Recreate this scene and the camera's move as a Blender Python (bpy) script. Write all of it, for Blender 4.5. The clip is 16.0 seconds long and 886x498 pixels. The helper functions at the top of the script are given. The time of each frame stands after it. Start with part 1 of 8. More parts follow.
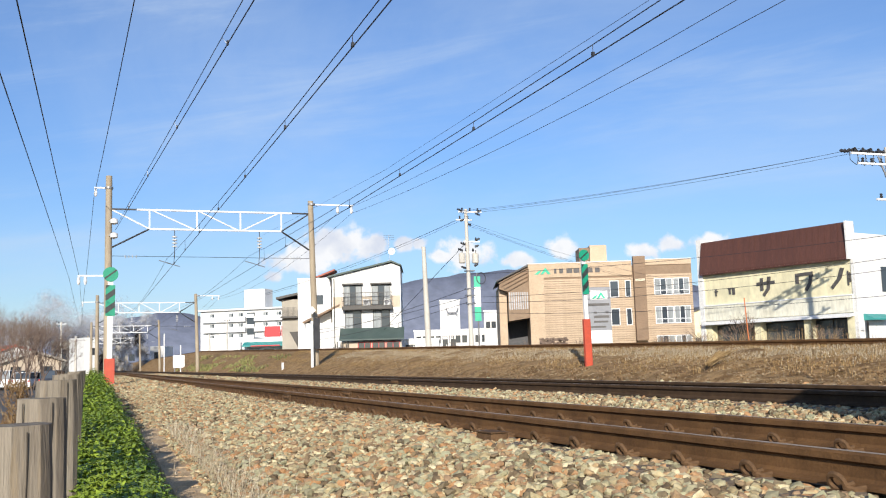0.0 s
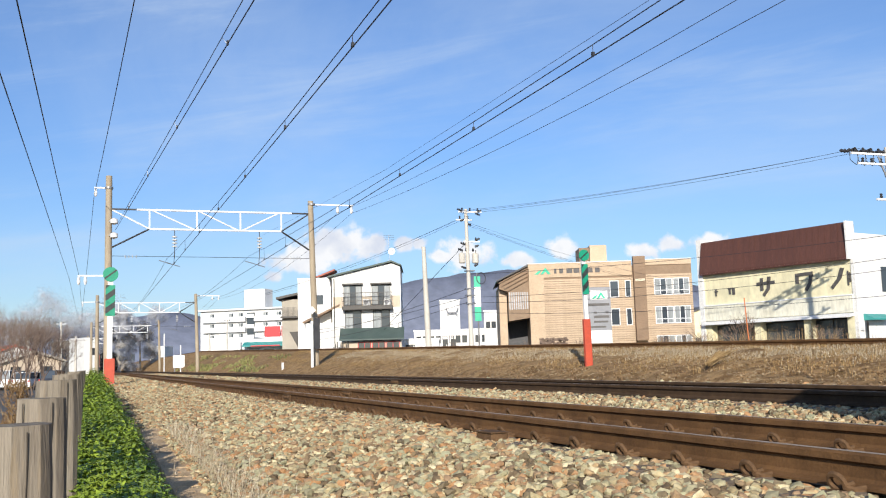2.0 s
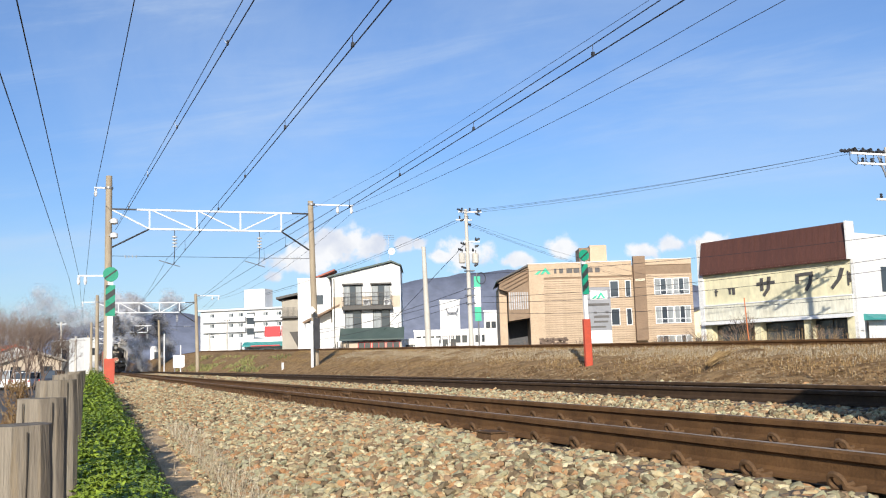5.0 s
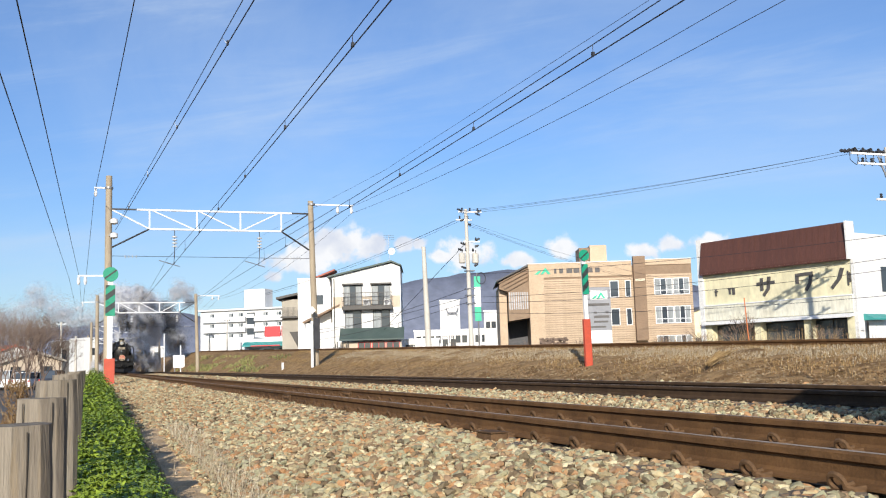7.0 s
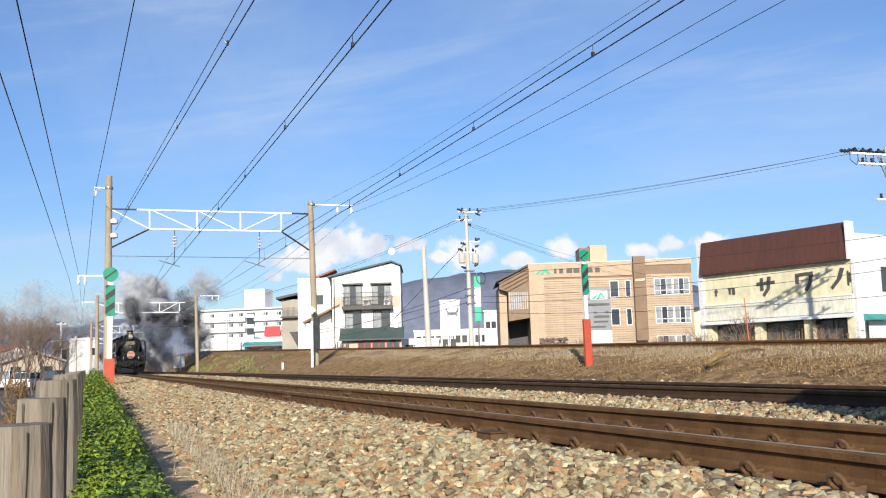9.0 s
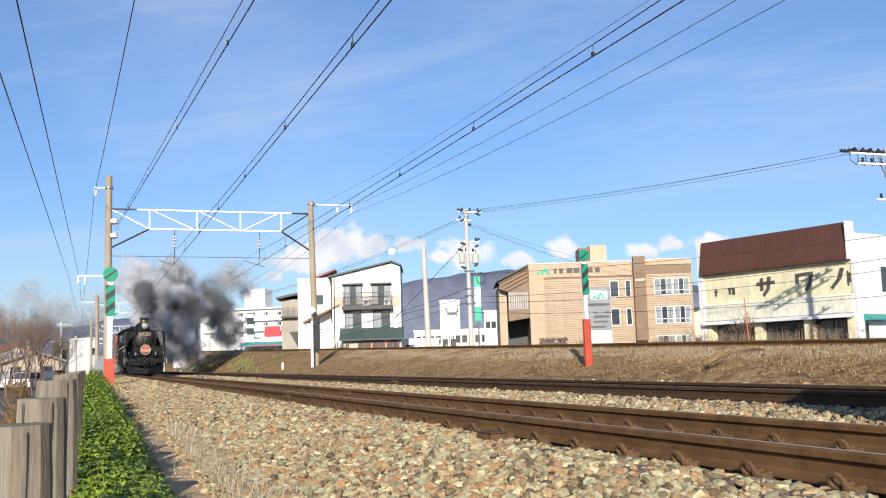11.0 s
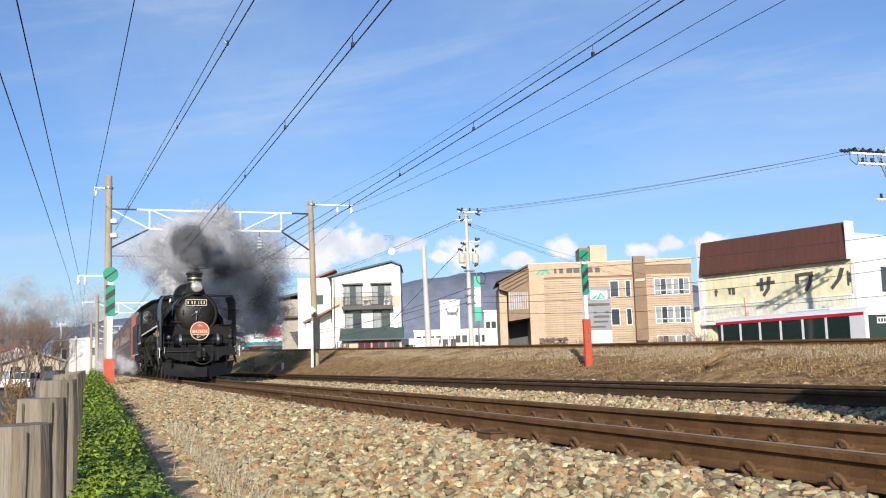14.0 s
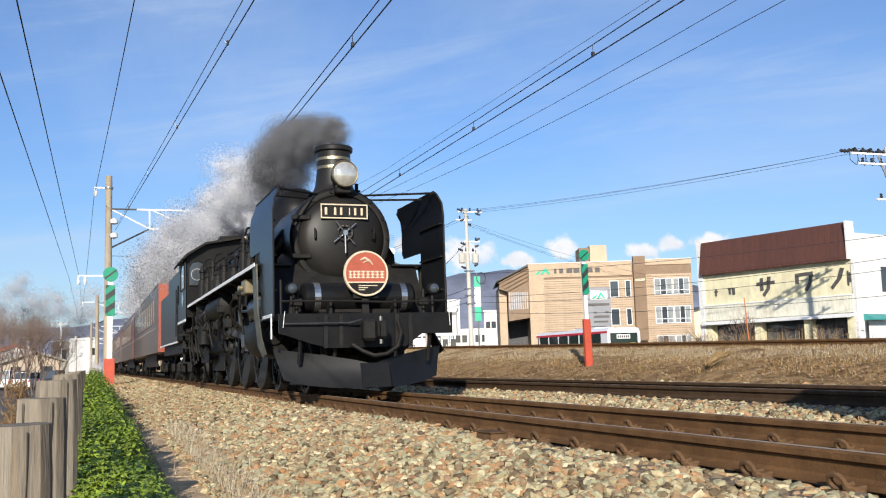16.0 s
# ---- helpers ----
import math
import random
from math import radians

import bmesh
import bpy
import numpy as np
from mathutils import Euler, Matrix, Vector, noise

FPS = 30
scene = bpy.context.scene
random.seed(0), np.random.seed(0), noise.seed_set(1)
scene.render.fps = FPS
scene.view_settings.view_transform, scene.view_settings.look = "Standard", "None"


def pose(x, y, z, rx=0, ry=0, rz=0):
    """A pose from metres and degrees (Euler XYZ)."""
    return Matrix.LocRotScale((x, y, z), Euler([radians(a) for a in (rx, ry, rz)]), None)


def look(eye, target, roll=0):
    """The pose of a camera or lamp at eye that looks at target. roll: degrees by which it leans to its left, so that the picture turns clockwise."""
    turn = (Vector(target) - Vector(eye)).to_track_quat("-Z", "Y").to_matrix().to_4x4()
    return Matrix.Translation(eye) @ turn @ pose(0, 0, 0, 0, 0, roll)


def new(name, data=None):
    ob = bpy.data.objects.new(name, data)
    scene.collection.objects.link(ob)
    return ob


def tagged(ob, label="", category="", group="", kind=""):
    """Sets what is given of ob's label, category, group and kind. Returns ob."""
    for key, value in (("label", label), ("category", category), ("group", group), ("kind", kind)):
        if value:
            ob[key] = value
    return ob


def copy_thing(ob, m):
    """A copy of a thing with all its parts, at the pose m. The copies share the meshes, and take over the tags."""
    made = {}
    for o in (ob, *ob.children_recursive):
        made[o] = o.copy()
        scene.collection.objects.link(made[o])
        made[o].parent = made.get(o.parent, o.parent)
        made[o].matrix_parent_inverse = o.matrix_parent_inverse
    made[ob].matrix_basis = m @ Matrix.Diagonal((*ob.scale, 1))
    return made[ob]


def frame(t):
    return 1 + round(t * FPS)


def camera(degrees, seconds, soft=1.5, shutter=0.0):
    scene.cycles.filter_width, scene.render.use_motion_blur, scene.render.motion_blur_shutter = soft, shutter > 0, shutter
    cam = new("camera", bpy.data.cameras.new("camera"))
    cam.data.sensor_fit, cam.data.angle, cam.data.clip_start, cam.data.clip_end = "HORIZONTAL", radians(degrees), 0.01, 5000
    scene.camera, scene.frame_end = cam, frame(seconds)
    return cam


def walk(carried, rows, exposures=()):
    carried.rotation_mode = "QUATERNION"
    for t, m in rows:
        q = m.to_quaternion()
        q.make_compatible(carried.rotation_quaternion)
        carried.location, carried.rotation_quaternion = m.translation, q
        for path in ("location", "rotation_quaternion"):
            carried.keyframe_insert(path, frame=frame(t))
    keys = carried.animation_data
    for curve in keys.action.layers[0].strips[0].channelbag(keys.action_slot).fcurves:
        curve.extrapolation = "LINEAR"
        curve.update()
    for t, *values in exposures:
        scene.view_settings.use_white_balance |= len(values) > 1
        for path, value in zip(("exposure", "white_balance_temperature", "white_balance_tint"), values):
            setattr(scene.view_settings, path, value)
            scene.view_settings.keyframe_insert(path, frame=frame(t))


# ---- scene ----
cam = camera(49.48, 16.0, soft=1.15)
EYE = (0.0, 0.0, 0.454)
AIM = (EYE[0] + 3.4643, EYE[1] + 9.3110, EYE[2] + 1.1421)
walk(cam, [(0.0, look(EYE, AIM, -1.705)), (16.0, look(EYE, AIM, -1.705))], exposures=[(0.0, 0.30), (16.0, 0.30)])

# ---- sky and sun ----
SUN_AZ = radians(24)      # the light travels towards +x by this angle from the +y axis
SUN_EL = radians(21)
world = bpy.data.worlds.new("sky")
scene.world = world
world.use_nodes = True


def node(tree, kind, **values):
    n = tree.nodes.new(kind)
    for key, value in values.items():
        if key in n.inputs:
            n.inputs[key].default_value = value
    return n


CUMULUS = ((13.5, 6.7, 3.0, 1.5), (12.2, 6.0, 2.6, 1.1), (15.0, 7.1, 1.5, 0.8), (16.5, 7.0, 0.9, 0.7), (18.1, 6.9, 0.8, 0.6), (19.0, 6.9, 0.6, 0.4), (21.7, 6.3, 1.9, 1.3), (20.3, 6.1, 1.3, 0.6), (25.1, 5.7, 1.4, 0.5), (27.7, 6.3, 1.4, 0.8), (32.4, 6.0, 1.4, 0.6), (33.7, 6.2, 1.4, 0.7), (35.8, 6.3, 1.4, 0.7), (10.4, 5.1, 0.7, 0.5))


def build_sky():
    t = world.node_tree
    t.nodes.clear()
    out = t.nodes.new("ShaderNodeOutputWorld")
    sky = t.nodes.new("ShaderNodeTexSky")
    sky.sky_type = "NISHITA"
    sky.sun_disc = False
    sky.sun_elevation = SUN_EL
    sky.sun_rotation = SUN_AZ + math.pi
    sky.air_density, sky.dust_density, sky.ozone_density = 1.0, 0.4, 2.0
    back = node(t, "ShaderNodeBackground", Strength=0.105)
    co = t.nodes.new("ShaderNodeTexCoord")
    # thin high streaks of cirrus, slanting up to the right
    def dot(v):
        n = t.nodes.new("ShaderNodeVectorMath")
        n.operation = "DOT_PRODUCT"
        n.inputs[1].default_value = v
        t.links.new(co.outputs["Generated"], n.inputs[0])
        return n.outputs["Value"]

    def streaks(along, across, offset, lo, hi, most):
        join = t.nodes.new("ShaderNodeCombineXYZ")
        for value, socket, k in ((dot((0.89, -0.38, 0.25)), "X", along), (dot((-0.20, -0.15, 0.97)), "Y", across)):
            mul = t.nodes.new("ShaderNodeMath")
            mul.operation = "MULTIPLY"
            mul.inputs[1].default_value = k
            t.links.new(value, mul.inputs[0])
            t.links.new(mul.outputs[0], join.inputs[socket])
        join.inputs["Z"].default_value = offset
        n = node(t, "ShaderNodeTexNoise", Scale=1.0, Detail=9.0, Roughness=0.60, Distortion=0.5)
        t.links.new(join.outputs[0], n.inputs["Vector"])
        r = t.nodes.new("ShaderNodeMapRange")
        r.interpolation_type = "SMOOTHSTEP"
        for key, value in (("From Min", lo), ("From Max", hi), ("To Max", most)):
            r.inputs[key].default_value = value
        t.links.new(n.outputs["Fac"], r.inputs["Value"])
        return r.outputs[0]

    def math2(op, a, b):
        n = t.nodes.new("ShaderNodeMath")
        n.operation = op
        for socket, v in zip(n.inputs, (a, b)):
            if isinstance(v, float):
                socket.default_value = v
            else:
                t.links.new(v, socket)
        return n.outputs[0]
    cirrus = math2("ADD", streaks(2.6, 17.0, 3.0, 0.46, 0.78, 0.34), streaks(1.6, 3.6, 8.0, 0.36, 0.72, 0.30))
    sep = t.nodes.new("ShaderNodeSeparateXYZ")
    t.links.new(co.outputs["Generated"], sep.inputs["Vector"])
    # low cumulus: each cloud by its azimuth from +y, its elevation, half width and half height in degrees
    heap = None
    for az, el, w, h in CUMULUS:
        a, e = radians(az), radians(el)
        sub = t.nodes.new("ShaderNodeVectorMath")
        sub.operation = "SUBTRACT"
        sub.inputs[1].default_value = (math.sin(a) * math.cos(e), math.cos(a) * math.cos(e), math.sin(e))
        t.links.new(co.outputs["Generated"], sub.inputs[0])
        mul = t.nodes.new("ShaderNodeVectorMath")
        mul.operation = "MULTIPLY"
        mul.inputs[1].default_value = (1 / radians(w), 1 / radians(w), 1 / radians(h))
        t.links.new(sub.outputs[0], mul.inputs[0])
        size = t.nodes.new("ShaderNodeVectorMath")
        size.operation = "LENGTH"
        t.links.new(mul.outputs[0], size.inputs[0])
        inside = math2("SUBTRACT", 1.0, size.outputs["Value"])
        heap = inside if heap is None else math2("MAXIMUM", heap, inside)
    n2 = node(t, "ShaderNodeTexNoise", Scale=34.0, Detail=8.0, Roughness=0.58)
    n3 = node(t, "ShaderNodeTexNoise", Scale=22.0, Detail=5.0, Roughness=0.5)
    for n in (n2, n3):
        t.links.new(co.outputs["Generated"], n.inputs["Vector"])
    puffed = math2("ADD", heap, math2("MULTIPLY", math2("SUBTRACT", n2.outputs["Fac"], 0.5), 2.4))
    r2 = t.nodes.new("ShaderNodeMapRange")
    r2.interpolation_type = "SMOOTHSTEP"
    for key, value in (("From Min", 0.05), ("From Max", 0.55), ("To Max", 0.95)):
        r2.inputs[key].default_value = value
    t.links.new(puffed, r2.inputs["Value"])
    shade = t.nodes.new("ShaderNodeMapRange")
    shade.inputs["From Min"].default_value, shade.inputs["From Max"].default_value = 0.36, 0.56
    t.links.new(n3.outputs["Fac"], shade.inputs["Value"])
    body = t.nodes.new("ShaderNodeMix")
    body.data_type = "RGBA"
    body.inputs[6].default_value, body.inputs[7].default_value = (5.6, 5.9, 6.7, 1), (7.6, 7.6, 7.7, 1)
    t.links.new(shade.outputs[0], body.inputs[0])
    mix1 = t.nodes.new("ShaderNodeMix")
    mix1.data_type = "RGBA"
    mix1.inputs[7].default_value = (4.8, 5.75, 7.0, 1)
    mix2 = t.nodes.new("ShaderNodeMix")
    mix2.data_type = "RGBA"
    t.links.new(cirrus, mix1.inputs[0])
    # the haze takes some light out of the sky near the horizon
    low = t.nodes.new("ShaderNodeMapRange")
    low.interpolation_type = "SMOOTHSTEP"
    low.inputs["From Min"].default_value, low.inputs["From Max"].default_value = 0.02, 0.30
    t.links.new(sep.outputs["Z"], low.inputs["Value"])
    hue = t.nodes.new("ShaderNodeMix")
    hue.data_type = "RGBA"
    hue.inputs[6].default_value, hue.inputs[7].default_value = (0.62, 0.75, 0.98, 1), (0.69, 0.86, 1.15, 1)
    t.links.new(low.outputs[0], hue.inputs[0])
    tint = t.nodes.new("ShaderNodeMix")
    tint.data_type, tint.blend_type = "RGBA", "MULTIPLY"
    tint.inputs[0].default_value = 1.0
    t.links.new(hue.outputs[2], tint.inputs[7])
    t.links.new(sky.outputs[0], tint.inputs[6])
    t.links.new(tint.outputs[2], mix1.inputs[6])
    t.links.new(r2.outputs[0], mix2.inputs[0])
    t.links.new(mix1.outputs[2], mix2.inputs[6])
    t.links.new(body.outputs[2], mix2.inputs[7])
    t.links.new(mix2.outputs[2], back.inputs["Color"])
    t.links.new(back.outputs[0], out.inputs[0])


build_sky()
sun = new("sun", bpy.data.lights.new("sun", "SUN"))
sun.data.energy, sun.data.angle, sun.data.color = 5.0, radians(0.53), (1.0, 0.93, 0.82)
sun.matrix_world = look((-60, -60, 60), (-60 + math.sin(SUN_AZ) * math.cos(SUN_EL), -60 + math.cos(SUN_AZ) * math.cos(SUN_EL), 60 - math.sin(SUN_EL)))


# ---- materials ----
def mat(name, a, b=None, scale=6.0, rough=0.8, metal=0.0, bump=0.0, fine=60.0, stretch=(1, 1, 1), spots=None, vary=0.0, contrast=(0.35, 0.65), island=0.0, alpha=1.0, spec=0.5):
    """Colour a to b by noise, with fine grain, an optional third colour in patches, and variation per object or island."""
    m = bpy.data.materials.new(name)
    m.use_nodes = True
    t = m.node_tree
    bsdf = t.nodes["Principled BSDF"]
    bsdf.inputs["Roughness"].default_value = rough
    bsdf.inputs["Metallic"].default_value = metal
    bsdf.inputs["Alpha"].default_value = alpha
    bsdf.inputs["Specular IOR Level"].default_value = spec
    b = b or tuple(c * 0.75 for c in a)
    co = t.nodes.new("ShaderNodeTexCoord")
    mp = t.nodes.new("ShaderNodeMapping")
    mp.inputs["Scale"].default_value = stretch
    t.links.new(co.outputs["Object"], mp.inputs["Vector"])
    n1 = node(t, "ShaderNodeTexNoise", Scale=scale, Detail=6.0, Roughness=0.6)
    n2 = node(t, "ShaderNodeTexNoise", Scale=fine, Detail=4.0, Roughness=0.65)
    for n in (n1, n2):
        t.links.new(mp.outputs[0], n.inputs["Vector"])
    r = t.nodes.new("ShaderNodeMapRange")
    r.inputs["From Min"].default_value, r.inputs["From Max"].default_value = contrast
    t.links.new(n1.outputs["Fac"], r.inputs["Value"])
    mx = t.nodes.new("ShaderNodeMix")
    mx.data_type = "RGBA"
    mx.inputs[6].default_value, mx.inputs[7].default_value = (*a, 1), (*b, 1)
    t.links.new(r.outputs[0], mx.inputs[0])
    last = mx.outputs[2]
    if spots:
        n3 = node(t, "ShaderNodeTexNoise", Scale=scale * 2.7, Detail=5.0, Roughness=0.7)
        t.links.new(mp.outputs[0], n3.inputs["Vector"])
        r3 = t.nodes.new("ShaderNodeMapRange")
        r3.inputs["From Min"].default_value, r3.inputs["From Max"].default_value = 0.54, 0.66
        t.links.new(n3.outputs["Fac"], r3.inputs["Value"])
        m3 = t.nodes.new("ShaderNodeMix")
        m3.data_type = "RGBA"
        m3.inputs[7].default_value = (*spots, 1)
        t.links.new(r3.outputs[0], m3.inputs[0])
        t.links.new(last, m3.inputs[6])
        last = m3.outputs[2]
    hsv = t.nodes.new("ShaderNodeHueSaturation")
    t.links.new(last, hsv.inputs["Color"])
    grain = t.nodes.new("ShaderNodeMapRange")
    for key, value in (("From Min", 0.3), ("From Max", 0.7), ("To Min", 0.82), ("To Max", 1.18)):
        grain.inputs[key].default_value = value
    t.links.new(n2.outputs["Fac"], grain.inputs["Value"])
    value = grain.outputs[0]
    if vary or island:
        src = t.nodes.new("ShaderNodeObjectInfo" if vary else "ShaderNodeNewGeometry")
        rnd = src.outputs["Random"] if vary else src.outputs["Random Per Island"]
        rr = t.nodes.new("ShaderNodeMapRange")
        amount = vary or island
        rr.inputs["To Min"].default_value, rr.inputs["To Max"].default_value = 1 - amount, 1 + amount
        t.links.new(rnd, rr.inputs["Value"])
        mul = t.nodes.new("ShaderNodeMath")
        mul.operation = "MULTIPLY"
        t.links.new(value, mul.inputs[0])
        t.links.new(rr.outputs[0], mul.inputs[1])
        value = mul.outputs[0]
    t.links.new(value, hsv.inputs["Value"])
    t.links.new(hsv.outputs[0], bsdf.inputs["Base Color"])
    if bump:
        bp = node(t, "ShaderNodeBump", Strength=min(bump, 1.0), Distance=0.02)
        t.links.new(n2.outputs["Fac"], bp.inputs["Height"])
        t.links.new(bp.outputs[0], bsdf.inputs["Normal"])
    return m


def glass(name, tint=(0.05, 0.06, 0.07), rough=0.06):
    m = bpy.data.materials.new(name)
    m.use_nodes = True
    b = m.node_tree.nodes["Principled BSDF"]
    b.inputs["Base Color"].default_value = (*tint, 1)
    b.inputs["Roughness"].default_value = rough
    b.inputs["Specular IOR Level"].default_value = 0.8
    return m


M = {
    "verge": mat("dry_trodden_verge", (0.46, 0.365, 0.24), (0.29, 0.21, 0.13), 3.5, 0.95, bump=1.0, fine=28, spots=(0.50, 0.42, 0.29), contrast=(0.40, 0.60), spec=0.15),
    "soil": mat("dry_soil_and_grass", (0.34, 0.215, 0.10), (0.17, 0.098, 0.042), 2.4, 0.95, bump=1.0, fine=24, spots=(0.42, 0.315, 0.18), contrast=(0.40, 0.60), spec=0.1),
    "ballast": mat("track_ballast", (0.225, 0.165, 0.105), (0.115, 0.08, 0.05), 14.0, 0.95, bump=1.0, fine=34, spots=(0.32, 0.24, 0.145), contrast=(0.42, 0.58), spec=0.1),
    "asphalt": mat("worn_asphalt", (0.075, 0.075, 0.078), (0.05, 0.05, 0.052), 2.0, 0.9, bump=0.4, fine=80),
    "rail_rust": mat("rusty_rail_side", (0.165, 0.086, 0.036), (0.100, 0.052, 0.023), 5.0, 0.8, bump=0.3, fine=70, spec=0.15),
    "rail_top": mat("worn_rail_head", (0.25, 0.175, 0.115), (0.34, 0.265, 0.19), 8.0, 0.7, 0.0, fine=90, stretch=(1, 0.1, 1)),
    "rail_dark": mat("dark_rail", (0.085, 0.052, 0.030), (0.052, 0.032, 0.019), 5.0, 0.8, bump=0.3, fine=70, spec=0.15),
    "sleeper": mat("weathered_timber_sleeper", (0.16, 0.12, 0.09), (0.09, 0.068, 0.05), 5.0, 0.9, bump=0.6, fine=30, stretch=(1, 6, 1)),
    "concrete": mat("aged_concrete", (0.42, 0.37, 0.29), (0.30, 0.255, 0.19), 2.0, 0.9, bump=0.3, fine=40),
    "pole": mat("tan_concrete_mast", (0.40, 0.335, 0.24), (0.27, 0.215, 0.15), 1.4, 0.85, bump=0.2, fine=40, stretch=(1, 1, 0.35)),
    "white_steel": mat("white_painted_steel", (0.80, 0.80, 0.80), (0.70, 0.70, 0.69), 2.0, 0.5, fine=40),
    "steel": mat("grey_galvanised_steel", (0.30, 0.30, 0.31), (0.22, 0.22, 0.22), 4.0, 0.5, 0.6),
    "dark_steel": mat("dark_steel", (0.05, 0.05, 0.055), (0.035, 0.035, 0.038), 4.0, 0.5, 0.3),
    "wire": mat("copper_wire_dark", (0.035, 0.035, 0.045), (0.025, 0.025, 0.03), 4.0, 0.6, 0.2),
    "insulator": mat("white_porcelain", (0.75, 0.75, 0.74), (0.6, 0.6, 0.6), 6.0, 0.25),
    "sign_green": mat("green_sign_paint", (0.006, 0.27, 0.155), (0.008, 0.23, 0.13), 5.0, 0.45),
    "sign_black": mat("black_sign_paint", (0.02, 0.025, 0.025), (0.03, 0.035, 0.035), 5.0, 0.5),
    "red_post": mat("faded_red_paint", (0.50, 0.075, 0.035), (0.40, 0.06, 0.03), 3.0, 0.6, fine=50),
    "white_wall": mat("white_rendered_wall", (0.74, 0.73, 0.70), (0.65, 0.64, 0.615), 0.5, 0.85, fine=8),
    "cream_wall": mat("cream_painted_wall", (0.74, 0.68, 0.45), (0.69, 0.63, 0.42), 0.25, 0.8, fine=2, stretch=(1, 1, 0.5)),
    "tan_wall": mat("tan_fibre_cement_siding", (0.50, 0.375, 0.255), (0.45, 0.335, 0.225), 0.6, 0.8, fine=9),
    "brown_wall_and_shade": mat("brown_siding_and_shade", (0.26, 0.175, 0.11), (0.21, 0.14, 0.09), 0.6, 0.8, fine=9),
    "red_roof": mat("oxide_red_metal_roof", (0.105, 0.041, 0.028), (0.082, 0.033, 0.024), 0.5, 0.6, fine=7, stretch=(3, 3, 0.4), spots=(0.12, 0.048, 0.033)),
    "grey_wall": mat("grey_beige_render", (0.40, 0.36, 0.30), (0.33, 0.30, 0.25), 0.5, 0.85),
    "green_awning": mat("dull_green_metal_awning", (0.065, 0.095, 0.085), (0.05, 0.075, 0.068), 1.0, 0.6),
    "glass": glass("window_glass"),
    "frame_white": mat("white_window_frame", (0.78, 0.78, 0.77), (0.7, 0.7, 0.69), 4.0, 0.5),
    "frame_dark": mat("dark_bronze_frame", (0.045, 0.04, 0.036), (0.03, 0.027, 0.025), 4.0, 0.45, 0.3),
    # the blue haze of distance is mixed into the mountain's colour
    "mountain": mat("wooded_mountain_haze_colour", (0.165, 0.185, 0.245), (0.125, 0.142, 0.195), 0.012, 1.0, fine=0.03),
    "black": mat("black_locomotive_paint", (0.0065, 0.0065, 0.007), (0.011, 0.0105, 0.010), 3.0, 0.36, fine=35, spec=0.22),
    "black_matt": mat("sooty_black_iron", (0.009, 0.0085, 0.008), (0.018, 0.0165, 0.0145), 5.0, 0.58, bump=0.2, fine=35, spec=0.2),
    "wood_post": mat("weathered_grey_timber", (0.29, 0.25, 0.195), (0.11, 0.09, 0.07), 2.2, 0.9, bump=0.45, fine=16, stretch=(7, 7, 0.5), contrast=(0.34, 0.70), spots=(0.22, 0.175, 0.12), spec=0.15),
    "leaf": mat("bright_green_leaves", (0.32, 0.40, 0.050), (0.085, 0.155, 0.020), 4.5, 0.45, fine=30, island=0.20, spec=0.3),
    "white_paint": mat("white_line_paint", (0.8, 0.8, 0.78), (0.7, 0.7, 0.68), 5.0, 0.5),
}


# ---- mesh tools ----
def part(name, bm, material, parent=None, label="", smooth=False):
    """Links a bmesh as one mesh object, under a thing or a part when one is given."""
    me = bpy.data.meshes.new(name)
    bmesh.ops.recalc_face_normals(bm, faces=bm.faces)
    if smooth:
        for f in bm.faces:
            f.smooth = True
    bm.to_mesh(me)
    bm.free()
    if smooth:
        me.set_sharp_from_angle(angle=radians(38))
    me.materials.append(M[material] if isinstance(material, str) else material)
    ob = new(name, me)
    if parent:
        ob.parent = parent
    if label:
        ob["label"] = label
    return ob


def thing(name, label, category, at=(0, 0, 0), rz=0.0, group="", kind=""):
    ob = new(name)
    ob.matrix_basis = pose(*at, 0, 0, rz)
    return tagged(ob, label, category, group, kind)


def box(bm, x0, x1, y0, y1, z0, z1, bevel=0.0, m=None):
    r = bmesh.ops.create_cube(bm, size=1.0)
    vs = r["verts"]
    for v in vs:
        v.co = Vector((x0 + (v.co.x + 0.5) * (x1 - x0), y0 + (v.co.y + 0.5) * (y1 - y0), z0 + (v.co.z + 0.5) * (z1 - z0)))
    if bevel:
        es = list({e for v in vs for e in v.link_edges})
        vs = bmesh.ops.bevel(bm, geom=es, offset=bevel, segments=1, affect="EDGES", clamp_overlap=True)["verts"]
    if m is not None:
        for v in set(vs):
            v.co = m @ v.co
    return vs


def ring_frame(d):
    d = d.normalized()
    a = d.cross(Vector((0, 0, 1)) if abs(d.z) < 0.9 else Vector((1, 0, 0))).normalized()
    return a, d.cross(a)


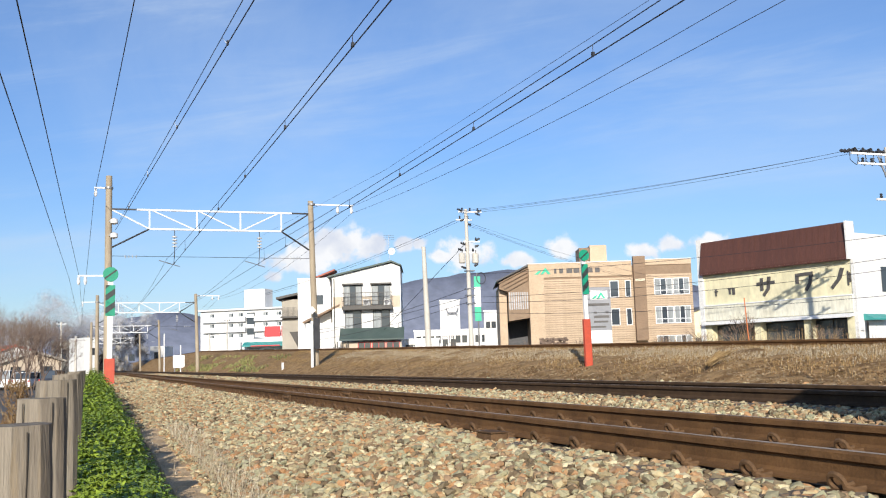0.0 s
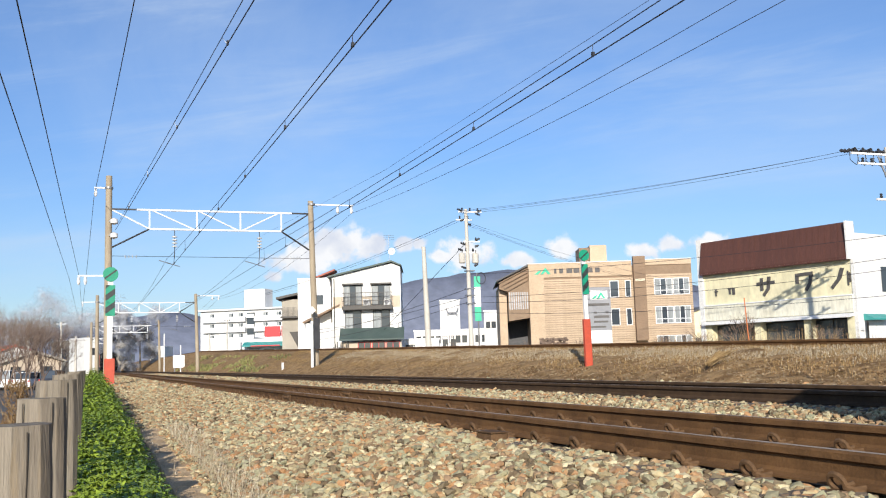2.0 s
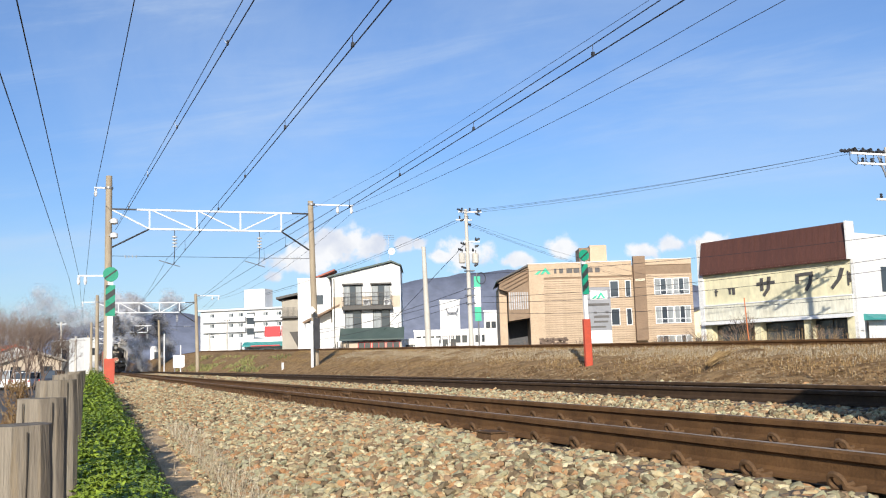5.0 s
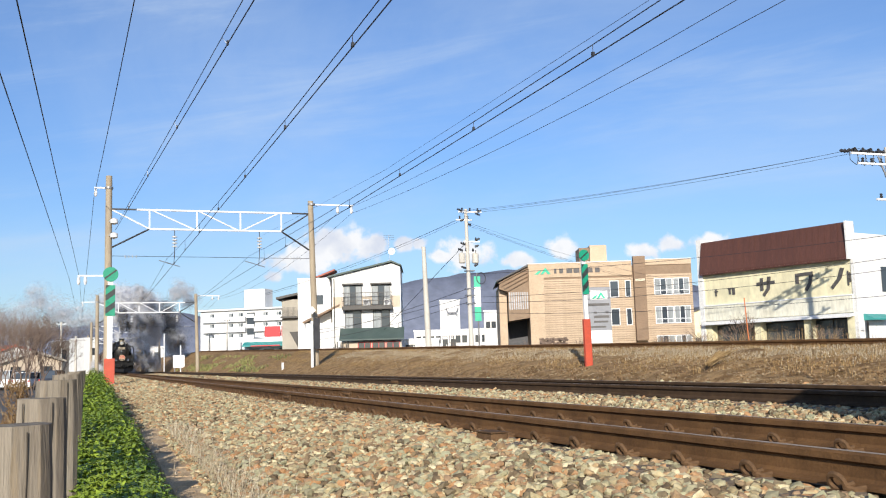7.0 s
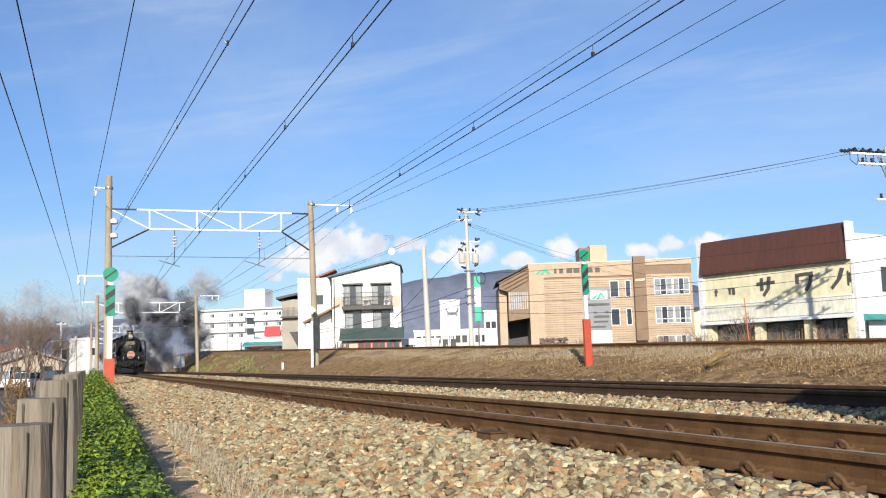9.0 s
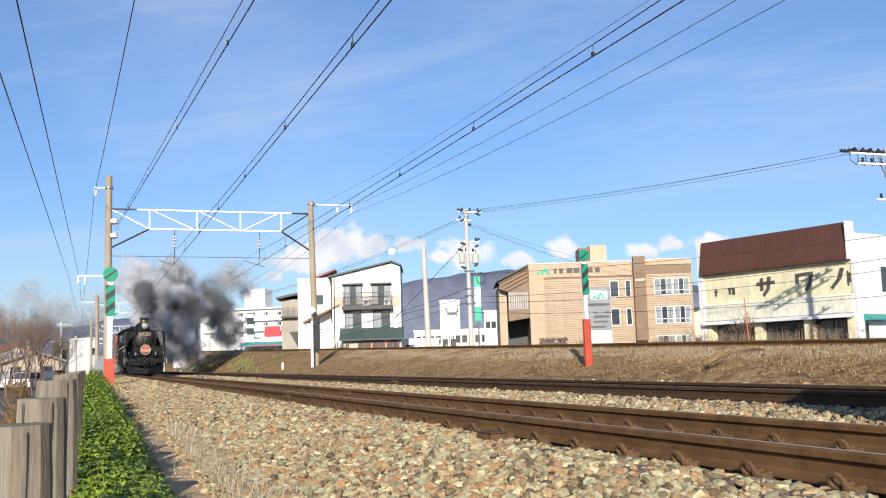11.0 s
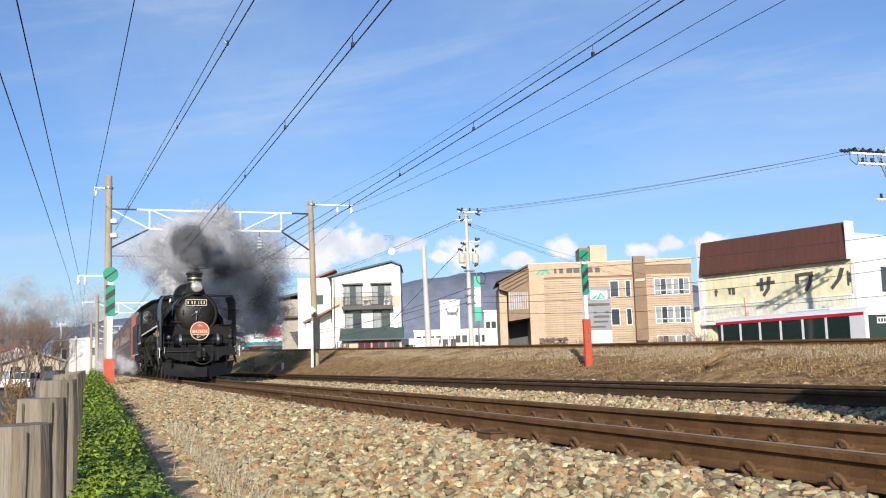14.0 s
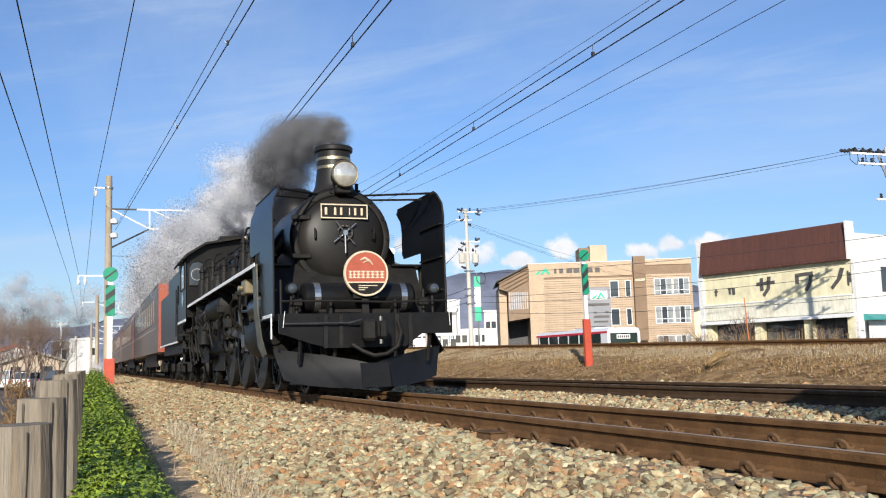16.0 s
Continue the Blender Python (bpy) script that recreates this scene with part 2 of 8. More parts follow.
def tube(bm, pts, r, seg=8, caps=True):
    """A round bar along points; r is one radius or one for each point."""
    pts = [Vector(q) for q in pts]
    rs = r if isinstance(r, (list, tuple)) else [r] * len(pts)
    rings = []
    a = None
    for i, q in enumerate(pts):
        d = (pts[min(i + 1, len(pts) - 1)] - pts[max(i - 1, 0)]).normalized()
        if a is None:
            a, b = ring_frame(d)
        else:
            a = (a - d * a.dot(d)).normalized()
            b = d.cross(a)
        rings.append([bm.verts.new(q + (a * math.cos(k * math.tau / seg) + b * math.sin(k * math.tau / seg)) * rs[i]) for k in range(seg)])
    for u, v in zip(rings, rings[1:]):
        for k in range(seg):
            bm.faces.new((u[k], u[(k + 1) % seg], v[(k + 1) % seg], v[k]))
    if caps:
        bm.faces.new(rings[0][::-1])
        bm.faces.new(rings[-1])
    return rings


def lathe(bm, prof, centre, axis, seg=24, caps=True):
    """A turned body: prof is (distance along the axis, radius)."""
    c, d = Vector(centre), Vector(axis).normalized()
    a, b = ring_frame(d)
    rings = []
    for h, r in prof:
        rings.append([bm.verts.new(c + d * h + (a * math.cos(k * math.tau / seg) + b * math.sin(k * math.tau / seg)) * max(r, 1e-4)) for k in range(seg)])
    for u, v in zip(rings, rings[1:]):
        for k in range(seg):
            bm.faces.new((u[k], u[(k + 1) % seg], v[(k + 1) % seg], v[k]))
    if caps:
        bm.faces.new(rings[0][::-1])
        bm.faces.new(rings[-1])


def prism(bm, poly, axis, a, b):
    """A flat outline pushed along an axis from a to b. The outline's pairs are the two other axes in order."""
    def at(u, v, w):
        return {"x": (w, u, v), "y": (u, w, v), "z": (u, v, w)}[axis]
    lo = [bm.verts.new(at(u, v, a)) for u, v in poly]
    hi = [bm.verts.new(at(u, v, b)) for u, v in poly]
    n = len(poly)
    bm.faces.new(lo[::-1])
    bm.faces.new(hi)
    for i in range(n):
        bm.faces.new((lo[i], lo[(i + 1) % n], hi[(i + 1) % n], hi[i]))


def new_bm(fn, *args, **kw):
    bm = bmesh.new()
    fn(bm, *args, **kw)
    return bm


def boxp(name, dims, material, parent=None, label="", bevel=0.0):
    return part(name, new_bm(box, *dims, bevel=bevel), material, parent, label)


# ---- ground ----
def smooth_step(a, b, x):
    u = min(1.0, max(0.0, (x - a) / (b - a)))
    return u * u * (3 - 2 * u)


def bank_top(y):
    """Height of the upper line's bank, which climbs with the distance."""
    return 0.34 + 0.0165 * min(130.0, max(8.0, y))


PROFILE = ((-0.75, -0.62), (-0.3, -0.52), (0.78, -0.50), (1.0, -0.48), (2.3, -0.205), (2.6, -0.185), (6.0, -0.19), (9.6, -0.18), (10.2, 0.0))


def ground_z(x, y):
    if x <= -0.75:
        return -0.62 - 0.55 * smooth_step(0.75, 4.0, -x)
    if x <= 10.2:
        for (x0, z0), (x1, z1) in zip(PROFILE, PROFILE[1:]):
            if x <= x1:
                z = z0 + (z1 - z0) * (x - x0) / (x1 - x0)
                return z + max(0.0, -0.25 - z) * 0.85 * smooth_step(6.0, 15.0, y)
    top = bank_top(y)
    if x <= 13.6:
        u = (x - 10.2) / 3.4
        return top * u ** 0.85 - 0.12 * u
    if x <= 17.0:
        return top - 0.12
    return top - 0.12 - (top + 0.63) * smooth_step(17.0, 21.0, x)


def build_ground():
    xs = [-1500, -500, -200, -90, -50, -30, -18, -10, -6, -4, -3, -2, -1.4, -0.75]
    xs += [-0.5 + 0.15 * i for i in range(80)]
    xs += [11.6 + 0.35 * i for i in range(28)] + [22, 25, 32, 45, 60, 90, 150, 300, 700, 1500]
    ys = [-1500, -400, -100, -40, -15, -6, -2] + [0.2 * i for i in range(80)] + [16 + 0.5 * i for i in range(50)]
    ys += [41 + 2 * i for i in range(45)] + [135, 150, 170, 200, 260, 350, 500, 900, 1800, 2600]
    bm = bmesh.new()
    rows = []
    for y in ys:
        row = []
        for x in xs:
            z = ground_z(x, y)
            near = 0.6 < x < 17 and -3 < y < 60
            if near:
                z += 0.022 * noise.noise((x * 3, y * 3, 0)) + (0.10 * noise.noise((x * 1.2, y * 0.9, 4)) + 0.05 * noise.noise((x * 3.1, y * 2.7, 8)) if x > 10.2 else 0.0)
            row.append(bm.verts.new((x, y, z)))
        rows.append(row)
    for a, b in zip(rows, rows[1:]):
        for i in range(len(xs) - 1):
            f = bm.faces.new((a[i], a[i + 1], b[i + 1], b[i]))
            cx = (xs[i] + xs[i + 1]) / 2
            f.material_index = 3 if -0.8 < cx <= 0.95 else 1 if 0.95 < cx < 9.75 else 2 if cx < -2.2 and cx > -60 or 22 < cx < 60 else 0
            f.smooth = True
    g = part("ground", bm, "soil")
    g.data.materials.append(M["ballast"])
    g.data.materials.append(M["asphalt"])
    g.data.materials.append(M["verge"])
    tagged(g, "dry grass verge, grey ballast bed and asphalt lots", "ground", kind="structure")
    return g


GROUND = build_ground()


# ---- mountains far behind ----
def build_mountains():
    def ridge(name, pts, y, material, label):
        bm = bmesh.new()
        prev = None
        n = 160
        for k in range(n + 1):
            x = pts[0][0] + (pts[-1][0] - pts[0][0]) * k / n
            for (x0, z0), (x1, z1) in zip(pts, pts[1:]):
                if x0 <= x <= x1:
                    z = z0 + (z1 - z0) * smooth_step(x0, x1, x)
                    break
            z += 9 * noise.noise((x * 0.012, 0, 3)) + 3 * noise.noise((x * 0.06, 0, 7))
            col = [bm.verts.new((x, y - 250 * (1 - u), -20 + (z + 20) * u ** 0.9)) for u in (0, 0.35, 0.7, 1.0)]
            col.append(bm.verts.new((x, y + 300, -20)))
            if prev:
                for i in range(4):
                    bm.faces.new((prev[i], col[i], col[i + 1], prev[i + 1])).smooth = True
            prev = col
        ob = part(name, bm, material)
        tagged(ob, label, "mountain", kind="structure")
    ridge("mountain_far", ((-1800, 90), (-60, 96), (190, 128), (280, 112), (420, 100), (600, 145), (800, 205), (960, 226), (1150, 228), (1400, 215), (1800, 170), (3600, 120)), 2300, "mountain", "wooded mountain ridge behind the town, blue haze put into its colour")


# ---- track ----
def rail_profile():
    half = [(0.0635, -0.153), (0.0635, -0.142), (0.020, -0.128), (0.0085, -0.112), (0.0085, -0.052), (0.0325, -0.040), (0.0325, -0.010), (0.022, 0.0)]
    return half + [(-x, z) for x, z in reversed(half)]


def build_rail(name, x, y0, y1, dz, dark, label, grade=None):
    """One rail; its worn running face is a mesh of its own."""
    bm = bmesh.new()
    ys = [y0, y1] if grade is None else [y0 + (y1 - y0) * k / 60 for k in range(61)]
    prof = rail_profile()
    prev = None
    for y in ys:
        h = dz if grade is None else grade(y)
        ring = [bm.verts.new((x + a, y, h + b)) for a, b in prof]
        if prev:
            for i in range(len(ring)):
                bm.faces.new((prev[i], prev[(i + 1) % len(ring)], ring[(i + 1) % len(ring)], ring[i]))
        prev = ring
    ob = part(name, bm, "rail_dark" if dark else "rail_rust")
    tagged(ob, label, "rail", group="rails", kind="structure")
    bm = bmesh.new()
    prev = None
    for y in ys:
        h = dz if grade is None else grade(y)
        ring = [bm.verts.new((x + a, y, h + 0.0012)) for a in (-0.021, 0.021)]
        if prev:
            bm.faces.new((prev[0], prev[1], ring[1], ring[0]))
        prev = ring
    part("running_surface", bm, "rail_top", ob, "worn shiny running face of the rail")
    return ob


TRACK_1, TRACK_2, UPPER = 3.736, 8.08, 14.7
build_mountains()
for xc, word in ((TRACK_1, False), (TRACK_2, True)):
    for s in (-0.566, 0.566):
        build_rail("rail", xc + s, -40, 420, 0.0, word, "brown rusty steel rail with a worn head" if not word else "dark brown steel rail on the second track")
for s in (-0.566, 0.566):
    build_rail("rail", UPPER + s, -40, 300, 0.0, False, "reddish rusty rail of the line on top of the bank", grade=lambda y: bank_top(y) + 0.035)


# ---- overhead line ----
def mast_with_beam(y, xl, xr, hl, hr, beam_z, far):
    g = "overhead line masts"
    left = thing("overhead_line_mast", "tall tan concrete railway mast with brackets", "mast", (xl, y, 0), group=g)
    part("pole", new_bm(tube, [(0, 0, -0.6), (0, 0, hl)], [0.19, 0.15], 16), "pole", left)
    right = thing("overhead_line_mast", "tall tan concrete railway mast with brackets, leaning slightly", "mast", (xr, y, 0), group=g)
    part("pole", new_bm(tube, [(0, 0, -0.6), (-0.2, 0, hr)], [0.18, 0.14], 16), "pole", right)
    beam = thing("portal_beam", "white painted steel lattice beam spanning two tracks", "portal beam", (0, y, 0), group="portal beams")
    z1, z0 = beam_z, beam_z - 0.95
    a, b = xl + 1.9, xr - 1.75
    part("top_chord", new_bm(box, xl + 1.3, xr - 1.2, -0.05, 0.05, z1 - 0.04, z1 + 0.04), "white_steel", beam)
    part("bottom_chord", new_bm(box, a, b, -0.05, 0.05, z0 - 0.04, z0 + 0.04), "white_steel", beam)
    xs = [a + (b - a) * k / 3 * 1.0 for k in range(4)] if far else [a + (b - a) * k for k in (0.0, 0.35, 0.68, 1.0)]
    for x in xs:
        part("upright", new_bm(box, x - 0.035, x + 0.035, -0.04, 0.04, z0 + 0.05, z1 - 0.05), "white_steel", beam)
    for (x0, za), (x1, zb) in (((xs[0], z1), (xs[1], z0)), ((xs[1], z1), (xs[2], z0)), ((xs[2], z0), (xs[3], z1))):
        part("diagonal", new_bm(tube, [(x0 + 0.08, 0, za), (x1 - 0.1, 0, zb)], 0.035, 6), "white_steel", beam)
    for s, x, xm in ((1, a, xl), (-1, b, xr - 0.18)):
        part("brace", new_bm(tube, [(xm + s * 0.12, 0, z1 - 0.02), (x, 0, z0)], 0.04, 6), "white_steel" if s > 0 else "dark_steel", beam)
        part("stay", new_bm(tube, [(xm + s * 0.12, 0, z0 - 0.95), (x, 0, z0)], 0.045, 6), "dark_steel", beam)
        part("link", new_bm(box, min(xm, xm + s * 1.35), max(xm, xm + s * 1.35), -0.035, 0.035, z1 - 0.035, z1 + 0.04), "dark_steel", beam)
    for xc in (TRACK_1 + 0.3, TRACK_2 + 0.15):
        hang = thing("insulator_string", "string of white porcelain insulator discs hung from a beam", "insulator", (xc, y, z0), group="overhead insulators")
        part("rod", new_bm(tube, [(0, 0, -0.05), (0, 0, -1.25)], 0.02, 6), "dark_steel", hang)
        for k in range(4):
            part("disc", new_bm(lathe, [(0, 0.03), (0.03, 0.13), (0.07, 0.12), (0.10, 0.03)], (0, 0, -0.32 - 0.16 * k), (0, 0, -1), 12), "insulator", hang)
        part("steady_arm", new_bm(tube, [(-0.75, 0, -1.55), (0.25, 0, -1.85)], 0.022, 6), "steel", hang)
        part("hanger", new_bm(tube, [(0, 0, -1.25), (-0.05, 0, -1.75)], 0.015, 6), "dark_steel", hang)
    # a span wire with strain insulators below the beam
    span = thing("span_wire", "thin cross span wire with strain insulators", "wire", (0, y, 0), group="cross span wires")
    zz = z0 - 1.35
    part("cable", new_bm(tube, [(xl + 0.1, 0, zz), (xr - 0.2, 0, zz - 0.05)], 0.012, 5), "wire", span)
    for x0 in (xl + 0.75, xr - 1.3):
        for k in range(4):
            part("disc", new_bm(lathe, [(0, 0.02), (0.03, 0.10), (0.06, 0.02)], (x0 + 0.17 * k, 0, zz - 0.02), (1, 0, 0), 10), "insulator", span)
    return left, right


PORTALS = [(49.0, 0.93, 11.1, 9.85, 8.9, 8.22), (97.0, 0.9, 10.2, 7.5, 7.6, 6.75), (146.0, 0.6, 10.0, 7.2, 7.4, 6.6), (196.0, 0.2, 9.8, 7.0, 7.2, 6.4)]
for i, (y, xl, xr, hl, hr, bz) in enumerate(PORTALS):
    mast_with_beam(y, xl, xr, hl, hr, bz, i > 0)


def bracket_arm(y, xm, z, x_end, drops, label="white steel bracket arm with porcelain pin insulators"):
    arm = thing("bracket_arm", label, "bracket", (xm, y, z), group="mast bracket arms")
    e = x_end - xm
    part("bar", new_bm(box, min(0, e), max(0, e), -0.035, 0.035, -0.035, 0.035), "white_steel", arm)
    part("strap", new_bm(lathe, [(-0.05, 0.20), (0.05, 0.20)], (0, 0, 0), (0, 0, 1), 16), "steel", arm)
    for d in drops:
        part("pin_insulator", new_bm(lathe, [(0.02, 0.02), (0.06, 0.07), (0.16, 0.06), (0.22, 0.09), (0.34, 0.07), (0.42, 0.02)], (d - xm, 0, -0.03), (0, 0, -1), 10), "insulator", arm)


bracket_arm(49.0, 0.93, 9.25, 0.25, (0.32,))
bracket_arm(49.0, 0.93, 4.95, -0.45, (-0.4, -0.1))
bracket_arm(49.0, 10.95, 8.72, 13.2, (12.35, 13.1))
bracket_arm(97.0, 0.9, 6.85, -0.5, (-0.4,))
bracket_arm(97.0, 10.2, 7.4, 12.3, (11.6, 12.2))


def wire(name, pts, r, label, sag=0.0):
    """A cable through points, with a little sag in each span."""
    out = []
    for a, b in zip(pts, pts[1:]):
        a, b = Vector(a), Vector(b)
        for k in range(12):
            u = k / 12
            q = a.lerp(b, u)
            q.z -= sag * 4 * u * (1 - u)
            out.append(q)
    out.append(Vector(pts[-1]))
    ob = part(name, new_bm(tube, out, r, 5), "wire")
    return tagged(ob, label, "wire", group="overhead wires")


def catenary(x, zc, mess, y_end):
    w = wire("contact_wire", [(x, -12, zc), (x, 49, zc), (x, 97, zc + 0.1), (x, y_end, zc)], 0.011, "dark copper contact wire above a track")
    m = wire("messenger_wire", [(x, -12, mess), (x, 49, mess), (x, 97, mess), (x, y_end, mess)], 0.009, "dark messenger wire carrying a contact wire", sag=0.5)
    for k in range(9):
        y = 3 + 5.2 * k
        u = (y + 12) / 61
        zm = mess - 0.5 * 4 * u * (1 - u)
        part("dropper", new_bm(tube, [(x, y, zc), (x, y, zm)], 0.006, 4), "wire", m)
        part("clip", new_bm(box, x - 0.02, x + 0.02, y - 0.03, y + 0.03, zc, zc + 0.07), "dark_steel", w)


catenary(3.65, 5.10, 5.78, 300)
catenary(7.70, 5.30, 5.98, 300)
wire("feeder_wire", [(12.35, -12, 8.3), (12.35, 49, 8.3), (11.6, 97, 7.1), (11, 146, 6.6)], 0.008, "bare feeder wire strung beside the line", sag=0.75)
wire("feeder_wire", [(13.1, -12, 8.3), (13.1, 49, 8.3), (12.2, 97, 7.1), (11.4, 146, 6.6)], 0.008, "bare feeder wire strung beside the line", sag=0.88)
wire("feeder_wire", [(6.83, -6.0, 4.90), (8.25, 27.0, 6.10), (8.1, 49, 6.9)], 0.004, "thin wire above the second track")
wire("anchor_wire", [(3.31, 0, 6.46), (1.25, 49, 7.2)], 0.012, "dark anchor wire running to a mast")
upper = wire("anchor_wire", [(3.09, 0.0, 6.50), (1.32, 49.0, 7.46)], 0.009, "dark anchor wire running to a mast")
for y in (18.6, 26.2, 33.8, 41.4):
    lo, hi = [Vector(a).lerp(Vector(b), (y - a[1]) / (b[1] - a[1])) for a, b in (((3.31, 0, 6.46), (1.25, 49, 7.2)), ((3.09, 0.0, 6.50), (1.32, 49.0, 7.46)))]
    part("dropper", new_bm(tube, [tuple(lo), tuple(hi)], 0.006, 4), "white_steel", upper)
    part("clip", new_bm(box, lo.x - 0.02, lo.x + 0.02, y - 0.04, y + 0.04, lo.z - 0.02, lo.z + 0.07), "dark_steel", upper)
wire("feeder_wire", [(1.43, 0, 8.9), (0.25, 49, 8.85), (-0.4, 97, 6.5), (-0.8, 146, 6.2)], 0.013, "dark feeder wire on the mast's outer bracket", sag=0.25)
wire("feeder_wire", [(-0.77, 0.0, 3.90), (-0.38, 49.0, 4.91), (-0.3, 97, 4.5)], 0.008, "low feeder wire beside the fence")
wire("feeder_wire", [(-1.04, 0.0, 3.63), (-0.83, 49.0, 4.85), (-0.6, 97, 4.5)], 0.008, "low feeder wire beside the fence")


# ---- the near ground: posts, weeds, slabs, snow markers ----
def ramp_material(name, colours, rough, source, bump=0.5, fine=30.0):
    """One colour out of a list for each object or island, with grain on top."""
    m = bpy.data.materials.new(name)
    m.use_nodes = True
    t = m.node_tree
    bsdf = t.nodes["Principled BSDF"]
    bsdf.inputs["Roughness"].default_value = rough
    bsdf.inputs["Specular IOR Level"].default_value = 0.12
    src = t.nodes.new("ShaderNodeObjectInfo" if source == "object" else "ShaderNodeNewGeometry")
    ramp = t.nodes.new("ShaderNodeValToRGB")
    ramp.color_ramp.interpolation = "CONSTANT"
    els = ramp.color_ramp.elements
    while len(els) < len(colours):
        els.new(0.5)
    for i, c in enumerate(colours):
        els[i].position = i / len(colours)
        els[i].color = (*c, 1)
    t.links.new(src.outputs["Random" if source == "object" else "Random Per Island"], ramp.inputs["Fac"])
    co = t.nodes.new("ShaderNodeTexCoord")
    n = node(t, "ShaderNodeTexNoise", Scale=fine, Detail=5.0, Roughness=0.65)
    t.links.new(co.outputs["Object"], n.inputs["Vector"])
    r = t.nodes.new("ShaderNodeMapRange")
    for key, value in (("From Min", 0.3), ("From Max", 0.7), ("To Min", 0.72), ("To Max", 1.2)):
        r.inputs[key].default_value = value
    t.links.new(n.outputs["Fac"], r.inputs["Value"])
    hsv = t.nodes.new("ShaderNodeHueSaturation")
    t.links.new(ramp.outputs["Color"], hsv.inputs["Color"])
    t.links.new(r.outputs[0], hsv.inputs["Value"])
    t.links.new(hsv.outputs[0], bsdf.inputs["Base Color"])
    if bump:
        bp = node(t, "ShaderNodeBump", Strength=bump, Distance=0.01)
        t.links.new(n.outputs["Fac"], bp.inputs["Height"])
        t.links.new(bp.outputs[0], bsdf.inputs["Normal"])
    return m


STONES = ((0.36, 0.30, 0.175), (0.29, 0.235, 0.135), (0.43, 0.365, 0.22), (0.31, 0.29, 0.18), (0.33, 0.20, 0.105), (0.255, 0.235, 0.15), (0.39, 0.28, 0.155),
          (0.125, 0.092, 0.057), (0.51, 0.44, 0.28), (0.325, 0.315, 0.20), (0.32, 0.22, 0.125), (0.36, 0.205, 0.10), (0.22, 0.16, 0.095), (0.37, 0.335, 0.21), (0.28, 0.19, 0.115), (0.17, 0.135, 0.085))
STONES = tuple((r * 1.10, g * 1.08, b * 1.06) for r, g, b in STONES)
GRASS = tuple((r * 0.86, g * 0.73, b * 0.57) for r, g, b in ((0.42, 0.33, 0.19), (0.33, 0.25, 0.14), (0.48, 0.39, 0.24), (0.26, 0.19, 0.11), (0.37, 0.29, 0.17)))
M["stone_piece"] = ramp_material("ballast_stone", STONES, 0.9, "object")
M["stone_mass"] = ramp_material("ballast_stones", STONES, 0.9, "island")
STRAW = ((0.50, 0.43, 0.31), (0.42, 0.345, 0.235), (0.55, 0.49, 0.37), (0.33, 0.255, 0.165), (0.46, 0.385, 0.27))
M["straw"] = ramp_material("bleached_straw", STRAW, 0.9, "island", bump=0)
M["dry_grass"] = ramp_material("dead_grass", GRASS, 0.9, "island", bump=0)
M["olive"] = mat("olive_spring_grass", (0.17, 0.19, 0.05), (0.22, 0.19, 0.08), 1.0, 0.8, island=0.3)
M["rust_twig"] = ramp_material("withered_twigs", ((0.24, 0.15, 0.07), (0.18, 0.11, 0.055), (0.30, 0.21, 0.11), (0.14, 0.085, 0.04)), 0.9, "island", bump=0)
M["clod"] = ramp_material("soil_clods", ((0.25, 0.155, 0.078), (0.18, 0.11, 0.055), (0.30, 0.205, 0.115), (0.13, 0.08, 0.043), (0.34, 0.255, 0.155)), 0.95, "island")
M["slab"] = mat("tan_concrete_slab", (0.60, 0.44, 0.27), (0.42, 0.30, 0.18), 3.0, 0.95, spec=0.1, bump=0.9, fine=30, vary=0.12)
M["crack"] = mat("dark_timber_crack", (0.05, 0.04, 0.03), (0.035, 0.028, 0.02), 5.0, 0.95)
M["clip"] = mat("rusty_spring_clip", (0.145, 0.083, 0.042), (0.09, 0.052, 0.027), 20.0, 0.8, bump=0.3, vary=0.15, spec=0.15)


def soup(name, verts, faces, material, label, category, parent=None):
    me = bpy.data.meshes.new(name)
    me.from_pydata(verts, [], faces)
    me.materials.append(M[material])
    ob = new(name, me)
    if parent:
        ob.parent = parent
    return tagged(ob, label, category if not parent else "", kind="stuff")


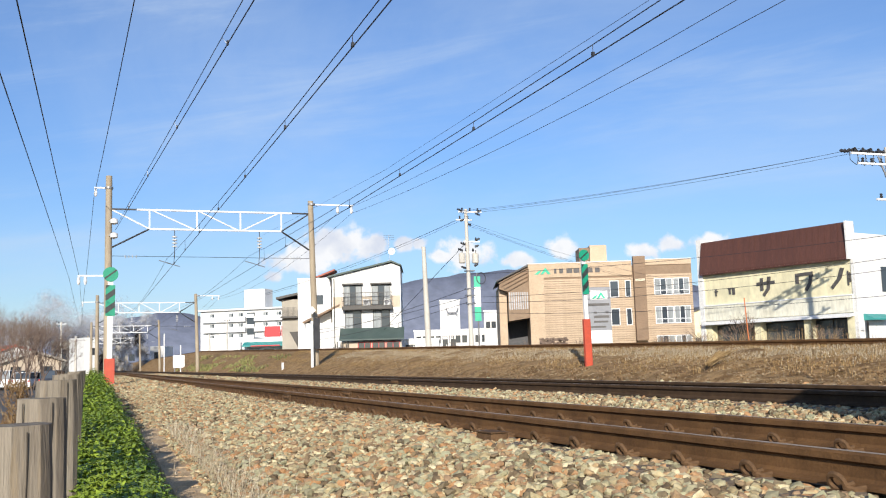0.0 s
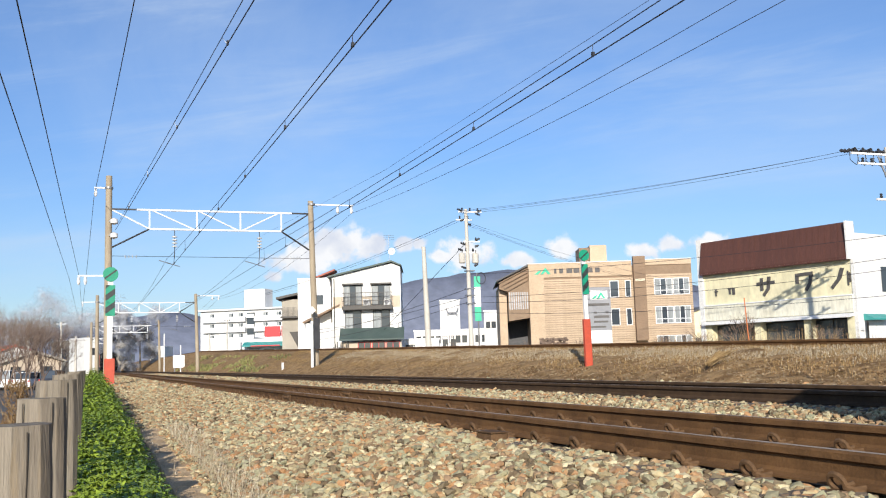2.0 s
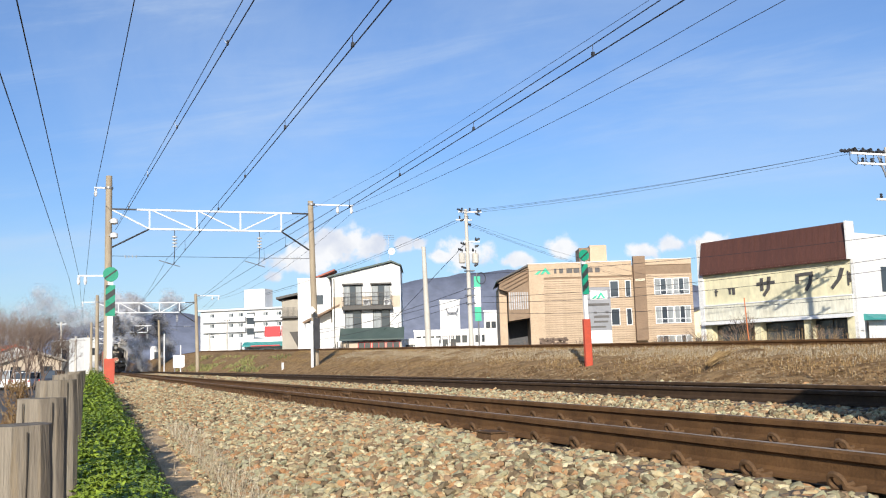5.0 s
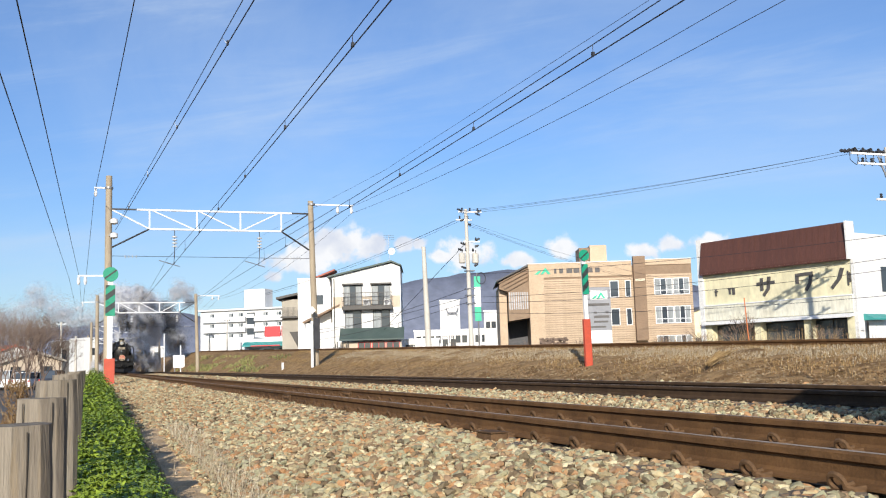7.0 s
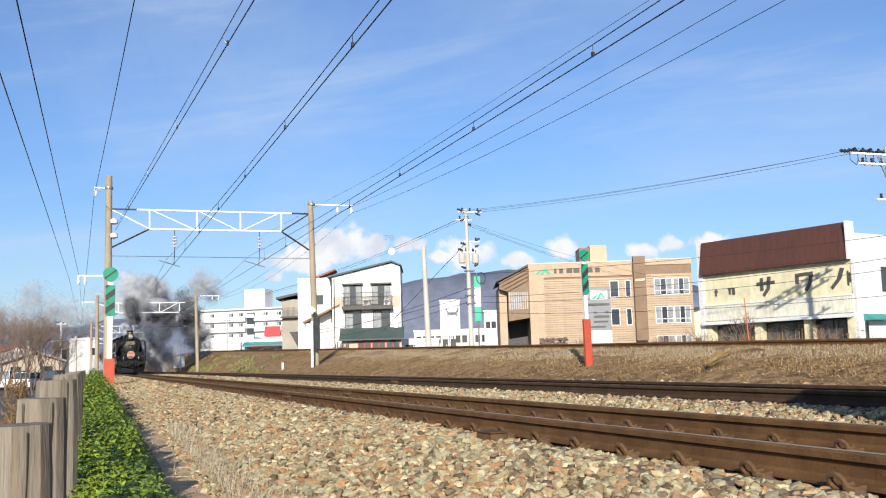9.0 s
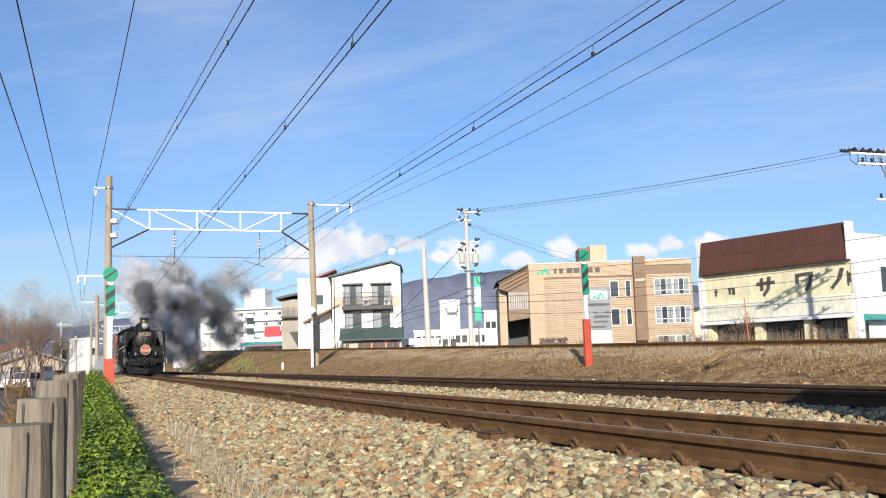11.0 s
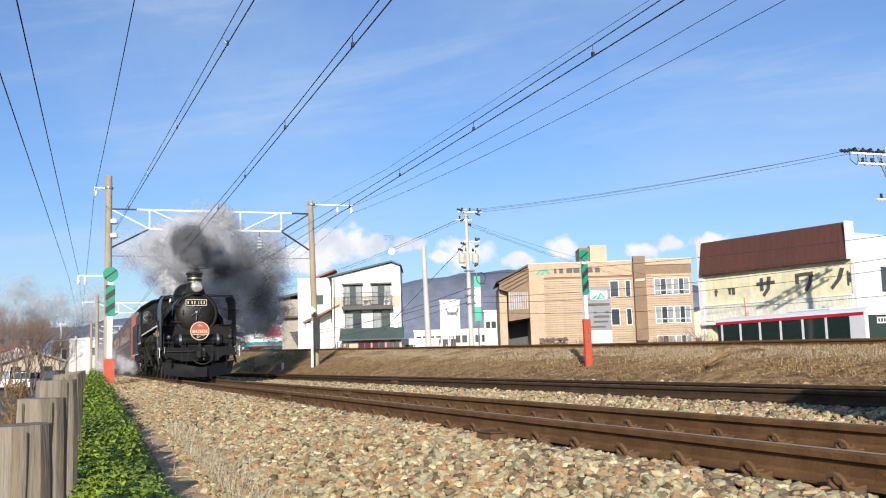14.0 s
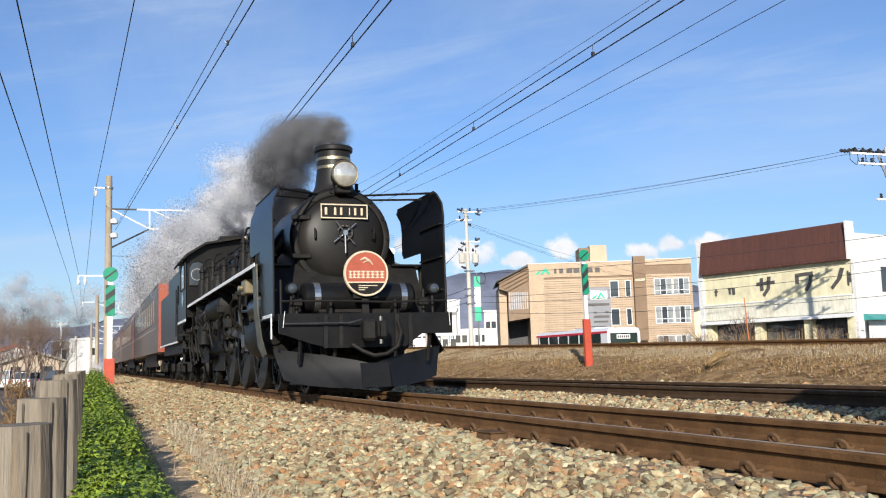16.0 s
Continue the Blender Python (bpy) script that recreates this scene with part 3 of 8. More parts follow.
def build_posts():
    ys = [2.75, 4.1, 6.0] + [8.2 + 2.4 * k for k in range(13)]
    rnd = random.Random(11)
    for i, y in enumerate(ys):
        top = (0.318, 0.350, 0.402)[i] if i < 3 else 0.425 + rnd.uniform(-0.02, 0.02)
        x = (-0.168, -0.162, -0.160)[i] if i < 3 else -0.145 + rnd.uniform(-0.015, 0.015)
        P = thing("fence_post", "weathered grey-brown timber fence post, cracked and sawn flat on top", "fence post", (x, y, 0), rnd.uniform(-6, 6) if i > 2 else (0, -3, 12)[i], group="timber fence posts")
        bm = bmesh.new()
        rings = []
        n = 20
        for k in range(9):
            z = -0.75 + (top + 0.75) * k / 8
            ring = []
            for j in range(n):
                a = j * math.tau / n
                c, s = math.cos(a), math.sin(a)
                rr = (0.092, 0.093, 0.112)[min(i, 2)] / max(abs(c), abs(s)) ** 0.72 * (1 + 0.05 * noise.noise((c * 1.5 + i, s * 1.5, z * 1.2)))
                if k == 8:
                    rr *= 0.94
                ring.append(bm.verts.new((c * rr, s * rr * 0.9, z + (0.006 * noise.noise((c * 3, s * 3, i)) if k == 8 else 0))))
            rings.append(ring)
        for a, b in zip(rings, rings[1:]):
            for j in range(n):
                bm.faces.new((a[j], a[(j + 1) % n], b[(j + 1) % n], b[j]))
        bm.faces.new(rings[-1])
        part("timber", bm, "wood_post", P)
        if i < 5:
            for xs in ((-0.062, 0.032), (0.045, -0.055), (0.04,), (-0.03,), (0.02,))[i]:
                bm = bmesh.new()
                pts = [(xs + 0.010 * noise.noise((z * 4, i, xs * 30)), (-0.0838, -0.0846, -0.102)[min(i, 2)], z) for z in [-0.4 + (top + 0.385) * k / 12 for k in range(13)]]
                tube(bm, pts, [0.0007 + 0.0013 * (k / 12) for k in range(13)], 5)
                part("crack", bm, "crack", P)


def build_weeds():
    """A strip of leafy weeds along the fence: upright shoots with crossed pairs of pointed leaves."""
    rnd = random.Random(5)
    verts, faces = [], []
    stems = bmesh.new()

    def leaf(c, out, length, droop):
        """A pointed leaf folded along its midrib."""
        side = Vector((-out.y, out.x, 0.0))
        tip = c + out * length + Vector((0, 0, -droop * length))
        mid = c + out * length * 0.45 + Vector((0, 0, 0.05 * length))
        i = len(verts)
        lift = Vector((0, 0, 0.14 * length))
        verts.extend((tuple(c), tuple(mid + side * length * 0.40 + lift), tuple(tip), tuple(mid - side * length * 0.40 + lift), tuple(mid)))
        faces.extend(((i, i + 4, i + 1), (i + 1, i + 4, i + 2), (i, i + 3, i + 4), (i + 4, i + 3, i + 2)))

    for k in range(1500):
        y = 4.5 + 24 * rnd.random() ** 1.75
        x0 = rnd.uniform(-0.35, 0.35)
        lump = 0.5 + 0.5 * noise.noise((y * 1.9, 1.3, x0 * 2.6))
        half = 0.315 + 0.10 * noise.noise((y * 1.9, 7.7, 0))
        u = x0 / 0.35
        x = 0.195 + half * u + 0.05 * noise.noise((y * 4, 3, 1))
        top = -0.37 + 0.038 * min(y, 18) + 0.22 * (lump - 0.15) + 0.06 * noise.noise((x * 9, y * 6, 5))
        shape = 1 - max(0.0, abs(u)) ** (2.2 if u > 0 else 3.5)
        z = -0.5 + (top + 0.5) * (0.30 + 0.70 * shape) * rnd.uniform(0.62, 1.10)
        big = 1 + 0.022 * y
        lean = Vector((0.22 * u + rnd.gauss(0, 0.10), rnd.gauss(-0.06, 0.10), 1.0)).normalized()
        tip = Vector((x, y, z))
        turn = rnd.random() * math.tau
        tiers = rnd.choice((6, 7, 8))
        for j in range(tiers):
            c = tip - lean * (0.006 + 0.030 * j + 0.0018 * j * j) * big
            size = min(0.028 + 0.013 * j, 0.078) * big * rnd.uniform(0.85, 1.15)
            for q in range(4 if j < 5 else 3):
                a = turn + j * 0.8 + q * math.pi / 2 + rnd.gauss(0, 0.2)
                leaf(c, Vector((math.cos(a), math.sin(a), 0.0)), size, rnd.uniform(-0.12, 0.20) + 0.05 * j)
        if y < 11 and k % 3 == 0:
            tube(stems, [tuple(tip - lean * (z + 0.54)), tuple(tip)], [0.004, 0.002], 4)
    soup("weeds", verts, faces, "leaf", "dense bright green leafy weeds growing along the timber fence", "weeds")
    tagged(part("stems", stems, "leaf"), "thin green stems of the weeds by the fence", "stems", kind="stuff")


def build_grass():
    rnd = random.Random(8)

    def blades(name, n, place, h0, h1, w, label, material="dry_grass"):
        verts, faces = [], []
        for k in range(n):
            x, y = place()
            z = ground_z(x, y)
            h = rnd.uniform(h0, h1)
            a = rnd.random() * math.tau
            lean = rnd.uniform(0.2, 1.5) * h
            dx, dy = math.cos(a), math.sin(a)
            i = len(verts)
            bend = (x + dx * lean * 0.4, y + dy * lean * 0.4, z + h * 0.65)
            tip = (x + dx * lean, y + dy * lean, z + h * rnd.uniform(0.7, 1.0))
            verts += [(x - dy * w, y + dx * w, z - 0.02), (x + dy * w, y - dx * w, z - 0.02), (bend[0] - dy * w * 0.7, bend[1] + dx * w * 0.7, bend[2]), (bend[0] + dy * w * 0.7, bend[1] - dx * w * 0.7, bend[2]), tip]
            faces += [(i, i + 1, i + 3, i + 2), (i + 2, i + 3, i + 4)]
        soup(name, verts, faces, material, label, "dry grass")

    def verge():
        y = 3.5 + 9 * rnd.random()
        c = noise.noise((y * 2.2, 0, 2))
        return 0.94 + 0.10 * c + abs(rnd.gauss(0, 0.13)), y
    blades("dry_grass", 2600, verge, 0.04, 0.20, 0.0020, "sparse dead straw-coloured grass beside the ballast shoulder", "straw")

    def bank():
        while True:
            x, y = 10.4 + 4.6 * rnd.random() ** 0.6, 6 + 60 * rnd.random() ** 1.6
            if rnd.random() < 0.55 + 0.9 * noise.noise((x * 1.2, y * 0.7, 9)):
                return x, y
    blades("bank_grass", 46000, bank, 0.03, 0.10, 0.0045, "matted dead brown grass on the slope of the bank")

    def crest():
        return 12.85 + rnd.gauss(0, 0.50), 6 + 44 * rnd.random() ** 1.4
    blades("crest_grass", 30000, crest, 0.03, 0.10, 0.0040, "pale dead grass along the top edge of the bank", "straw")

    def left_edge():
        return 0.53 + rnd.gauss(0, 0.07), 5 + 10 * rnd.random()
    blades("edge_grass", 1700, left_edge, 0.03, 0.12, 0.0022, "dead grass beside the concrete slabs", "straw")
    # green patch on the far bank
    verts, faces = [], []
    for k in range(3000):
        y = 62 + 60 * rnd.random()
        x = 10.2 + 2.6 * rnd.random() ** 1.3
        if noise.noise((x * 0.9, y * 0.16, 2)) < 0.02:
            continue
        z = ground_z(x, y)
        h = rnd.uniform(0.08, 0.22)
        i = len(verts)
        a = rnd.random() * math.tau
        verts += [(x - 0.06 * math.cos(a), y - 0.06 * math.sin(a), z - 0.02), (x + 0.06 * math.cos(a), y + 0.06 * math.sin(a), z - 0.02), (x + rnd.uniform(-0.1, 0.1), y, z + h)]
        faces.append((i, i + 1, i + 2))
    soup("green_grass", verts, faces, "olive", "fresh green grass on the far end of the bank", "grass")


def build_slabs():
    S = thing("slab_path", "row of worn tan concrete trough covers along the fence", "slab path", (0, 0, 0), kind="structure")
    me = None
    rnd = random.Random(3)
    for k in range(14):
        y = 5.3 + 0.56 * k
        if me is None:
            s = part("slab", new_bm(box, -0.13, 0.15, -0.274, 0.274, -0.08, 0.03, bevel=0.012), "slab", S)
            me = s.data
        else:
            s = new("slab", me)
            s.parent = S
        s.matrix_basis = pose(0.74 + rnd.uniform(-0.012, 0.012), y, ground_z(0.74, y) - 0.012 + rnd.uniform(-0.004, 0.004), math.degrees(math.atan2(ground_z(0.74, y + 0.25) - ground_z(0.74, y - 0.25), 0.5)) + rnd.uniform(-0.7, 0.7), rnd.uniform(-2, 2), rnd.uniform(-1.5, 1.5))


def stone_shape(seed, n_jit=0.30):
    rnd = random.Random(seed)
    bm = bmesh.new()
    bmesh.ops.create_icosphere(bm, subdivisions=1, radius=1.0)
    sx, sy, sz = rnd.uniform(0.85, 1.3), rnd.uniform(0.75, 1.05), rnd.uniform(0.55, 0.8)
    planes = [(Vector((rnd.gauss(0, 1), rnd.gauss(0, 1), rnd.gauss(0, 1))).normalized(), rnd.uniform(0.45, 0.75)) for _ in range(5)]
    for v in bm.verts:
        c = v.co * (1 + rnd.uniform(-n_jit, n_jit) * 0.7)
        for n, d in planes:
            over = c.dot(n) - d
            if over > 0:
                c -= n * over
        v.co = Vector((c.x * sx, c.y * sy, c.z * sz))
    return bm


def build_ballast():
    rnd = random.Random(21)
    shapes = []
    for k in range(10):
        bm = stone_shape(k)
        bm.verts.ensure_lookup_table()
        shapes.append((np.array([v.co[:] for v in bm.verts]), [tuple(v.index for v in f.verts) for f in bm.faces]))
        bm.free()
    B = thing("ballast_bed", "loose angular ballast stones in grey, tan and rust", "ballast", (0, 0, 0), kind="structure")
    # the nearest stones, each an object of its own
    meshes = []
    for k in range(10):
        me = bpy.data.meshes.new("stone")
        bm = stone_shape(k)
        bm.to_mesh(me)
        bm.free()
        me.materials.append(M["stone_piece"])
        meshes.append(me)
    for k in range(290):
        y = 6.4 + 2.4 * rnd.random()
        x = 1.15 + 1.45 * rnd.random()
        r = rnd.uniform(0.024, 0.047)
        s = new("stone", rnd.choice(meshes))
        s.parent = B
        s.matrix_basis = pose(x, y, ground_z(x, y) + r * 0.40 + rnd.uniform(0, 0.03), rnd.uniform(-35, 35), rnd.uniform(-35, 35), rnd.uniform(0, 360)) @ Matrix.Diagonal((r, r, r, 1))
    verts, faces = [], []

    def strew(n, x0, x1, y0, y1, power, r0, r1, lift=0.35):
        nonlocal verts, faces
        for k in range(n):
            x = x0 + (x1 - x0) * rnd.random()
            y = y0 + (y1 - y0) * rnd.random() ** power
            v, f = rnd.choice(shapes)
            r = rnd.uniform(r0, r1)
            m = np.array(Euler((rnd.uniform(-0.7, 0.7), rnd.uniform(-0.7, 0.7), rnd.uniform(0, 6.28))).to_matrix()) * r
            base = len(verts)
            p = v @ m.T + np.array((x, y, ground_z(x, y) + r * lift + 0.012 * rnd.random()))
            verts += [tuple(q) for q in p]
            faces += [tuple(i + base for i in q) for q in f]
    strew(9500, 1.0, 3.05, 2.4, 9.5, 1.0, 0.015, 0.040)
    strew(1500, 1.0, 2.75, 3.5, 12, 1.0, 0.036, 0.052)
    strew(10500, 1.0, 3.1, 8.5, 34, 1.5, 0.020, 0.046)
    strew(2600, 0.5, 1.1, 12.8, 34, 1.4, 0.022, 0.048)
    strew(2600, 0.83, 1.2, 5, 13, 1.0, 0.008, 0.030)
    strew(420, 0.45, 0.95, 6, 13, 1.0, 0.006, 0.018)
    strew(7500, 4.45, 7.45, 2.6, 16, 1.2, 0.018, 0.044)
    strew(6000, 4.45, 7.45, 14, 48, 1.4, 0.026, 0.052)
    strew(2600, 0.5, 3.1, 30, 95, 1.3, 0.05, 0.09)
    strew(2200, 4.45, 7.45, 44, 110, 1.3, 0.05, 0.09)
    strew(1500, 3.2, 4.3, 3, 20, 1.3, 0.022, 0.045, 0.1)
    strew(2800, 8.7, 9.9, 5, 40, 1.4, 0.028, 0.055)
    soup("stone_mass", verts, faces, "stone_mass", "loose ballast stones", "ballast", B)
    verts, faces = [], []
    strew(9000, 9.8, 13.3, 6, 44, 1.5, 0.010, 0.030, 0.25)
    soup("bank_clods", verts, faces, "clod", "reddish brown clods and gravel on the face of the bank", "soil")
    return B


def build_sleepers():
    rnd = random.Random(2)
    for xc, n in ((TRACK_1, 110), (TRACK_2, 90)):
        S = thing("sleeper_row", "weathered timber sleepers half sunk in ballast under a track", "sleepers", (xc, 0, 0), kind="structure")
        me = None
        for k in range(n):
            y = 1.6 + 0.60 * k
            if me is None:
                s = part("sleeper", new_bm(box, -1.05, 1.05, -0.11, 0.11, -0.30, -0.156, bevel=0.012), "sleeper", S)
                me = s.data
            else:
                s = new("sleeper", me)
                s.parent = S
            s.matrix_basis = pose(rnd.uniform(-0.02, 0.02), y, 0, 0, 0, rnd.uniform(-0.6, 0.6))


def build_clips():
    """Coiled spring clips that hold the rails of the nearest track."""
    F = thing("rail_fastenings", "rusty coiled spring clips and base plates on the sleepers", "rail clips", (TRACK_1, 0, 0), kind="structure")
    clip_mesh = None
    for k in range(34):
        y = 1.6 + 0.60 * k
        for rail in (-0.566, 0.566):
            for side in (-1, 1):
                x = rail + side * 0.098
                if clip_mesh is None:
                    bm = bmesh.new()
                    pts = [(-0.02 - 0.012 * math.sin(a), 0.040 * math.cos(a), 0.012 + 0.030 * math.sin(a)) for a in [radians(-70 + 26 * j) for j in range(12)]]
                    pts = [(0.045, -0.02, 0.004), (0.0, 0.0, -0.012)] + pts + [(0.0, -0.07, -0.014), (0.04, -0.09, -0.008)]
                    tube(bm, [(1.1 * a, 1.1 * b, 1.1 * c) for a, b, c in pts], 0.0150, 6)
                    c = part("clip", bm, "clip", F, smooth=True)
                    clip_mesh = c.data
                else:
                    c = new("clip", clip_mesh)
                    c.parent = F
                c.matrix_basis = pose(x, y, -0.135, 0, 0, 0 if side < 0 else 180)
    plate = None
    for k in range(34):
        for rail in (-0.566, 0.566):
            if plate is None:
                c = part("base_plate", new_bm(box, -0.17, 0.17, -0.08, 0.08, -0.158, -0.1545, bevel=0.001), "clip", F)
                plate = c.data
            else:
                c = new("base_plate", plate)
                c.parent = F
            c.matrix_basis = pose(rail, 1.6 + 0.60 * k, 0)


def snow_marker(x, y, z_bot, red_top, b0, b1, disc, r, w, lean, label, thick=0.045):
    """A snowplough marker: red sleeve, white post, striped board and striped disc."""
    S = thing("snow_marker", label, "railway marker", (x, y, 0), 0, group="snow markers")
    S.matrix_basis = pose(x, y, 0, 0, lean, 0)
    part("sleeve", new_bm(box, -w * 0.55, w * 0.55, -0.05, 0.05, z_bot, red_top, bevel=0.01), "red_post", S, "red painted sleeve")
    part("post", new_bm(box, -thick, thick, -0.035, 0.035, red_top, disc - 0.02), "white_steel", S, "white post")
    part("board", new_bm(box, -w / 2, w / 2, -0.075, -0.055, b0, b1), "sign_green", S, "green board with slanting black stripes")
    h = b1 - b0
    for k in range(2):
        z = b0 + h * (0.06 + 0.42 * k)
        part("stripe", new_bm(prism, [(-w / 2, z), (w / 2, z + h * 0.22), (w / 2, z + h * 0.42), (-w / 2, z + h * 0.20)], "y", -0.080, -0.0755), "sign_black", S)
    part("stripe", new_bm(prism, [(-w / 2, b1 - h * 0.13), (-w * 0.05, b1 - 0.002), (-w / 2, b1 - 0.002)], "y", -0.080, -0.0755), "sign_black", S)
    d = part("disc", new_bm(lathe, [(-0.06, r), (-0.08, r)], (0, 0, disc), (0, 1, 0), 32), "sign_green", S, "round green disc with a black stripe")
    c, s = math.cos(radians(38)), math.sin(radians(38))
    e = r * 0.985
    pts = [(e * c + 0.10 * r * s, e * s - 0.10 * r * c), (e * c * 0.98 - 0.12 * r * s, e * s + 0.08 * r * c)]
    part("stripe", new_bm(prism, [(-e * c - 0.10 * r * s, disc - e * s * 0.98 + 0.10 * r * c), (-e * c + 0.14 * r * s, disc - e * s - 0.12 * r * c), (pts[0][0], disc + pts[0][1]), (pts[1][0], disc + pts[1][1])], "y", -0.086, -0.0805), "sign_black", d)


build_posts()
build_weeds()
build_grass()
snow_marker(0.99, 47.6, -0.45, 0.96, 2.94, 4.38, 4.89, 0.345, 0.43, 0.3, "green and black striped railway marker with a red foot", 0.115)
snow_marker(11.15, 20.3, 0.0, 1.31, 1.90, 2.62, 2.83, 0.135, 0.16, -0.8, "green and black striped railway marker and red foot on the bank")


def build_track_details():
    for x, y in ((TRACK_1 - 0.566, 16.1), (TRACK_1 + 0.566, 16.5), (TRACK_2 - 0.566, 24.0)):
        J = thing("fishplate_joint", "rusty bolted fishplate joining two rail ends", "rail joint", (x, y, 0), group="rail joints")
        for s in (-1, 1):
            p = part("fishplate", new_bm(box, *sorted((s * 0.012, s * 0.036)), -0.28, 0.28, -0.125, -0.045, bevel=0.004), "clip", J)
            for k in range(4):
                part("bolt", new_bm(lathe, [(0, 0.02), (0.03, 0.018)], (s * 0.036, -0.21 + 0.14 * k, -0.085), (s, 0, 0), 6), "clip", p)
    B = thing("marker_block", "small rust-brown iron block beside the rail", "iron block", (2.88, 6.8, -0.14), 4)
    part("block", new_bm(box, -0.07, 0.07, -0.13, 0.13, -0.06, 0.035, bevel=0.008), "clip", B)
    part("lid", new_bm(box, -0.078, 0.078, -0.138, 0.138, 0.036, 0.048, bevel=0.004), "clip", B)
    H = thing("straw_bundle", "pale bundle of dead reeds lying on the bank", "reed bundle", (11.15, 15.35, 0.33), 30)
    rnd = random.Random(6)
    bm = bmesh.new()
    for k in range(60):
        y0, z0 = rnd.gauss(0, 0.05), rnd.gauss(0, 0.025)
        tube(bm, [(-0.35 + rnd.uniform(-0.1, 0.1), y0 * 0.6, z0 - 0.10), (0.0, y0, z0), (0.35 + rnd.uniform(-0.05, 0.15), y0 * 1.8, z0 + 0.10)], 0.006, 4)
    tagged(part("reed", bm, "dry_grass", H), kind="stuff")


build_track_details()


# ---- the train ----
M.update({
    # black paint with some of the reflected sky's blue put into its colour
    "deflector": mat("black_deflector_paint_sky_tint", (0.010, 0.0115, 0.0145), (0.007, 0.008, 0.010), 2.0, 0.34, bump=0.06, fine=9, spec=0.26),
    "smoke_door": mat("dark_grey_smokebox_paint", (0.018, 0.0165, 0.0145), (0.012, 0.011, 0.010), 3.0, 0.46, fine=35, spec=0.28),
    "polished": mat("polished_steel", (0.62, 0.60, 0.56), (0.5, 0.48, 0.45), 6.0, 0.25, 0.95),
    "brass": mat("dull_brass", (0.42, 0.35, 0.22), (0.30, 0.25, 0.16), 6.0, 0.42, 0.9),
    "cream_paint": mat("cream_paint", (0.62, 0.52, 0.37), (0.55, 0.46, 0.32), 6.0, 0.5),
    "mark_red": mat("headmark_red_enamel", (0.40, 0.092, 0.050), (0.34, 0.078, 0.043), 4.0, 0.35),
    "lens": mat("headlamp_lens", (0.72, 0.70, 0.62), (0.55, 0.53, 0.47), 9.0, 0.08, 0.6),
    "wheel": mat("oily_black_wheel", (0.014, 0.0135, 0.013), (0.028, 0.026, 0.023), 7.0, 0.5, 0.2, spec=0.25),
    "rod": mat("bare_oily_steel_rod", (0.16, 0.155, 0.15), (0.10, 0.095, 0.09), 6.0, 0.35, 0.85),
    "skirt": mat("olive_grey_oily_plate", (0.10, 0.09, 0.06), (0.055, 0.05, 0.034), 3.0, 0.5, fine=20),
    "coach": mat("maroon_coach_paint", (0.085, 0.040, 0.034), (0.065, 0.032, 0.028), 2.0, 0.33, fine=20),
    "coach_end": mat("orange_red_coach_band", (0.34, 0.082, 0.045), (0.28, 0.07, 0.04), 2.0, 0.4),
    "coach_low": mat("chocolate_coach_paint", (0.10, 0.065, 0.04), (0.075, 0.05, 0.032), 2.0, 0.38),
    "coach_roof": mat("grey_canvas_roof", (0.14, 0.14, 0.145), (0.10, 0.10, 0.105), 2.0, 0.7),
    "coal": mat("coal", (0.012, 0.012, 0.013), (0.025, 0.025, 0.026), 8.0, 0.5, bump=0.8, fine=12),
})
def loco_y(t):
    """The buffer beam's place; the train slows a little as it comes."""
    return 14.0 + (16.0 - t) * (10.7 + 0.06 * (16.0 - t))


def rolled(t):
    return loco_y(0.0) - loco_y(t)


ROLLERS = []      # wheels with their radius and place on their vehicle


def make_wheel(parent, x, y, r, spokes, name="wheel", pin=0.0):
    """A spoked wheel on its axle's middle: tyre, rim, hub, spokes, and a balance weight where it has a crank pin."""
    s = -1 if x < 0 else 1
    hubdepth = 0.09
    bm = bmesh.new()
    w0, w1 = -0.07, 0.07
    lathe(bm, [(w0, r * 0.86), (w0, r * 1.0), (w1 * 0.6, r), (w1, r - 0.012), (w1, r * 0.86)], (0, 0, 0), (s, 0, 0), 40, caps=False)
    lathe(bm, [(w1 * 0.7, r * 0.86), (w0 * 0.7, r * 0.86)], (0, 0, 0), (s, 0, 0), 40, caps=False)
    for ring_w in (w1 * 0.8, w0 * 0.9):
        lathe(bm, [(ring_w, r * 0.80), (ring_w, r * 0.88)], (0, 0, 0), (s, 0, 0), 40, caps=False)
    lathe(bm, [(w0, r * 0.22), (hubdepth, r * 0.2), (hubdepth + 0.02, r * 0.1)], (0, 0, 0), (s, 0, 0), 20)
    loose = []
    for k in range(spokes):
        m = Matrix.Rotation(k * math.tau / spokes, 4, "X")
        target = bmesh.new() if pin else bm
        box(target, -0.03, 0.04, -0.035 * (r + 0.35), 0.035 * (r + 0.35), r * 0.15, r * 0.83, m=m)
        if pin:
            loose.append(target)
    if pin:
        pts = [(r * 0.83 * math.sin(a), -r * 0.83 * math.cos(a)) for a in [radians(-48 + 12 * k) for k in range(9)]]
        prism(bm, pts + [(r * 0.42, -r * 0.42), (-r * 0.42, -r * 0.42)], "x", min(0, s * 0.06), max(0, s * 0.06))
        tube(bm, [(s * 0.05, 0, pin), (s * 0.22, 0, pin)], 0.07, 12)
    wh = part(name, bm, "wheel", parent)
    for spoke in loose:
        part("spoke", spoke, "wheel", wh)
    wh.matrix_basis = pose(x, y, r)
    ROLLERS.append((wh, x, y, r))
    return wh


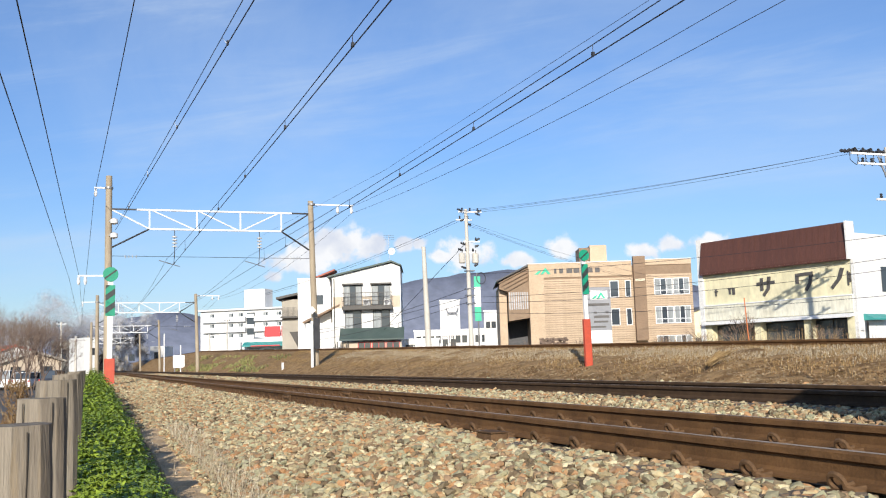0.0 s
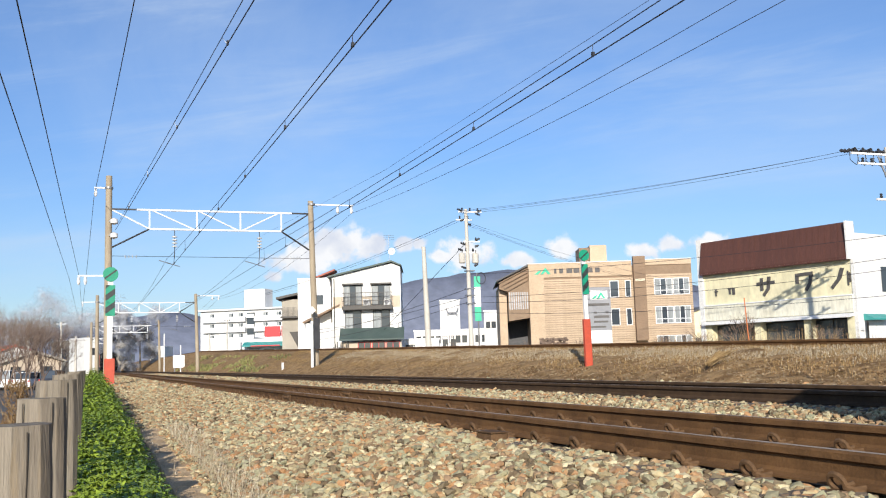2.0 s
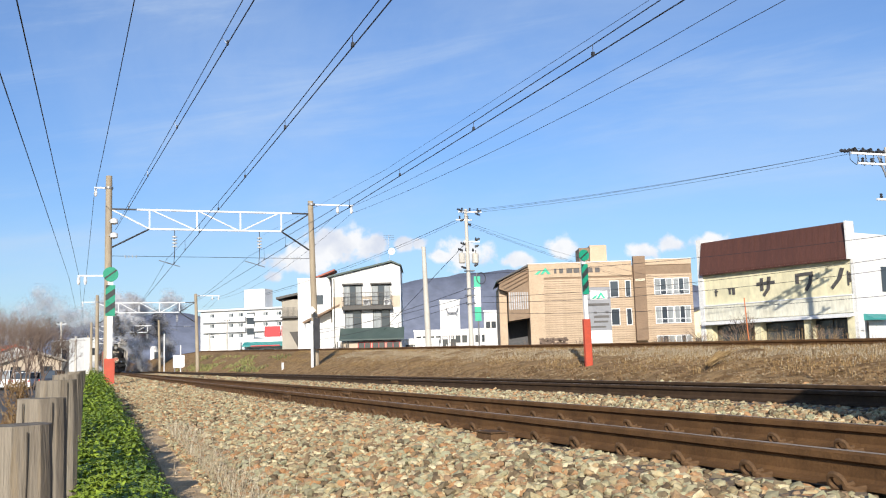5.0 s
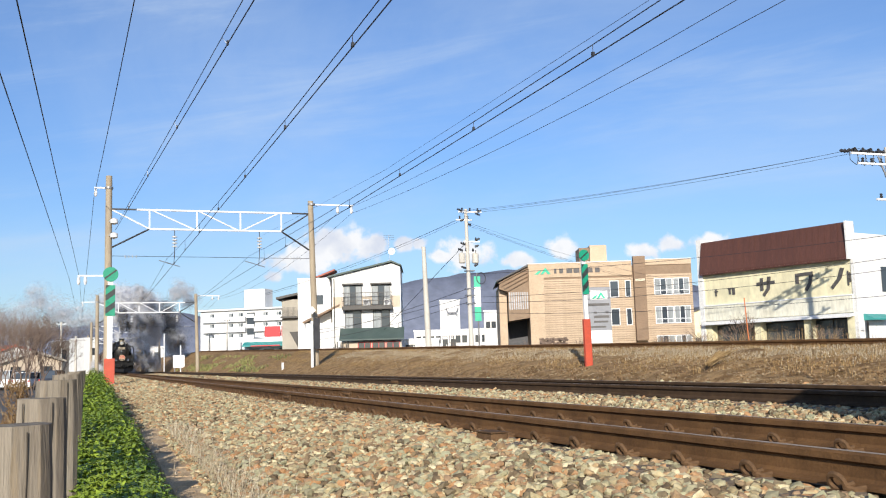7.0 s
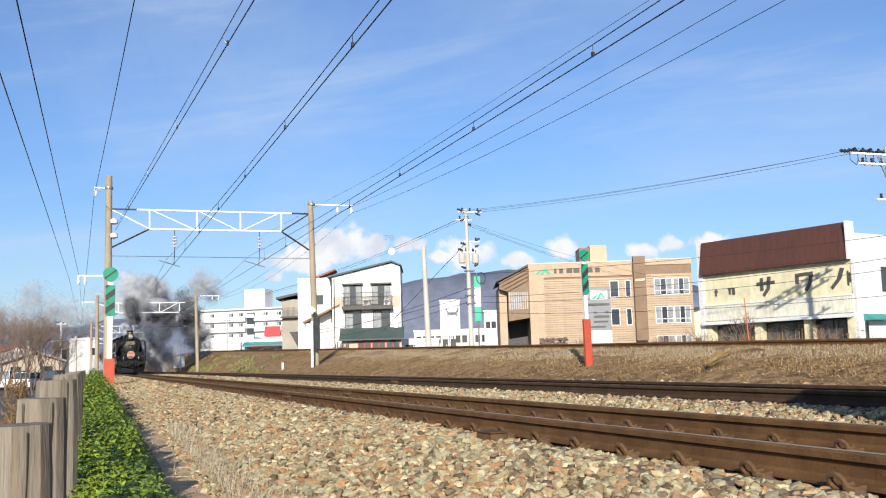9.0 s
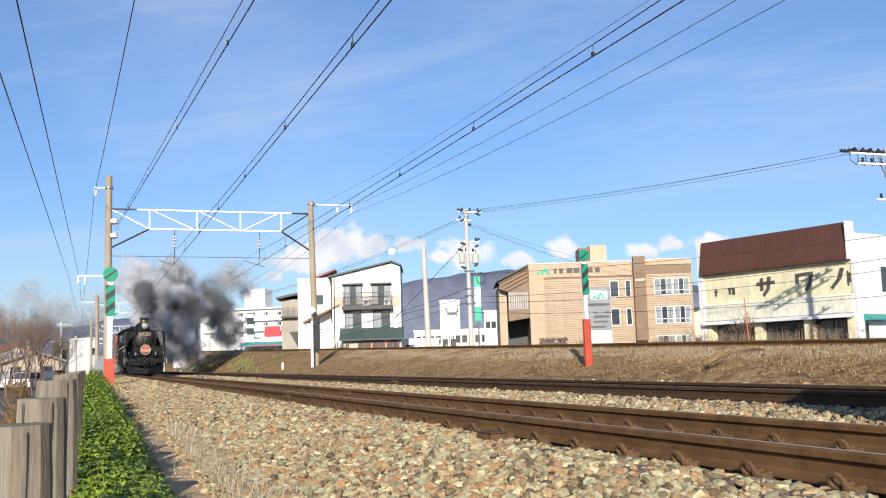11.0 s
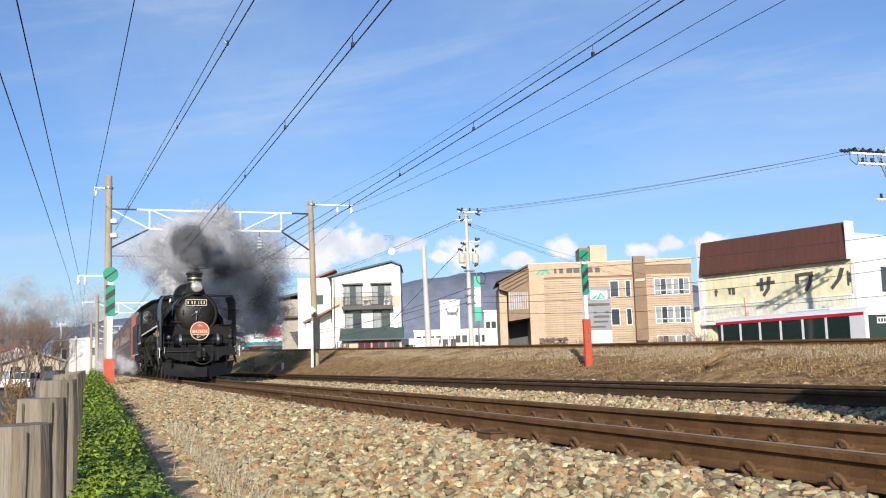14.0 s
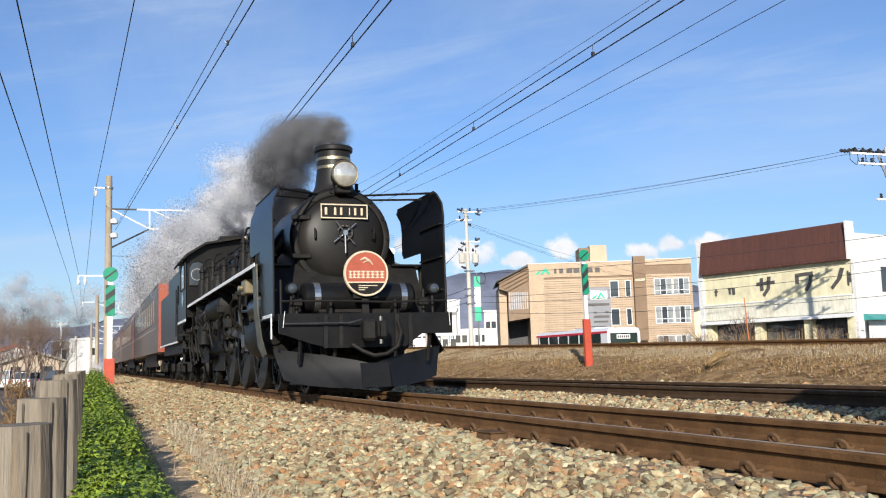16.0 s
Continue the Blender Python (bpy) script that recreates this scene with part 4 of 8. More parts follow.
def build_locomotive():
    L = thing("steam_locomotive", "black steam locomotive with smoke deflectors, snowplough and a red round headmark", "steam locomotive", (TRACK_1, loco_y(0), 0))
    zc = 2.40
    fwd, up = (0, 1, 0), (0, 0, 1)
    # boiler and smokebox
    bm = bmesh.new()
    lathe(bm, [(0.62, 0.76), (0.66, 0.81), (2.55, 0.81), (2.56, 0.78), (6.0, 0.80), (8.6, 0.88), (10.95, 0.90)], (0, 0, zc), fwd, 40)
    boiler = part("boiler", bm, "black", L, smooth=True)
    for y in (2.56, 3.9, 5.2, 6.5, 7.8, 9.1):
        part("boiler_band", new_bm(lathe, [(0, 0.815 + 0.012 * (y - 2)), (0.06, 0.815 + 0.012 * (y - 2))], (0, y, zc), fwd, 40), "black_matt", boiler)
    door = part("smokebox_door", new_bm(lathe, [(0, 0.72), (0.0, 0.69), (-0.06, 0.66), (-0.12, 0.55), (-0.17, 0.40), (-0.20, 0.2), (-0.205, 0.01)], (0, 0.62, zc - 0.01), fwd, 48), "smoke_door", L, "dished dark grey smokebox door", smooth=True)
    part("door_ring", new_bm(lathe, [(0.62, 0.685), (0.58, 0.69), (0.57, 0.72), (0.585, 0.77), (0.64, 0.80)], (0, 0, zc - 0.01), fwd, 48, caps=False), "black_matt", door, smooth=True)
    for k in range(14):
        a = k * math.tau / 14
        part("rivet", new_bm(lathe, [(0, 0.024), (-0.03, 0.018)], (0.745 * math.cos(a), 0.575, zc - 0.01 + 0.745 * math.sin(a)), fwd, 6), "black_matt", door)
    hw = part("door_wheel", new_bm(lathe, [(0, 0.115), (-0.02, 0.13), (-0.04, 0.115), (-0.02, 0.10), (0, 0.115)], (0, 0.38, zc + 0.05), fwd, 24, caps=False), "polished", door, "polished steel door handwheel")
    bm = bmesh.new()
    for k in range(4):
        a = radians(40 + 90 * k)
        tube(bm, [(0, 0.37, zc + 0.05), (0.235 * math.cos(a), 0.36, zc + 0.05 + 0.235 * math.sin(a))], 0.013, 6)
    tube(bm, [(0, 0.35, zc + 0.05), (0.0, 0.34, zc - 0.27)], 0.017, 6)
    lathe(bm, [(0, 0.05), (-0.07, 0.04)], (0, 0.40, zc + 0.05), fwd, 12)
    part("spoke", bm, "polished", hw)
    for s in (-1, 1):
        part("grab_handle", new_bm(tube, [(s * 0.46, 0.44, zc + 0.12), (s * 0.47, 0.38, zc + 0.11), (s * 0.47, 0.38, zc - 0.03), (s * 0.46, 0.44, zc - 0.04)], 0.014, 6), "black_matt", door)
    for dz in (-0.30, 0.30):
        part("hinge_strap", new_bm(box, -0.80, -0.50, 0.50, 0.56, zc + dz - 0.035, zc + dz + 0.035, bevel=0.01), "black_matt", door)
    # the number plate with plain raised bars
    pl = part("number_plate", new_bm(box, -0.375, 0.375, 0.40, 0.43, zc + 0.275, zc + 0.505, bevel=0.01), "black_matt", door, "black plate with cream raised bars")
    part("plate_rim", new_bm(lambda bm: [box(bm, -0.375, 0.375, 0.388, 0.40, zc + 0.275, zc + 0.295), box(bm, -0.375, 0.375, 0.388, 0.40, zc + 0.485, zc + 0.505), box(bm, -0.375, -0.357, 0.388, 0.40, zc + 0.296, zc + 0.484), box(bm, 0.357, 0.375, 0.388, 0.40, zc + 0.296, zc + 0.484)]), "cream_paint", pl)
    for x, w in ((-0.29, 0.042), (-0.145, 0.038), (-0.05, 0.038), (0.085, 0.018), (0.175, 0.038), (0.28, 0.038)):
        part("bar", new_bm(box, x - w / 2, x + w / 2, 0.388, 0.40, zc + 0.330, zc + 0.450, bevel=0.006), "cream_paint", pl)
    # chimney, lamp, dome
    ch = part("chimney", new_bm(lathe, [(0.0, 0.42), (0.06, 0.345), (0.16, 0.305), (0.40, 0.275), (0.62, 0.272), (0.70, 0.275), (0.72, 0.31), (0.78, 0.315), (0.80, 0.295), (0.79, 0.23), (0.3, 0.22)], (0, 1.03, 3.14), up, 32, caps=False), "smoke_door", L, smooth=True)
    for h in (0.42, 0.56):
        part("chimney_band", new_bm(lathe, [(0, 0.279), (0.045, 0.279)], (0, 1.03, 3.14 + h), up, 32, caps=False), "brass", ch, "thin polished band")
    lamp = part("headlight", new_bm(lathe, [(0.35, 0.10), (0.30, 0.16), (0.12, 0.20), (0.02, 0.215), (0.0, 0.21), (0.0, 0.185)], (0, 0.30, 3.37), fwd, 28), "black_matt", L, "round black headlight with a silvery lens", smooth=True)
    part("lens", new_bm(lathe, [(0.0, 0.188), (-0.03, 0.15), (-0.05, 0.08), (-0.055, 0.01)], (0, 0.295, 3.37), fwd, 28), "lens", lamp, smooth=True)
    part("lamp_rim", new_bm(lathe, [(0.0, 0.188), (-0.012, 0.205), (0.02, 0.218)], (0, 0.29, 3.37), fwd, 28, caps=False), "brass", lamp)
    part("lamp_bracket", new_bm(box, -0.12, 0.12, 0.38, 0.72, 3.08, 3.19, bevel=0.02), "black_matt", L)
    part("lamp_plate", new_bm(box, -0.10, 0.10, 0.48, 0.56, 3.19, 3.22, bevel=0.005), "cream_paint", L)
    part("whistle_pipe", new_bm(lambda bm: [tube(bm, [(0.30, 0.75, 3.05), (0.30, 0.75, 3.30)], 0.03, 8), tube(bm, [(0.24, 0.75, 3.18), (0.36, 0.75, 3.18)], 0.02, 6)]), "black_matt", L)
    part("dome", new_bm(lathe, [(0.0, 0.68), (0.08, 0.57), (0.30, 0.53), (0.46, 0.48), (0.58, 0.39), (0.67, 0.26), (0.72, 0.12), (0.73, 0.01)], (0, 3.9, 3.04), up, 32), "black", L, smooth=True)
    part("sand_dome", new_bm(lathe, [(0.0, 0.5), (0.10, 0.42), (0.32, 0.36), (0.42, 0.2), (0.44, 0.02)], (0, 6.6, 3.10), up, 24), "black", L, smooth=True)
    for x, y, h in ((0.25, 8.8, 0.28), (-0.25, 8.8, 0.28), (0.0, 9.6, 0.22)):
        part("safety_valve", new_bm(lathe, [(0, 0.08), (h, 0.06), (h + 0.04, 0.02)], (x, y, 3.22), up, 10), "brass", L)
    # smoke deflectors, turned in at the top
    for s in (-1, 1):
        bm = bmesh.new()
        cols = []
        for y, zb in ((-0.55, 1.12), (-0.45, 1.12), (0.1, 1.15), (0.50, 1.15), (0.52, 2.16), (1.40, 2.16), (1.48, 2.24)):
            zt = 2.99 if -0.5 < y < 1.45 else 2.93
            cols.append([(s * 1.29, y, zb), (s * 1.29, y, 2.62), (s * 1.27, y, 2.80), (s * 1.20, y, zt)])
        for side in (0, 1):
            off = -s * 0.012 * side
            vs = [[bm.verts.new((x + off, y, z)) for x, y, z in c] for c in cols]
            for a, b in zip(vs, vs[1:]):
                for i in range(3):
                    bm.faces.new((a[i], b[i], b[i + 1], a[i + 1]))
            if side == 0:
                first = vs
        for i in range(len(cols) - 1):
            for j in (0, 3):
                bm.faces.new((first[i][j], first[i + 1][j], vs[i + 1][j], vs[i][j]))
        for i in (0, len(cols) - 1):
            for j in range(3):
                bm.faces.new((first[i][j], first[i][j + 1], vs[i][j + 1], vs[i][j]))
        d = part("smoke_deflector", bm, "deflector", L, "flat black smoke deflector plate", smooth=True)
        part("edge_bead", new_bm(tube, [(s * 1.285, -0.56, 1.12), (s * 1.285, -0.56, 2.62), (s * 1.265, -0.56, 2.80), (s * 1.2, -0.54, 2.93), (s * 1.195, -0.4, 3.0), (s * 1.195, 1.4, 3.0)], 0.014, 6), "black_matt", d)
        for y0, x1, y1, z1 in ((-0.45, 0.30, 0.72, 3.10), (0.15, 0.36, 0.85, 3.05)):
            part("stay", new_bm(tube, [(s * 1.2, y0, 2.97), (s * x1, y1, z1)], 0.018, 6), "black_matt", d)
        for z in (1.5, 2.0, 2.5):
            part("rib", new_bm(box, *sorted((s * 1.275, s * 1.235)), -0.5, 0.46, z - 0.012, z + 0.012), "black_matt", d)
    # running boards with white edges
    for s in (-1, 1):
        rb = part("running_board", new_bm(box, *sorted((s * 0.80, s * 1.36)), 0.55, 10.9, 1.955, 1.985), "black", L)
        part("white_edge", new_bm(box, *sorted((s * 1.362, s * 1.375)), 0.55, 10.9, 1.935, 1.992), "white_paint", rb, "white painted edge")
        part("skirt_plate", new_bm(prism, [(0.50, 1.97), (0.85, 1.97), (0.72, 1.2), (0.40, 0.72), (-0.05, 0.55), (-0.25, 0.60), (0.12, 0.85), (0.42, 1.25)], "x", *sorted((s * 1.335, s * 1.355))), "skirt", L, "oily grey-olive side plate")
        part("step_edge", new_bm(lambda bm: [box(bm, *sorted((s * 1.36, s * 1.375)), -0.82, -0.15, 1.10, 1.145), box(bm, *sorted((s * 1.36, s * 1.375)), -0.82, -0.77, 0.80, 1.10)]), "white_paint", L, "white painted step edge")
        # pipes and hand rails along the boiler
        part("hand_rail", new_bm(tube, [(s * 0.86, 1.6, 2.75), (s * 0.92, 6, 2.8), (s * 0.98, 10.8, 2.85)], 0.018, 6), "black_matt", L)
        for k, (z, r) in enumerate(((2.15, 0.035), (2.25, 0.025), (2.62, 0.022))):
            part("pipe", new_bm(tube, [(s * 0.84, 2.2 + 0.4 * k, z), (s * 0.92, 5, z + 0.03), (s * 0.95, 9.6 - 0.5 * k, z + 0.05)], r, 6), "black_matt", L)
        part("air_tank", new_bm(lathe, [(0, 0.05), (0.05, 0.2), (0.12, 0.22), (2.4, 0.22), (2.47, 0.2), (2.52, 0.05)], (s * 1.08, 5.4, 1.68), fwd, 18), "black_matt", L, smooth=True)
        part("air_tank", new_bm(lathe, [(0, 0.05), (0.05, 0.16), (0.1, 0.18), (1.5, 0.18), (1.6, 0.05)], (s * 1.10, 8.6, 1.6), fwd, 16), "black_matt", L, smooth=True)
        # fittings fixed along the boiler
        for k, (y, z, r, h) in enumerate(((3.0, 2.02, 0.10, 0.5), (3.5, 2.05, 0.07, 0.75), (4.9, 2.02, 0.13, 0.42), (6.1, 2.02, 0.09, 0.6), (7.3, 2.02, 0.14, 0.5), (8.0, 2.02, 0.08, 0.8), (9.3, 2.02, 0.12, 0.65), (10.1, 2.02, 0.10, 0.9))):
            ft = part("boiler_fitting", new_bm(lathe, [(0, r * 0.8), (0.04, r), (h * 0.6, r), (h * 0.62, r * 0.6), (h * 0.8, r * 0.6), (h * 0.82, r * 0.85), (h, r * 0.3)], (s * (1.06 + 0.03 * (k % 2)), y, z), up, 12), "black_matt", L)
            part("pipe", new_bm(tube, [(s * 1.06, y, z + h), (s * 1.0, y + 0.15, z + h + 0.15), (s * 0.86, y + 0.2, z + h + 0.2)], 0.022, 6), "black_matt", ft)
        for k in range(6):
            y = 3.2 + 1.15 * k
            part("pipe", new_bm(tube, [(s * 0.70, y, 2.98), (s * 0.88, y + 0.03, 2.72), (s * 0.93, y + 0.05, 2.4), (s * 1.0, y + 0.1, 2.0)], 0.02 + 0.008 * (k % 3), 6), "black_matt", L)
        # steam pipe from smokebox to cylinder
        part("steam_pipe", new_bm(tube, [(s * 0.70, 1.35, 2.55), (s * 0.98, 1.4, 2.2), (s * 1.06, 1.45, 1.6)], 0.13, 14), "black", L, smooth=True)
        cyl = part("cylinder", new_bm(lathe, [(0, 0.2), (0.02, 0.30), (0.10, 0.33), (1.15, 0.33), (1.22, 0.30), (1.25, 0.2)], (s * 0.97, 0.95, 0.90), fwd, 24), "black_matt", L, smooth=True)
        part("valve_chest", new_bm(lathe, [(0, 0.15), (0.04, 0.2), (1.5, 0.2), (1.55, 0.15)], (s * 1.02, 0.8, 1.38), fwd, 18), "black", cyl, smooth=True)
        part("cover_boss", new_bm(lathe, [(0, 0.16), (-0.06, 0.14), (-0.08, 0.02)], (s * 1.02, 0.95, 0.90), fwd, 16), "black_matt", cyl)
        for dx in (-0.10, 0.1):
            part("slide_bar", new_bm(box, s * 1.02 - 0.04, s * 1.02 + 0.04, 2.2, 3.6, 0.90 + (dx * 1.6) - 0.03, 0.90 + (dx * 1.6) + 0.03), "rod", L)
        part("frame_plate", new_bm(box, *sorted((s * 0.46, s * 0.50)), -0.6, 12.6, 0.80, 1.35), "black_matt", L)
        part("side_frame", new_bm(prism, [(3.3, 1.45), (3.9, 1.8), (4.6, 1.75), (4.6, 1.55), (3.9, 1.55)], "x", *sorted((s * 0.95, s * 1.0))), "black_matt", L)
        # pumps, valves and brackets under the running board
        part("air_pump", new_bm(lambda bm: [lathe(bm, [(0, 0.17), (0.36, 0.17), (0.38, 0.1), (0.48, 0.1), (0.5, 0.19), (0.9, 0.19), (0.95, 0.1)], (s * 1.12, 9.4, 0.98), up, 16)]), "black_matt", L, smooth=True)
        part("lubricator", new_bm(lambda bm: [box(bm, s * 1.2 - 0.12, s * 1.2 + 0.12, 1.9, 2.25, 1.62, 1.86, bevel=0.02), tube(bm, [(s * 1.33, 2.05, 1.72), (s * 1.40, 2.05, 1.72)], 0.05, 10)]), "brass", L, "small brass lubricator box")
        for k in range(9):
            y = 2.6 + 0.95 * k
            part("bracket", new_bm(prism, [(s * 0.80, 1.95), (s * 1.33, 1.95), (s * 0.80, 1.55)], "y", y, y + 0.03), "black_matt", L)
        for k, (y, z0, z1) in enumerate(((2.5, 1.2, 1.9), (3.3, 1.0, 1.9), (7.9, 0.9, 1.9), (8.3, 1.1, 1.9), (10.2, 0.7, 1.7), (10.7, 0.6, 1.7), (11.6, 0.5, 1.6), (12.3, 0.45, 1.6))):
            part("drain_pipe", new_bm(tube, [(s * 1.16, y, z1), (s * 1.18, y + 0.1, (z0 + z1) / 2), (s * 1.12, y, z0)], 0.025, 6), "black_matt", L)
    # small pipes, levers and oil boxes hung along the frames
    rnd = random.Random(57)
    for s in (-1, 1):
        for k in range(22):
            y, z = 2.4 + 0.44 * k + rnd.uniform(-0.1, 0.1), rnd.uniform(1.15, 1.85)
            x, d = s * rnd.uniform(1.12, 1.30), rnd.uniform(0.25, 0.6)
            part("pipe", new_bm(tube, [(x, y, z), (x + s * 0.03, y + d * 0.3, z - d * 0.2), (x, y + d * 0.6, z - d * 0.7), (x - s * 0.1, y + d * 0.7, z - d)], rnd.uniform(0.012, 0.024), 6), "rod" if k % 5 == 0 else "black_matt", L)
        for k in range(11):
            y, z = 2.6 + 0.92 * k + rnd.uniform(-0.2, 0.2), rnd.uniform(1.35, 1.8)
            box_part = part("oil_box", new_bm(box, *sorted((s * 1.16, s * 1.30)), y, y + rnd.uniform(0.10, 0.24), z - rnd.uniform(0.08, 0.2), z, bevel=0.015), "black_matt", L)
            part("cap", new_bm(lathe, [(0, 0.03), (0.03, 0.03), (0.045, 0.012)], (s * 1.23, y + 0.06, z), up, 8), "rod" if k % 3 == 0 else "black_matt", box_part)
        part("eccentric_rod", new_bm(tube, [(s * 1.02, 4.3, 1.32), (s * 1.04, 6.1, 1.02)], 0.028, 8), "rod", L)
        part("radius_rod", new_bm(tube, [(s * 1.04, 2.4, 1.38), (s * 1.06, 4.3, 1.46)], 0.024, 8), "rod", L)
        part("expansion_link", new_bm(prism, [(4.22, 1.15), (4.36, 1.15), (4.42, 1.45), (4.36, 1.75), (4.22, 1.75), (4.27, 1.45)], "x", *sorted((s * 1.00, s * 1.06))), "rod", L)
    # cab
    bm = bmesh.new()
    for s in (-1, 1):
        outline = [(10.95, 1.60), (13.15, 1.60), (13.15, 2.15), (12.85, 2.15), (12.85, 3.25), (10.95, 3.25)]
        prism(bm, outline, "x", *sorted((s * 1.385, s * 1.405)))
    cab = part("cab", bm, "black", L)
    bm = bmesh.new()
    prism(bm, [(-1.40, 1.7), (-1.40, 3.25), (-0.95, 3.55), (0, 3.72), (0.95, 3.55), (1.40, 3.25), (1.40, 1.7)], "y", 10.95, 10.98)
    part("cab_front", bm, "black", cab)
    bm = bmesh.new()
    arc = [(-1.50, 3.20), (-1.40, 3.30), (-0.95, 3.58), (0, 3.75), (0.95, 3.58), (1.40, 3.30), (1.50, 3.20)]
    prism(bm, arc + [(x * 0.98, z - 0.05) for x, z in reversed(arc)], "y", 10.7, 13.5)
    part("cab_roof", bm, "black_matt", cab)
    part("roof_hatch", new_bm(box, -0.5, 0.5, 11.4, 12.6, 3.69, 3.84, bevel=0.03), "black_matt", cab)
    for s in (-1, 1):
        arch = [(11.25, 2.45), (12.3, 2.45), (12.3, 2.95)] + [(11.775 + 0.525 * math.cos(a), 2.95 + 0.18 * math.sin(a)) for a in [radians(20 * k) for k in range(1, 9)]] + [(11.25, 2.95)]
        w = part("cab_window", new_bm(prism, arch, "x", *sorted((s * 1.406, s * 1.412))), "glass", cab, "arched dark cab window")
        part("window_rim", new_bm(tube, [(s * 1.412, y, z) for y, z in arch + arch[:1]], 0.02, 6), "black_matt", w)
        part("visor", new_bm(box, *sorted((s * 1.40, s * 1.52)), 11.15, 12.4, 3.14, 3.17), "black_matt", cab)
        face = [(s * (0.92 + dx), z) for dx, z in ((0, 2.5), (0.42, 2.5), (0.42, 2.95), (0.34, 3.08), (0.21, 3.13), (0.08, 3.08), (0, 2.95))]
        fw = part("front_window", new_bm(prism, face, "y", 10.94, 10.949), "glass", cab, "arched front cab window")
        part("window_rim", new_bm(tube, [(x, 10.935, z) for x, z in face + face[:1]], 0.02, 6), "black_matt", fw)
        part("wiper_ring", new_bm(lathe, [(0, 0.14), (-0.012, 0.155), (-0.012, 0.135)], (s * 1.13, 10.938, 2.78), (0, 1, 0), 20, caps=False), "steel", fw)
        part("builder_plate", new_bm(lathe, [(0, 0.20), (s * 0.012, 0.19)], (s * 1.408, 11.75, 2.2), (1, 0, 0), 24), "polished", cab, "round worn metal plate")
        part("white_edge", new_bm(box, *sorted((s * 1.406, s * 1.42)), 10.95, 13.15, 1.60, 1.66), "white_paint", cab, "white painted edge")
        part("cab_step", new_bm(lambda bm: [box(bm, *sorted((s * 1.15, s * 1.4)), 12.75, 13.1, z, z + 0.04) for z in (0.55, 0.95, 1.3)] + [box(bm, s * 1.25 - 0.03, s * 1.25 + 0.03, 13.1, 13.13, 0.5, 1.6)]), "black_matt", cab)
    part("firebox", new_bm(box, -0.75, 0.75, 8.9, 11.4, 0.75, 2.1, bevel=0.06), "black_matt", L)
    part("ash_pan", new_bm(prism, [(9.0, 0.35), (11.2, 0.35), (11.5, 0.75), (8.8, 0.75)], "x", -0.7, 0.7), "black_matt", L)
    # front deck, beam, feed-water heater, headmark
    part("front_deck", new_bm(box, -1.26, 1.26, -0.78, 0.75, 1.11, 1.145), "black", L)
    bm = bmesh.new()
    prism(bm, [(-1.27, 1.14), (1.27, 1.14), (1.27, 0.84), (0.80, 0.84), (0.55, 0.66), (-0.55, 0.66), (-0.80, 0.72), (-1.27, 0.88)], "y", -0.84, -0.80)
    beam = part("buffer_beam", bm, "black", L)
    for x in (-0.62, -0.40, 0.42, 0.62):
        part("beam_strap", new_bm(box, x - 0.03, x + 0.03, -0.865, -0.84, 0.66, 1.12), "black_matt", beam)
    for k in range(16):
        part("rivet", new_bm(lathe, [(0, 0.016), (-0.014, 0.010)], (-1.2 + 0.16 * k, -0.84, 1.08), fwd, 6), "black_matt", beam)
    cp = part("coupler", new_bm(lambda bm: [box(bm, -0.10, 0.10, -1.05, -0.84, 0.78, 1.0, bevel=0.02), box(bm, -0.17, 0.02, -1.24, -1.02, 0.74, 1.04, bevel=0.04), box(bm, 0.03, 0.18, -1.20, -1.02, 0.76, 1.02, bevel=0.05), box(bm, 0.06, 0.16, -1.28, -1.16, 0.77, 1.01, bevel=0.03)]), "black_matt", L)
    part("pin", new_bm(tube, [(0.1, -1.12, 0.70), (0.1, -1.12, 1.08)], 0.03, 8), "rod", cp)
    part("brake_hose", new_bm(tube, [(0.42, -0.88, 1.02), (0.44, -0.98, 0.85), (0.36, -1.05, 0.66), (0.2, -1.06, 0.56), (0.02, -1.05, 0.54), (-0.12, -1.0, 0.60), (-0.25, -0.9, 0.70)], 0.03, 8), "black_matt", L, smooth=True)
    part("lifting_lever", new_bm(tube, [(-1.2, -0.9, 1.0), (-0.3, -0.92, 1.0), (-0.15, -1.05, 1.04)], 0.015, 6), "rod", L)
    heater = part("feed_heater", new_bm(lathe, [(-0.86, 0.12), (-0.83, 0.19), (-0.80, 0.215), (0.80, 0.215), (0.83, 0.19), (0.86, 0.12)], (0, -0.28, 1.40), (1, 0, 0), 24), "black", L, "horizontal black feed-water heater with bright bands", smooth=True)
    for x in (-0.68, 0.62):
        part("band", new_bm(lathe, [(0, 0.222), (0.09, 0.222)], (x, -0.28, 1.40), (1, 0, 0), 24), "polished", heater, "polished band")
    part("heater_saddle", new_bm(box, -0.6, 0.6, -0.4, 0.9, 1.15, 1.28), "black_matt", L)
    part("smokebox_saddle", new_bm(prism, [(-0.62, 1.15), (0.62, 1.15), (0.5, 1.95), (-0.5, 1.95)], "y", 0.72, 2.0), "black_matt", L)
    part("front_apron", new_bm(prism, [(0.15, 1.15), (0.78, 1.15), (0.78, 1.99), (0.66, 1.99), (0.50, 1.72)], "x", -1.22, 1.22), "black_matt", L)
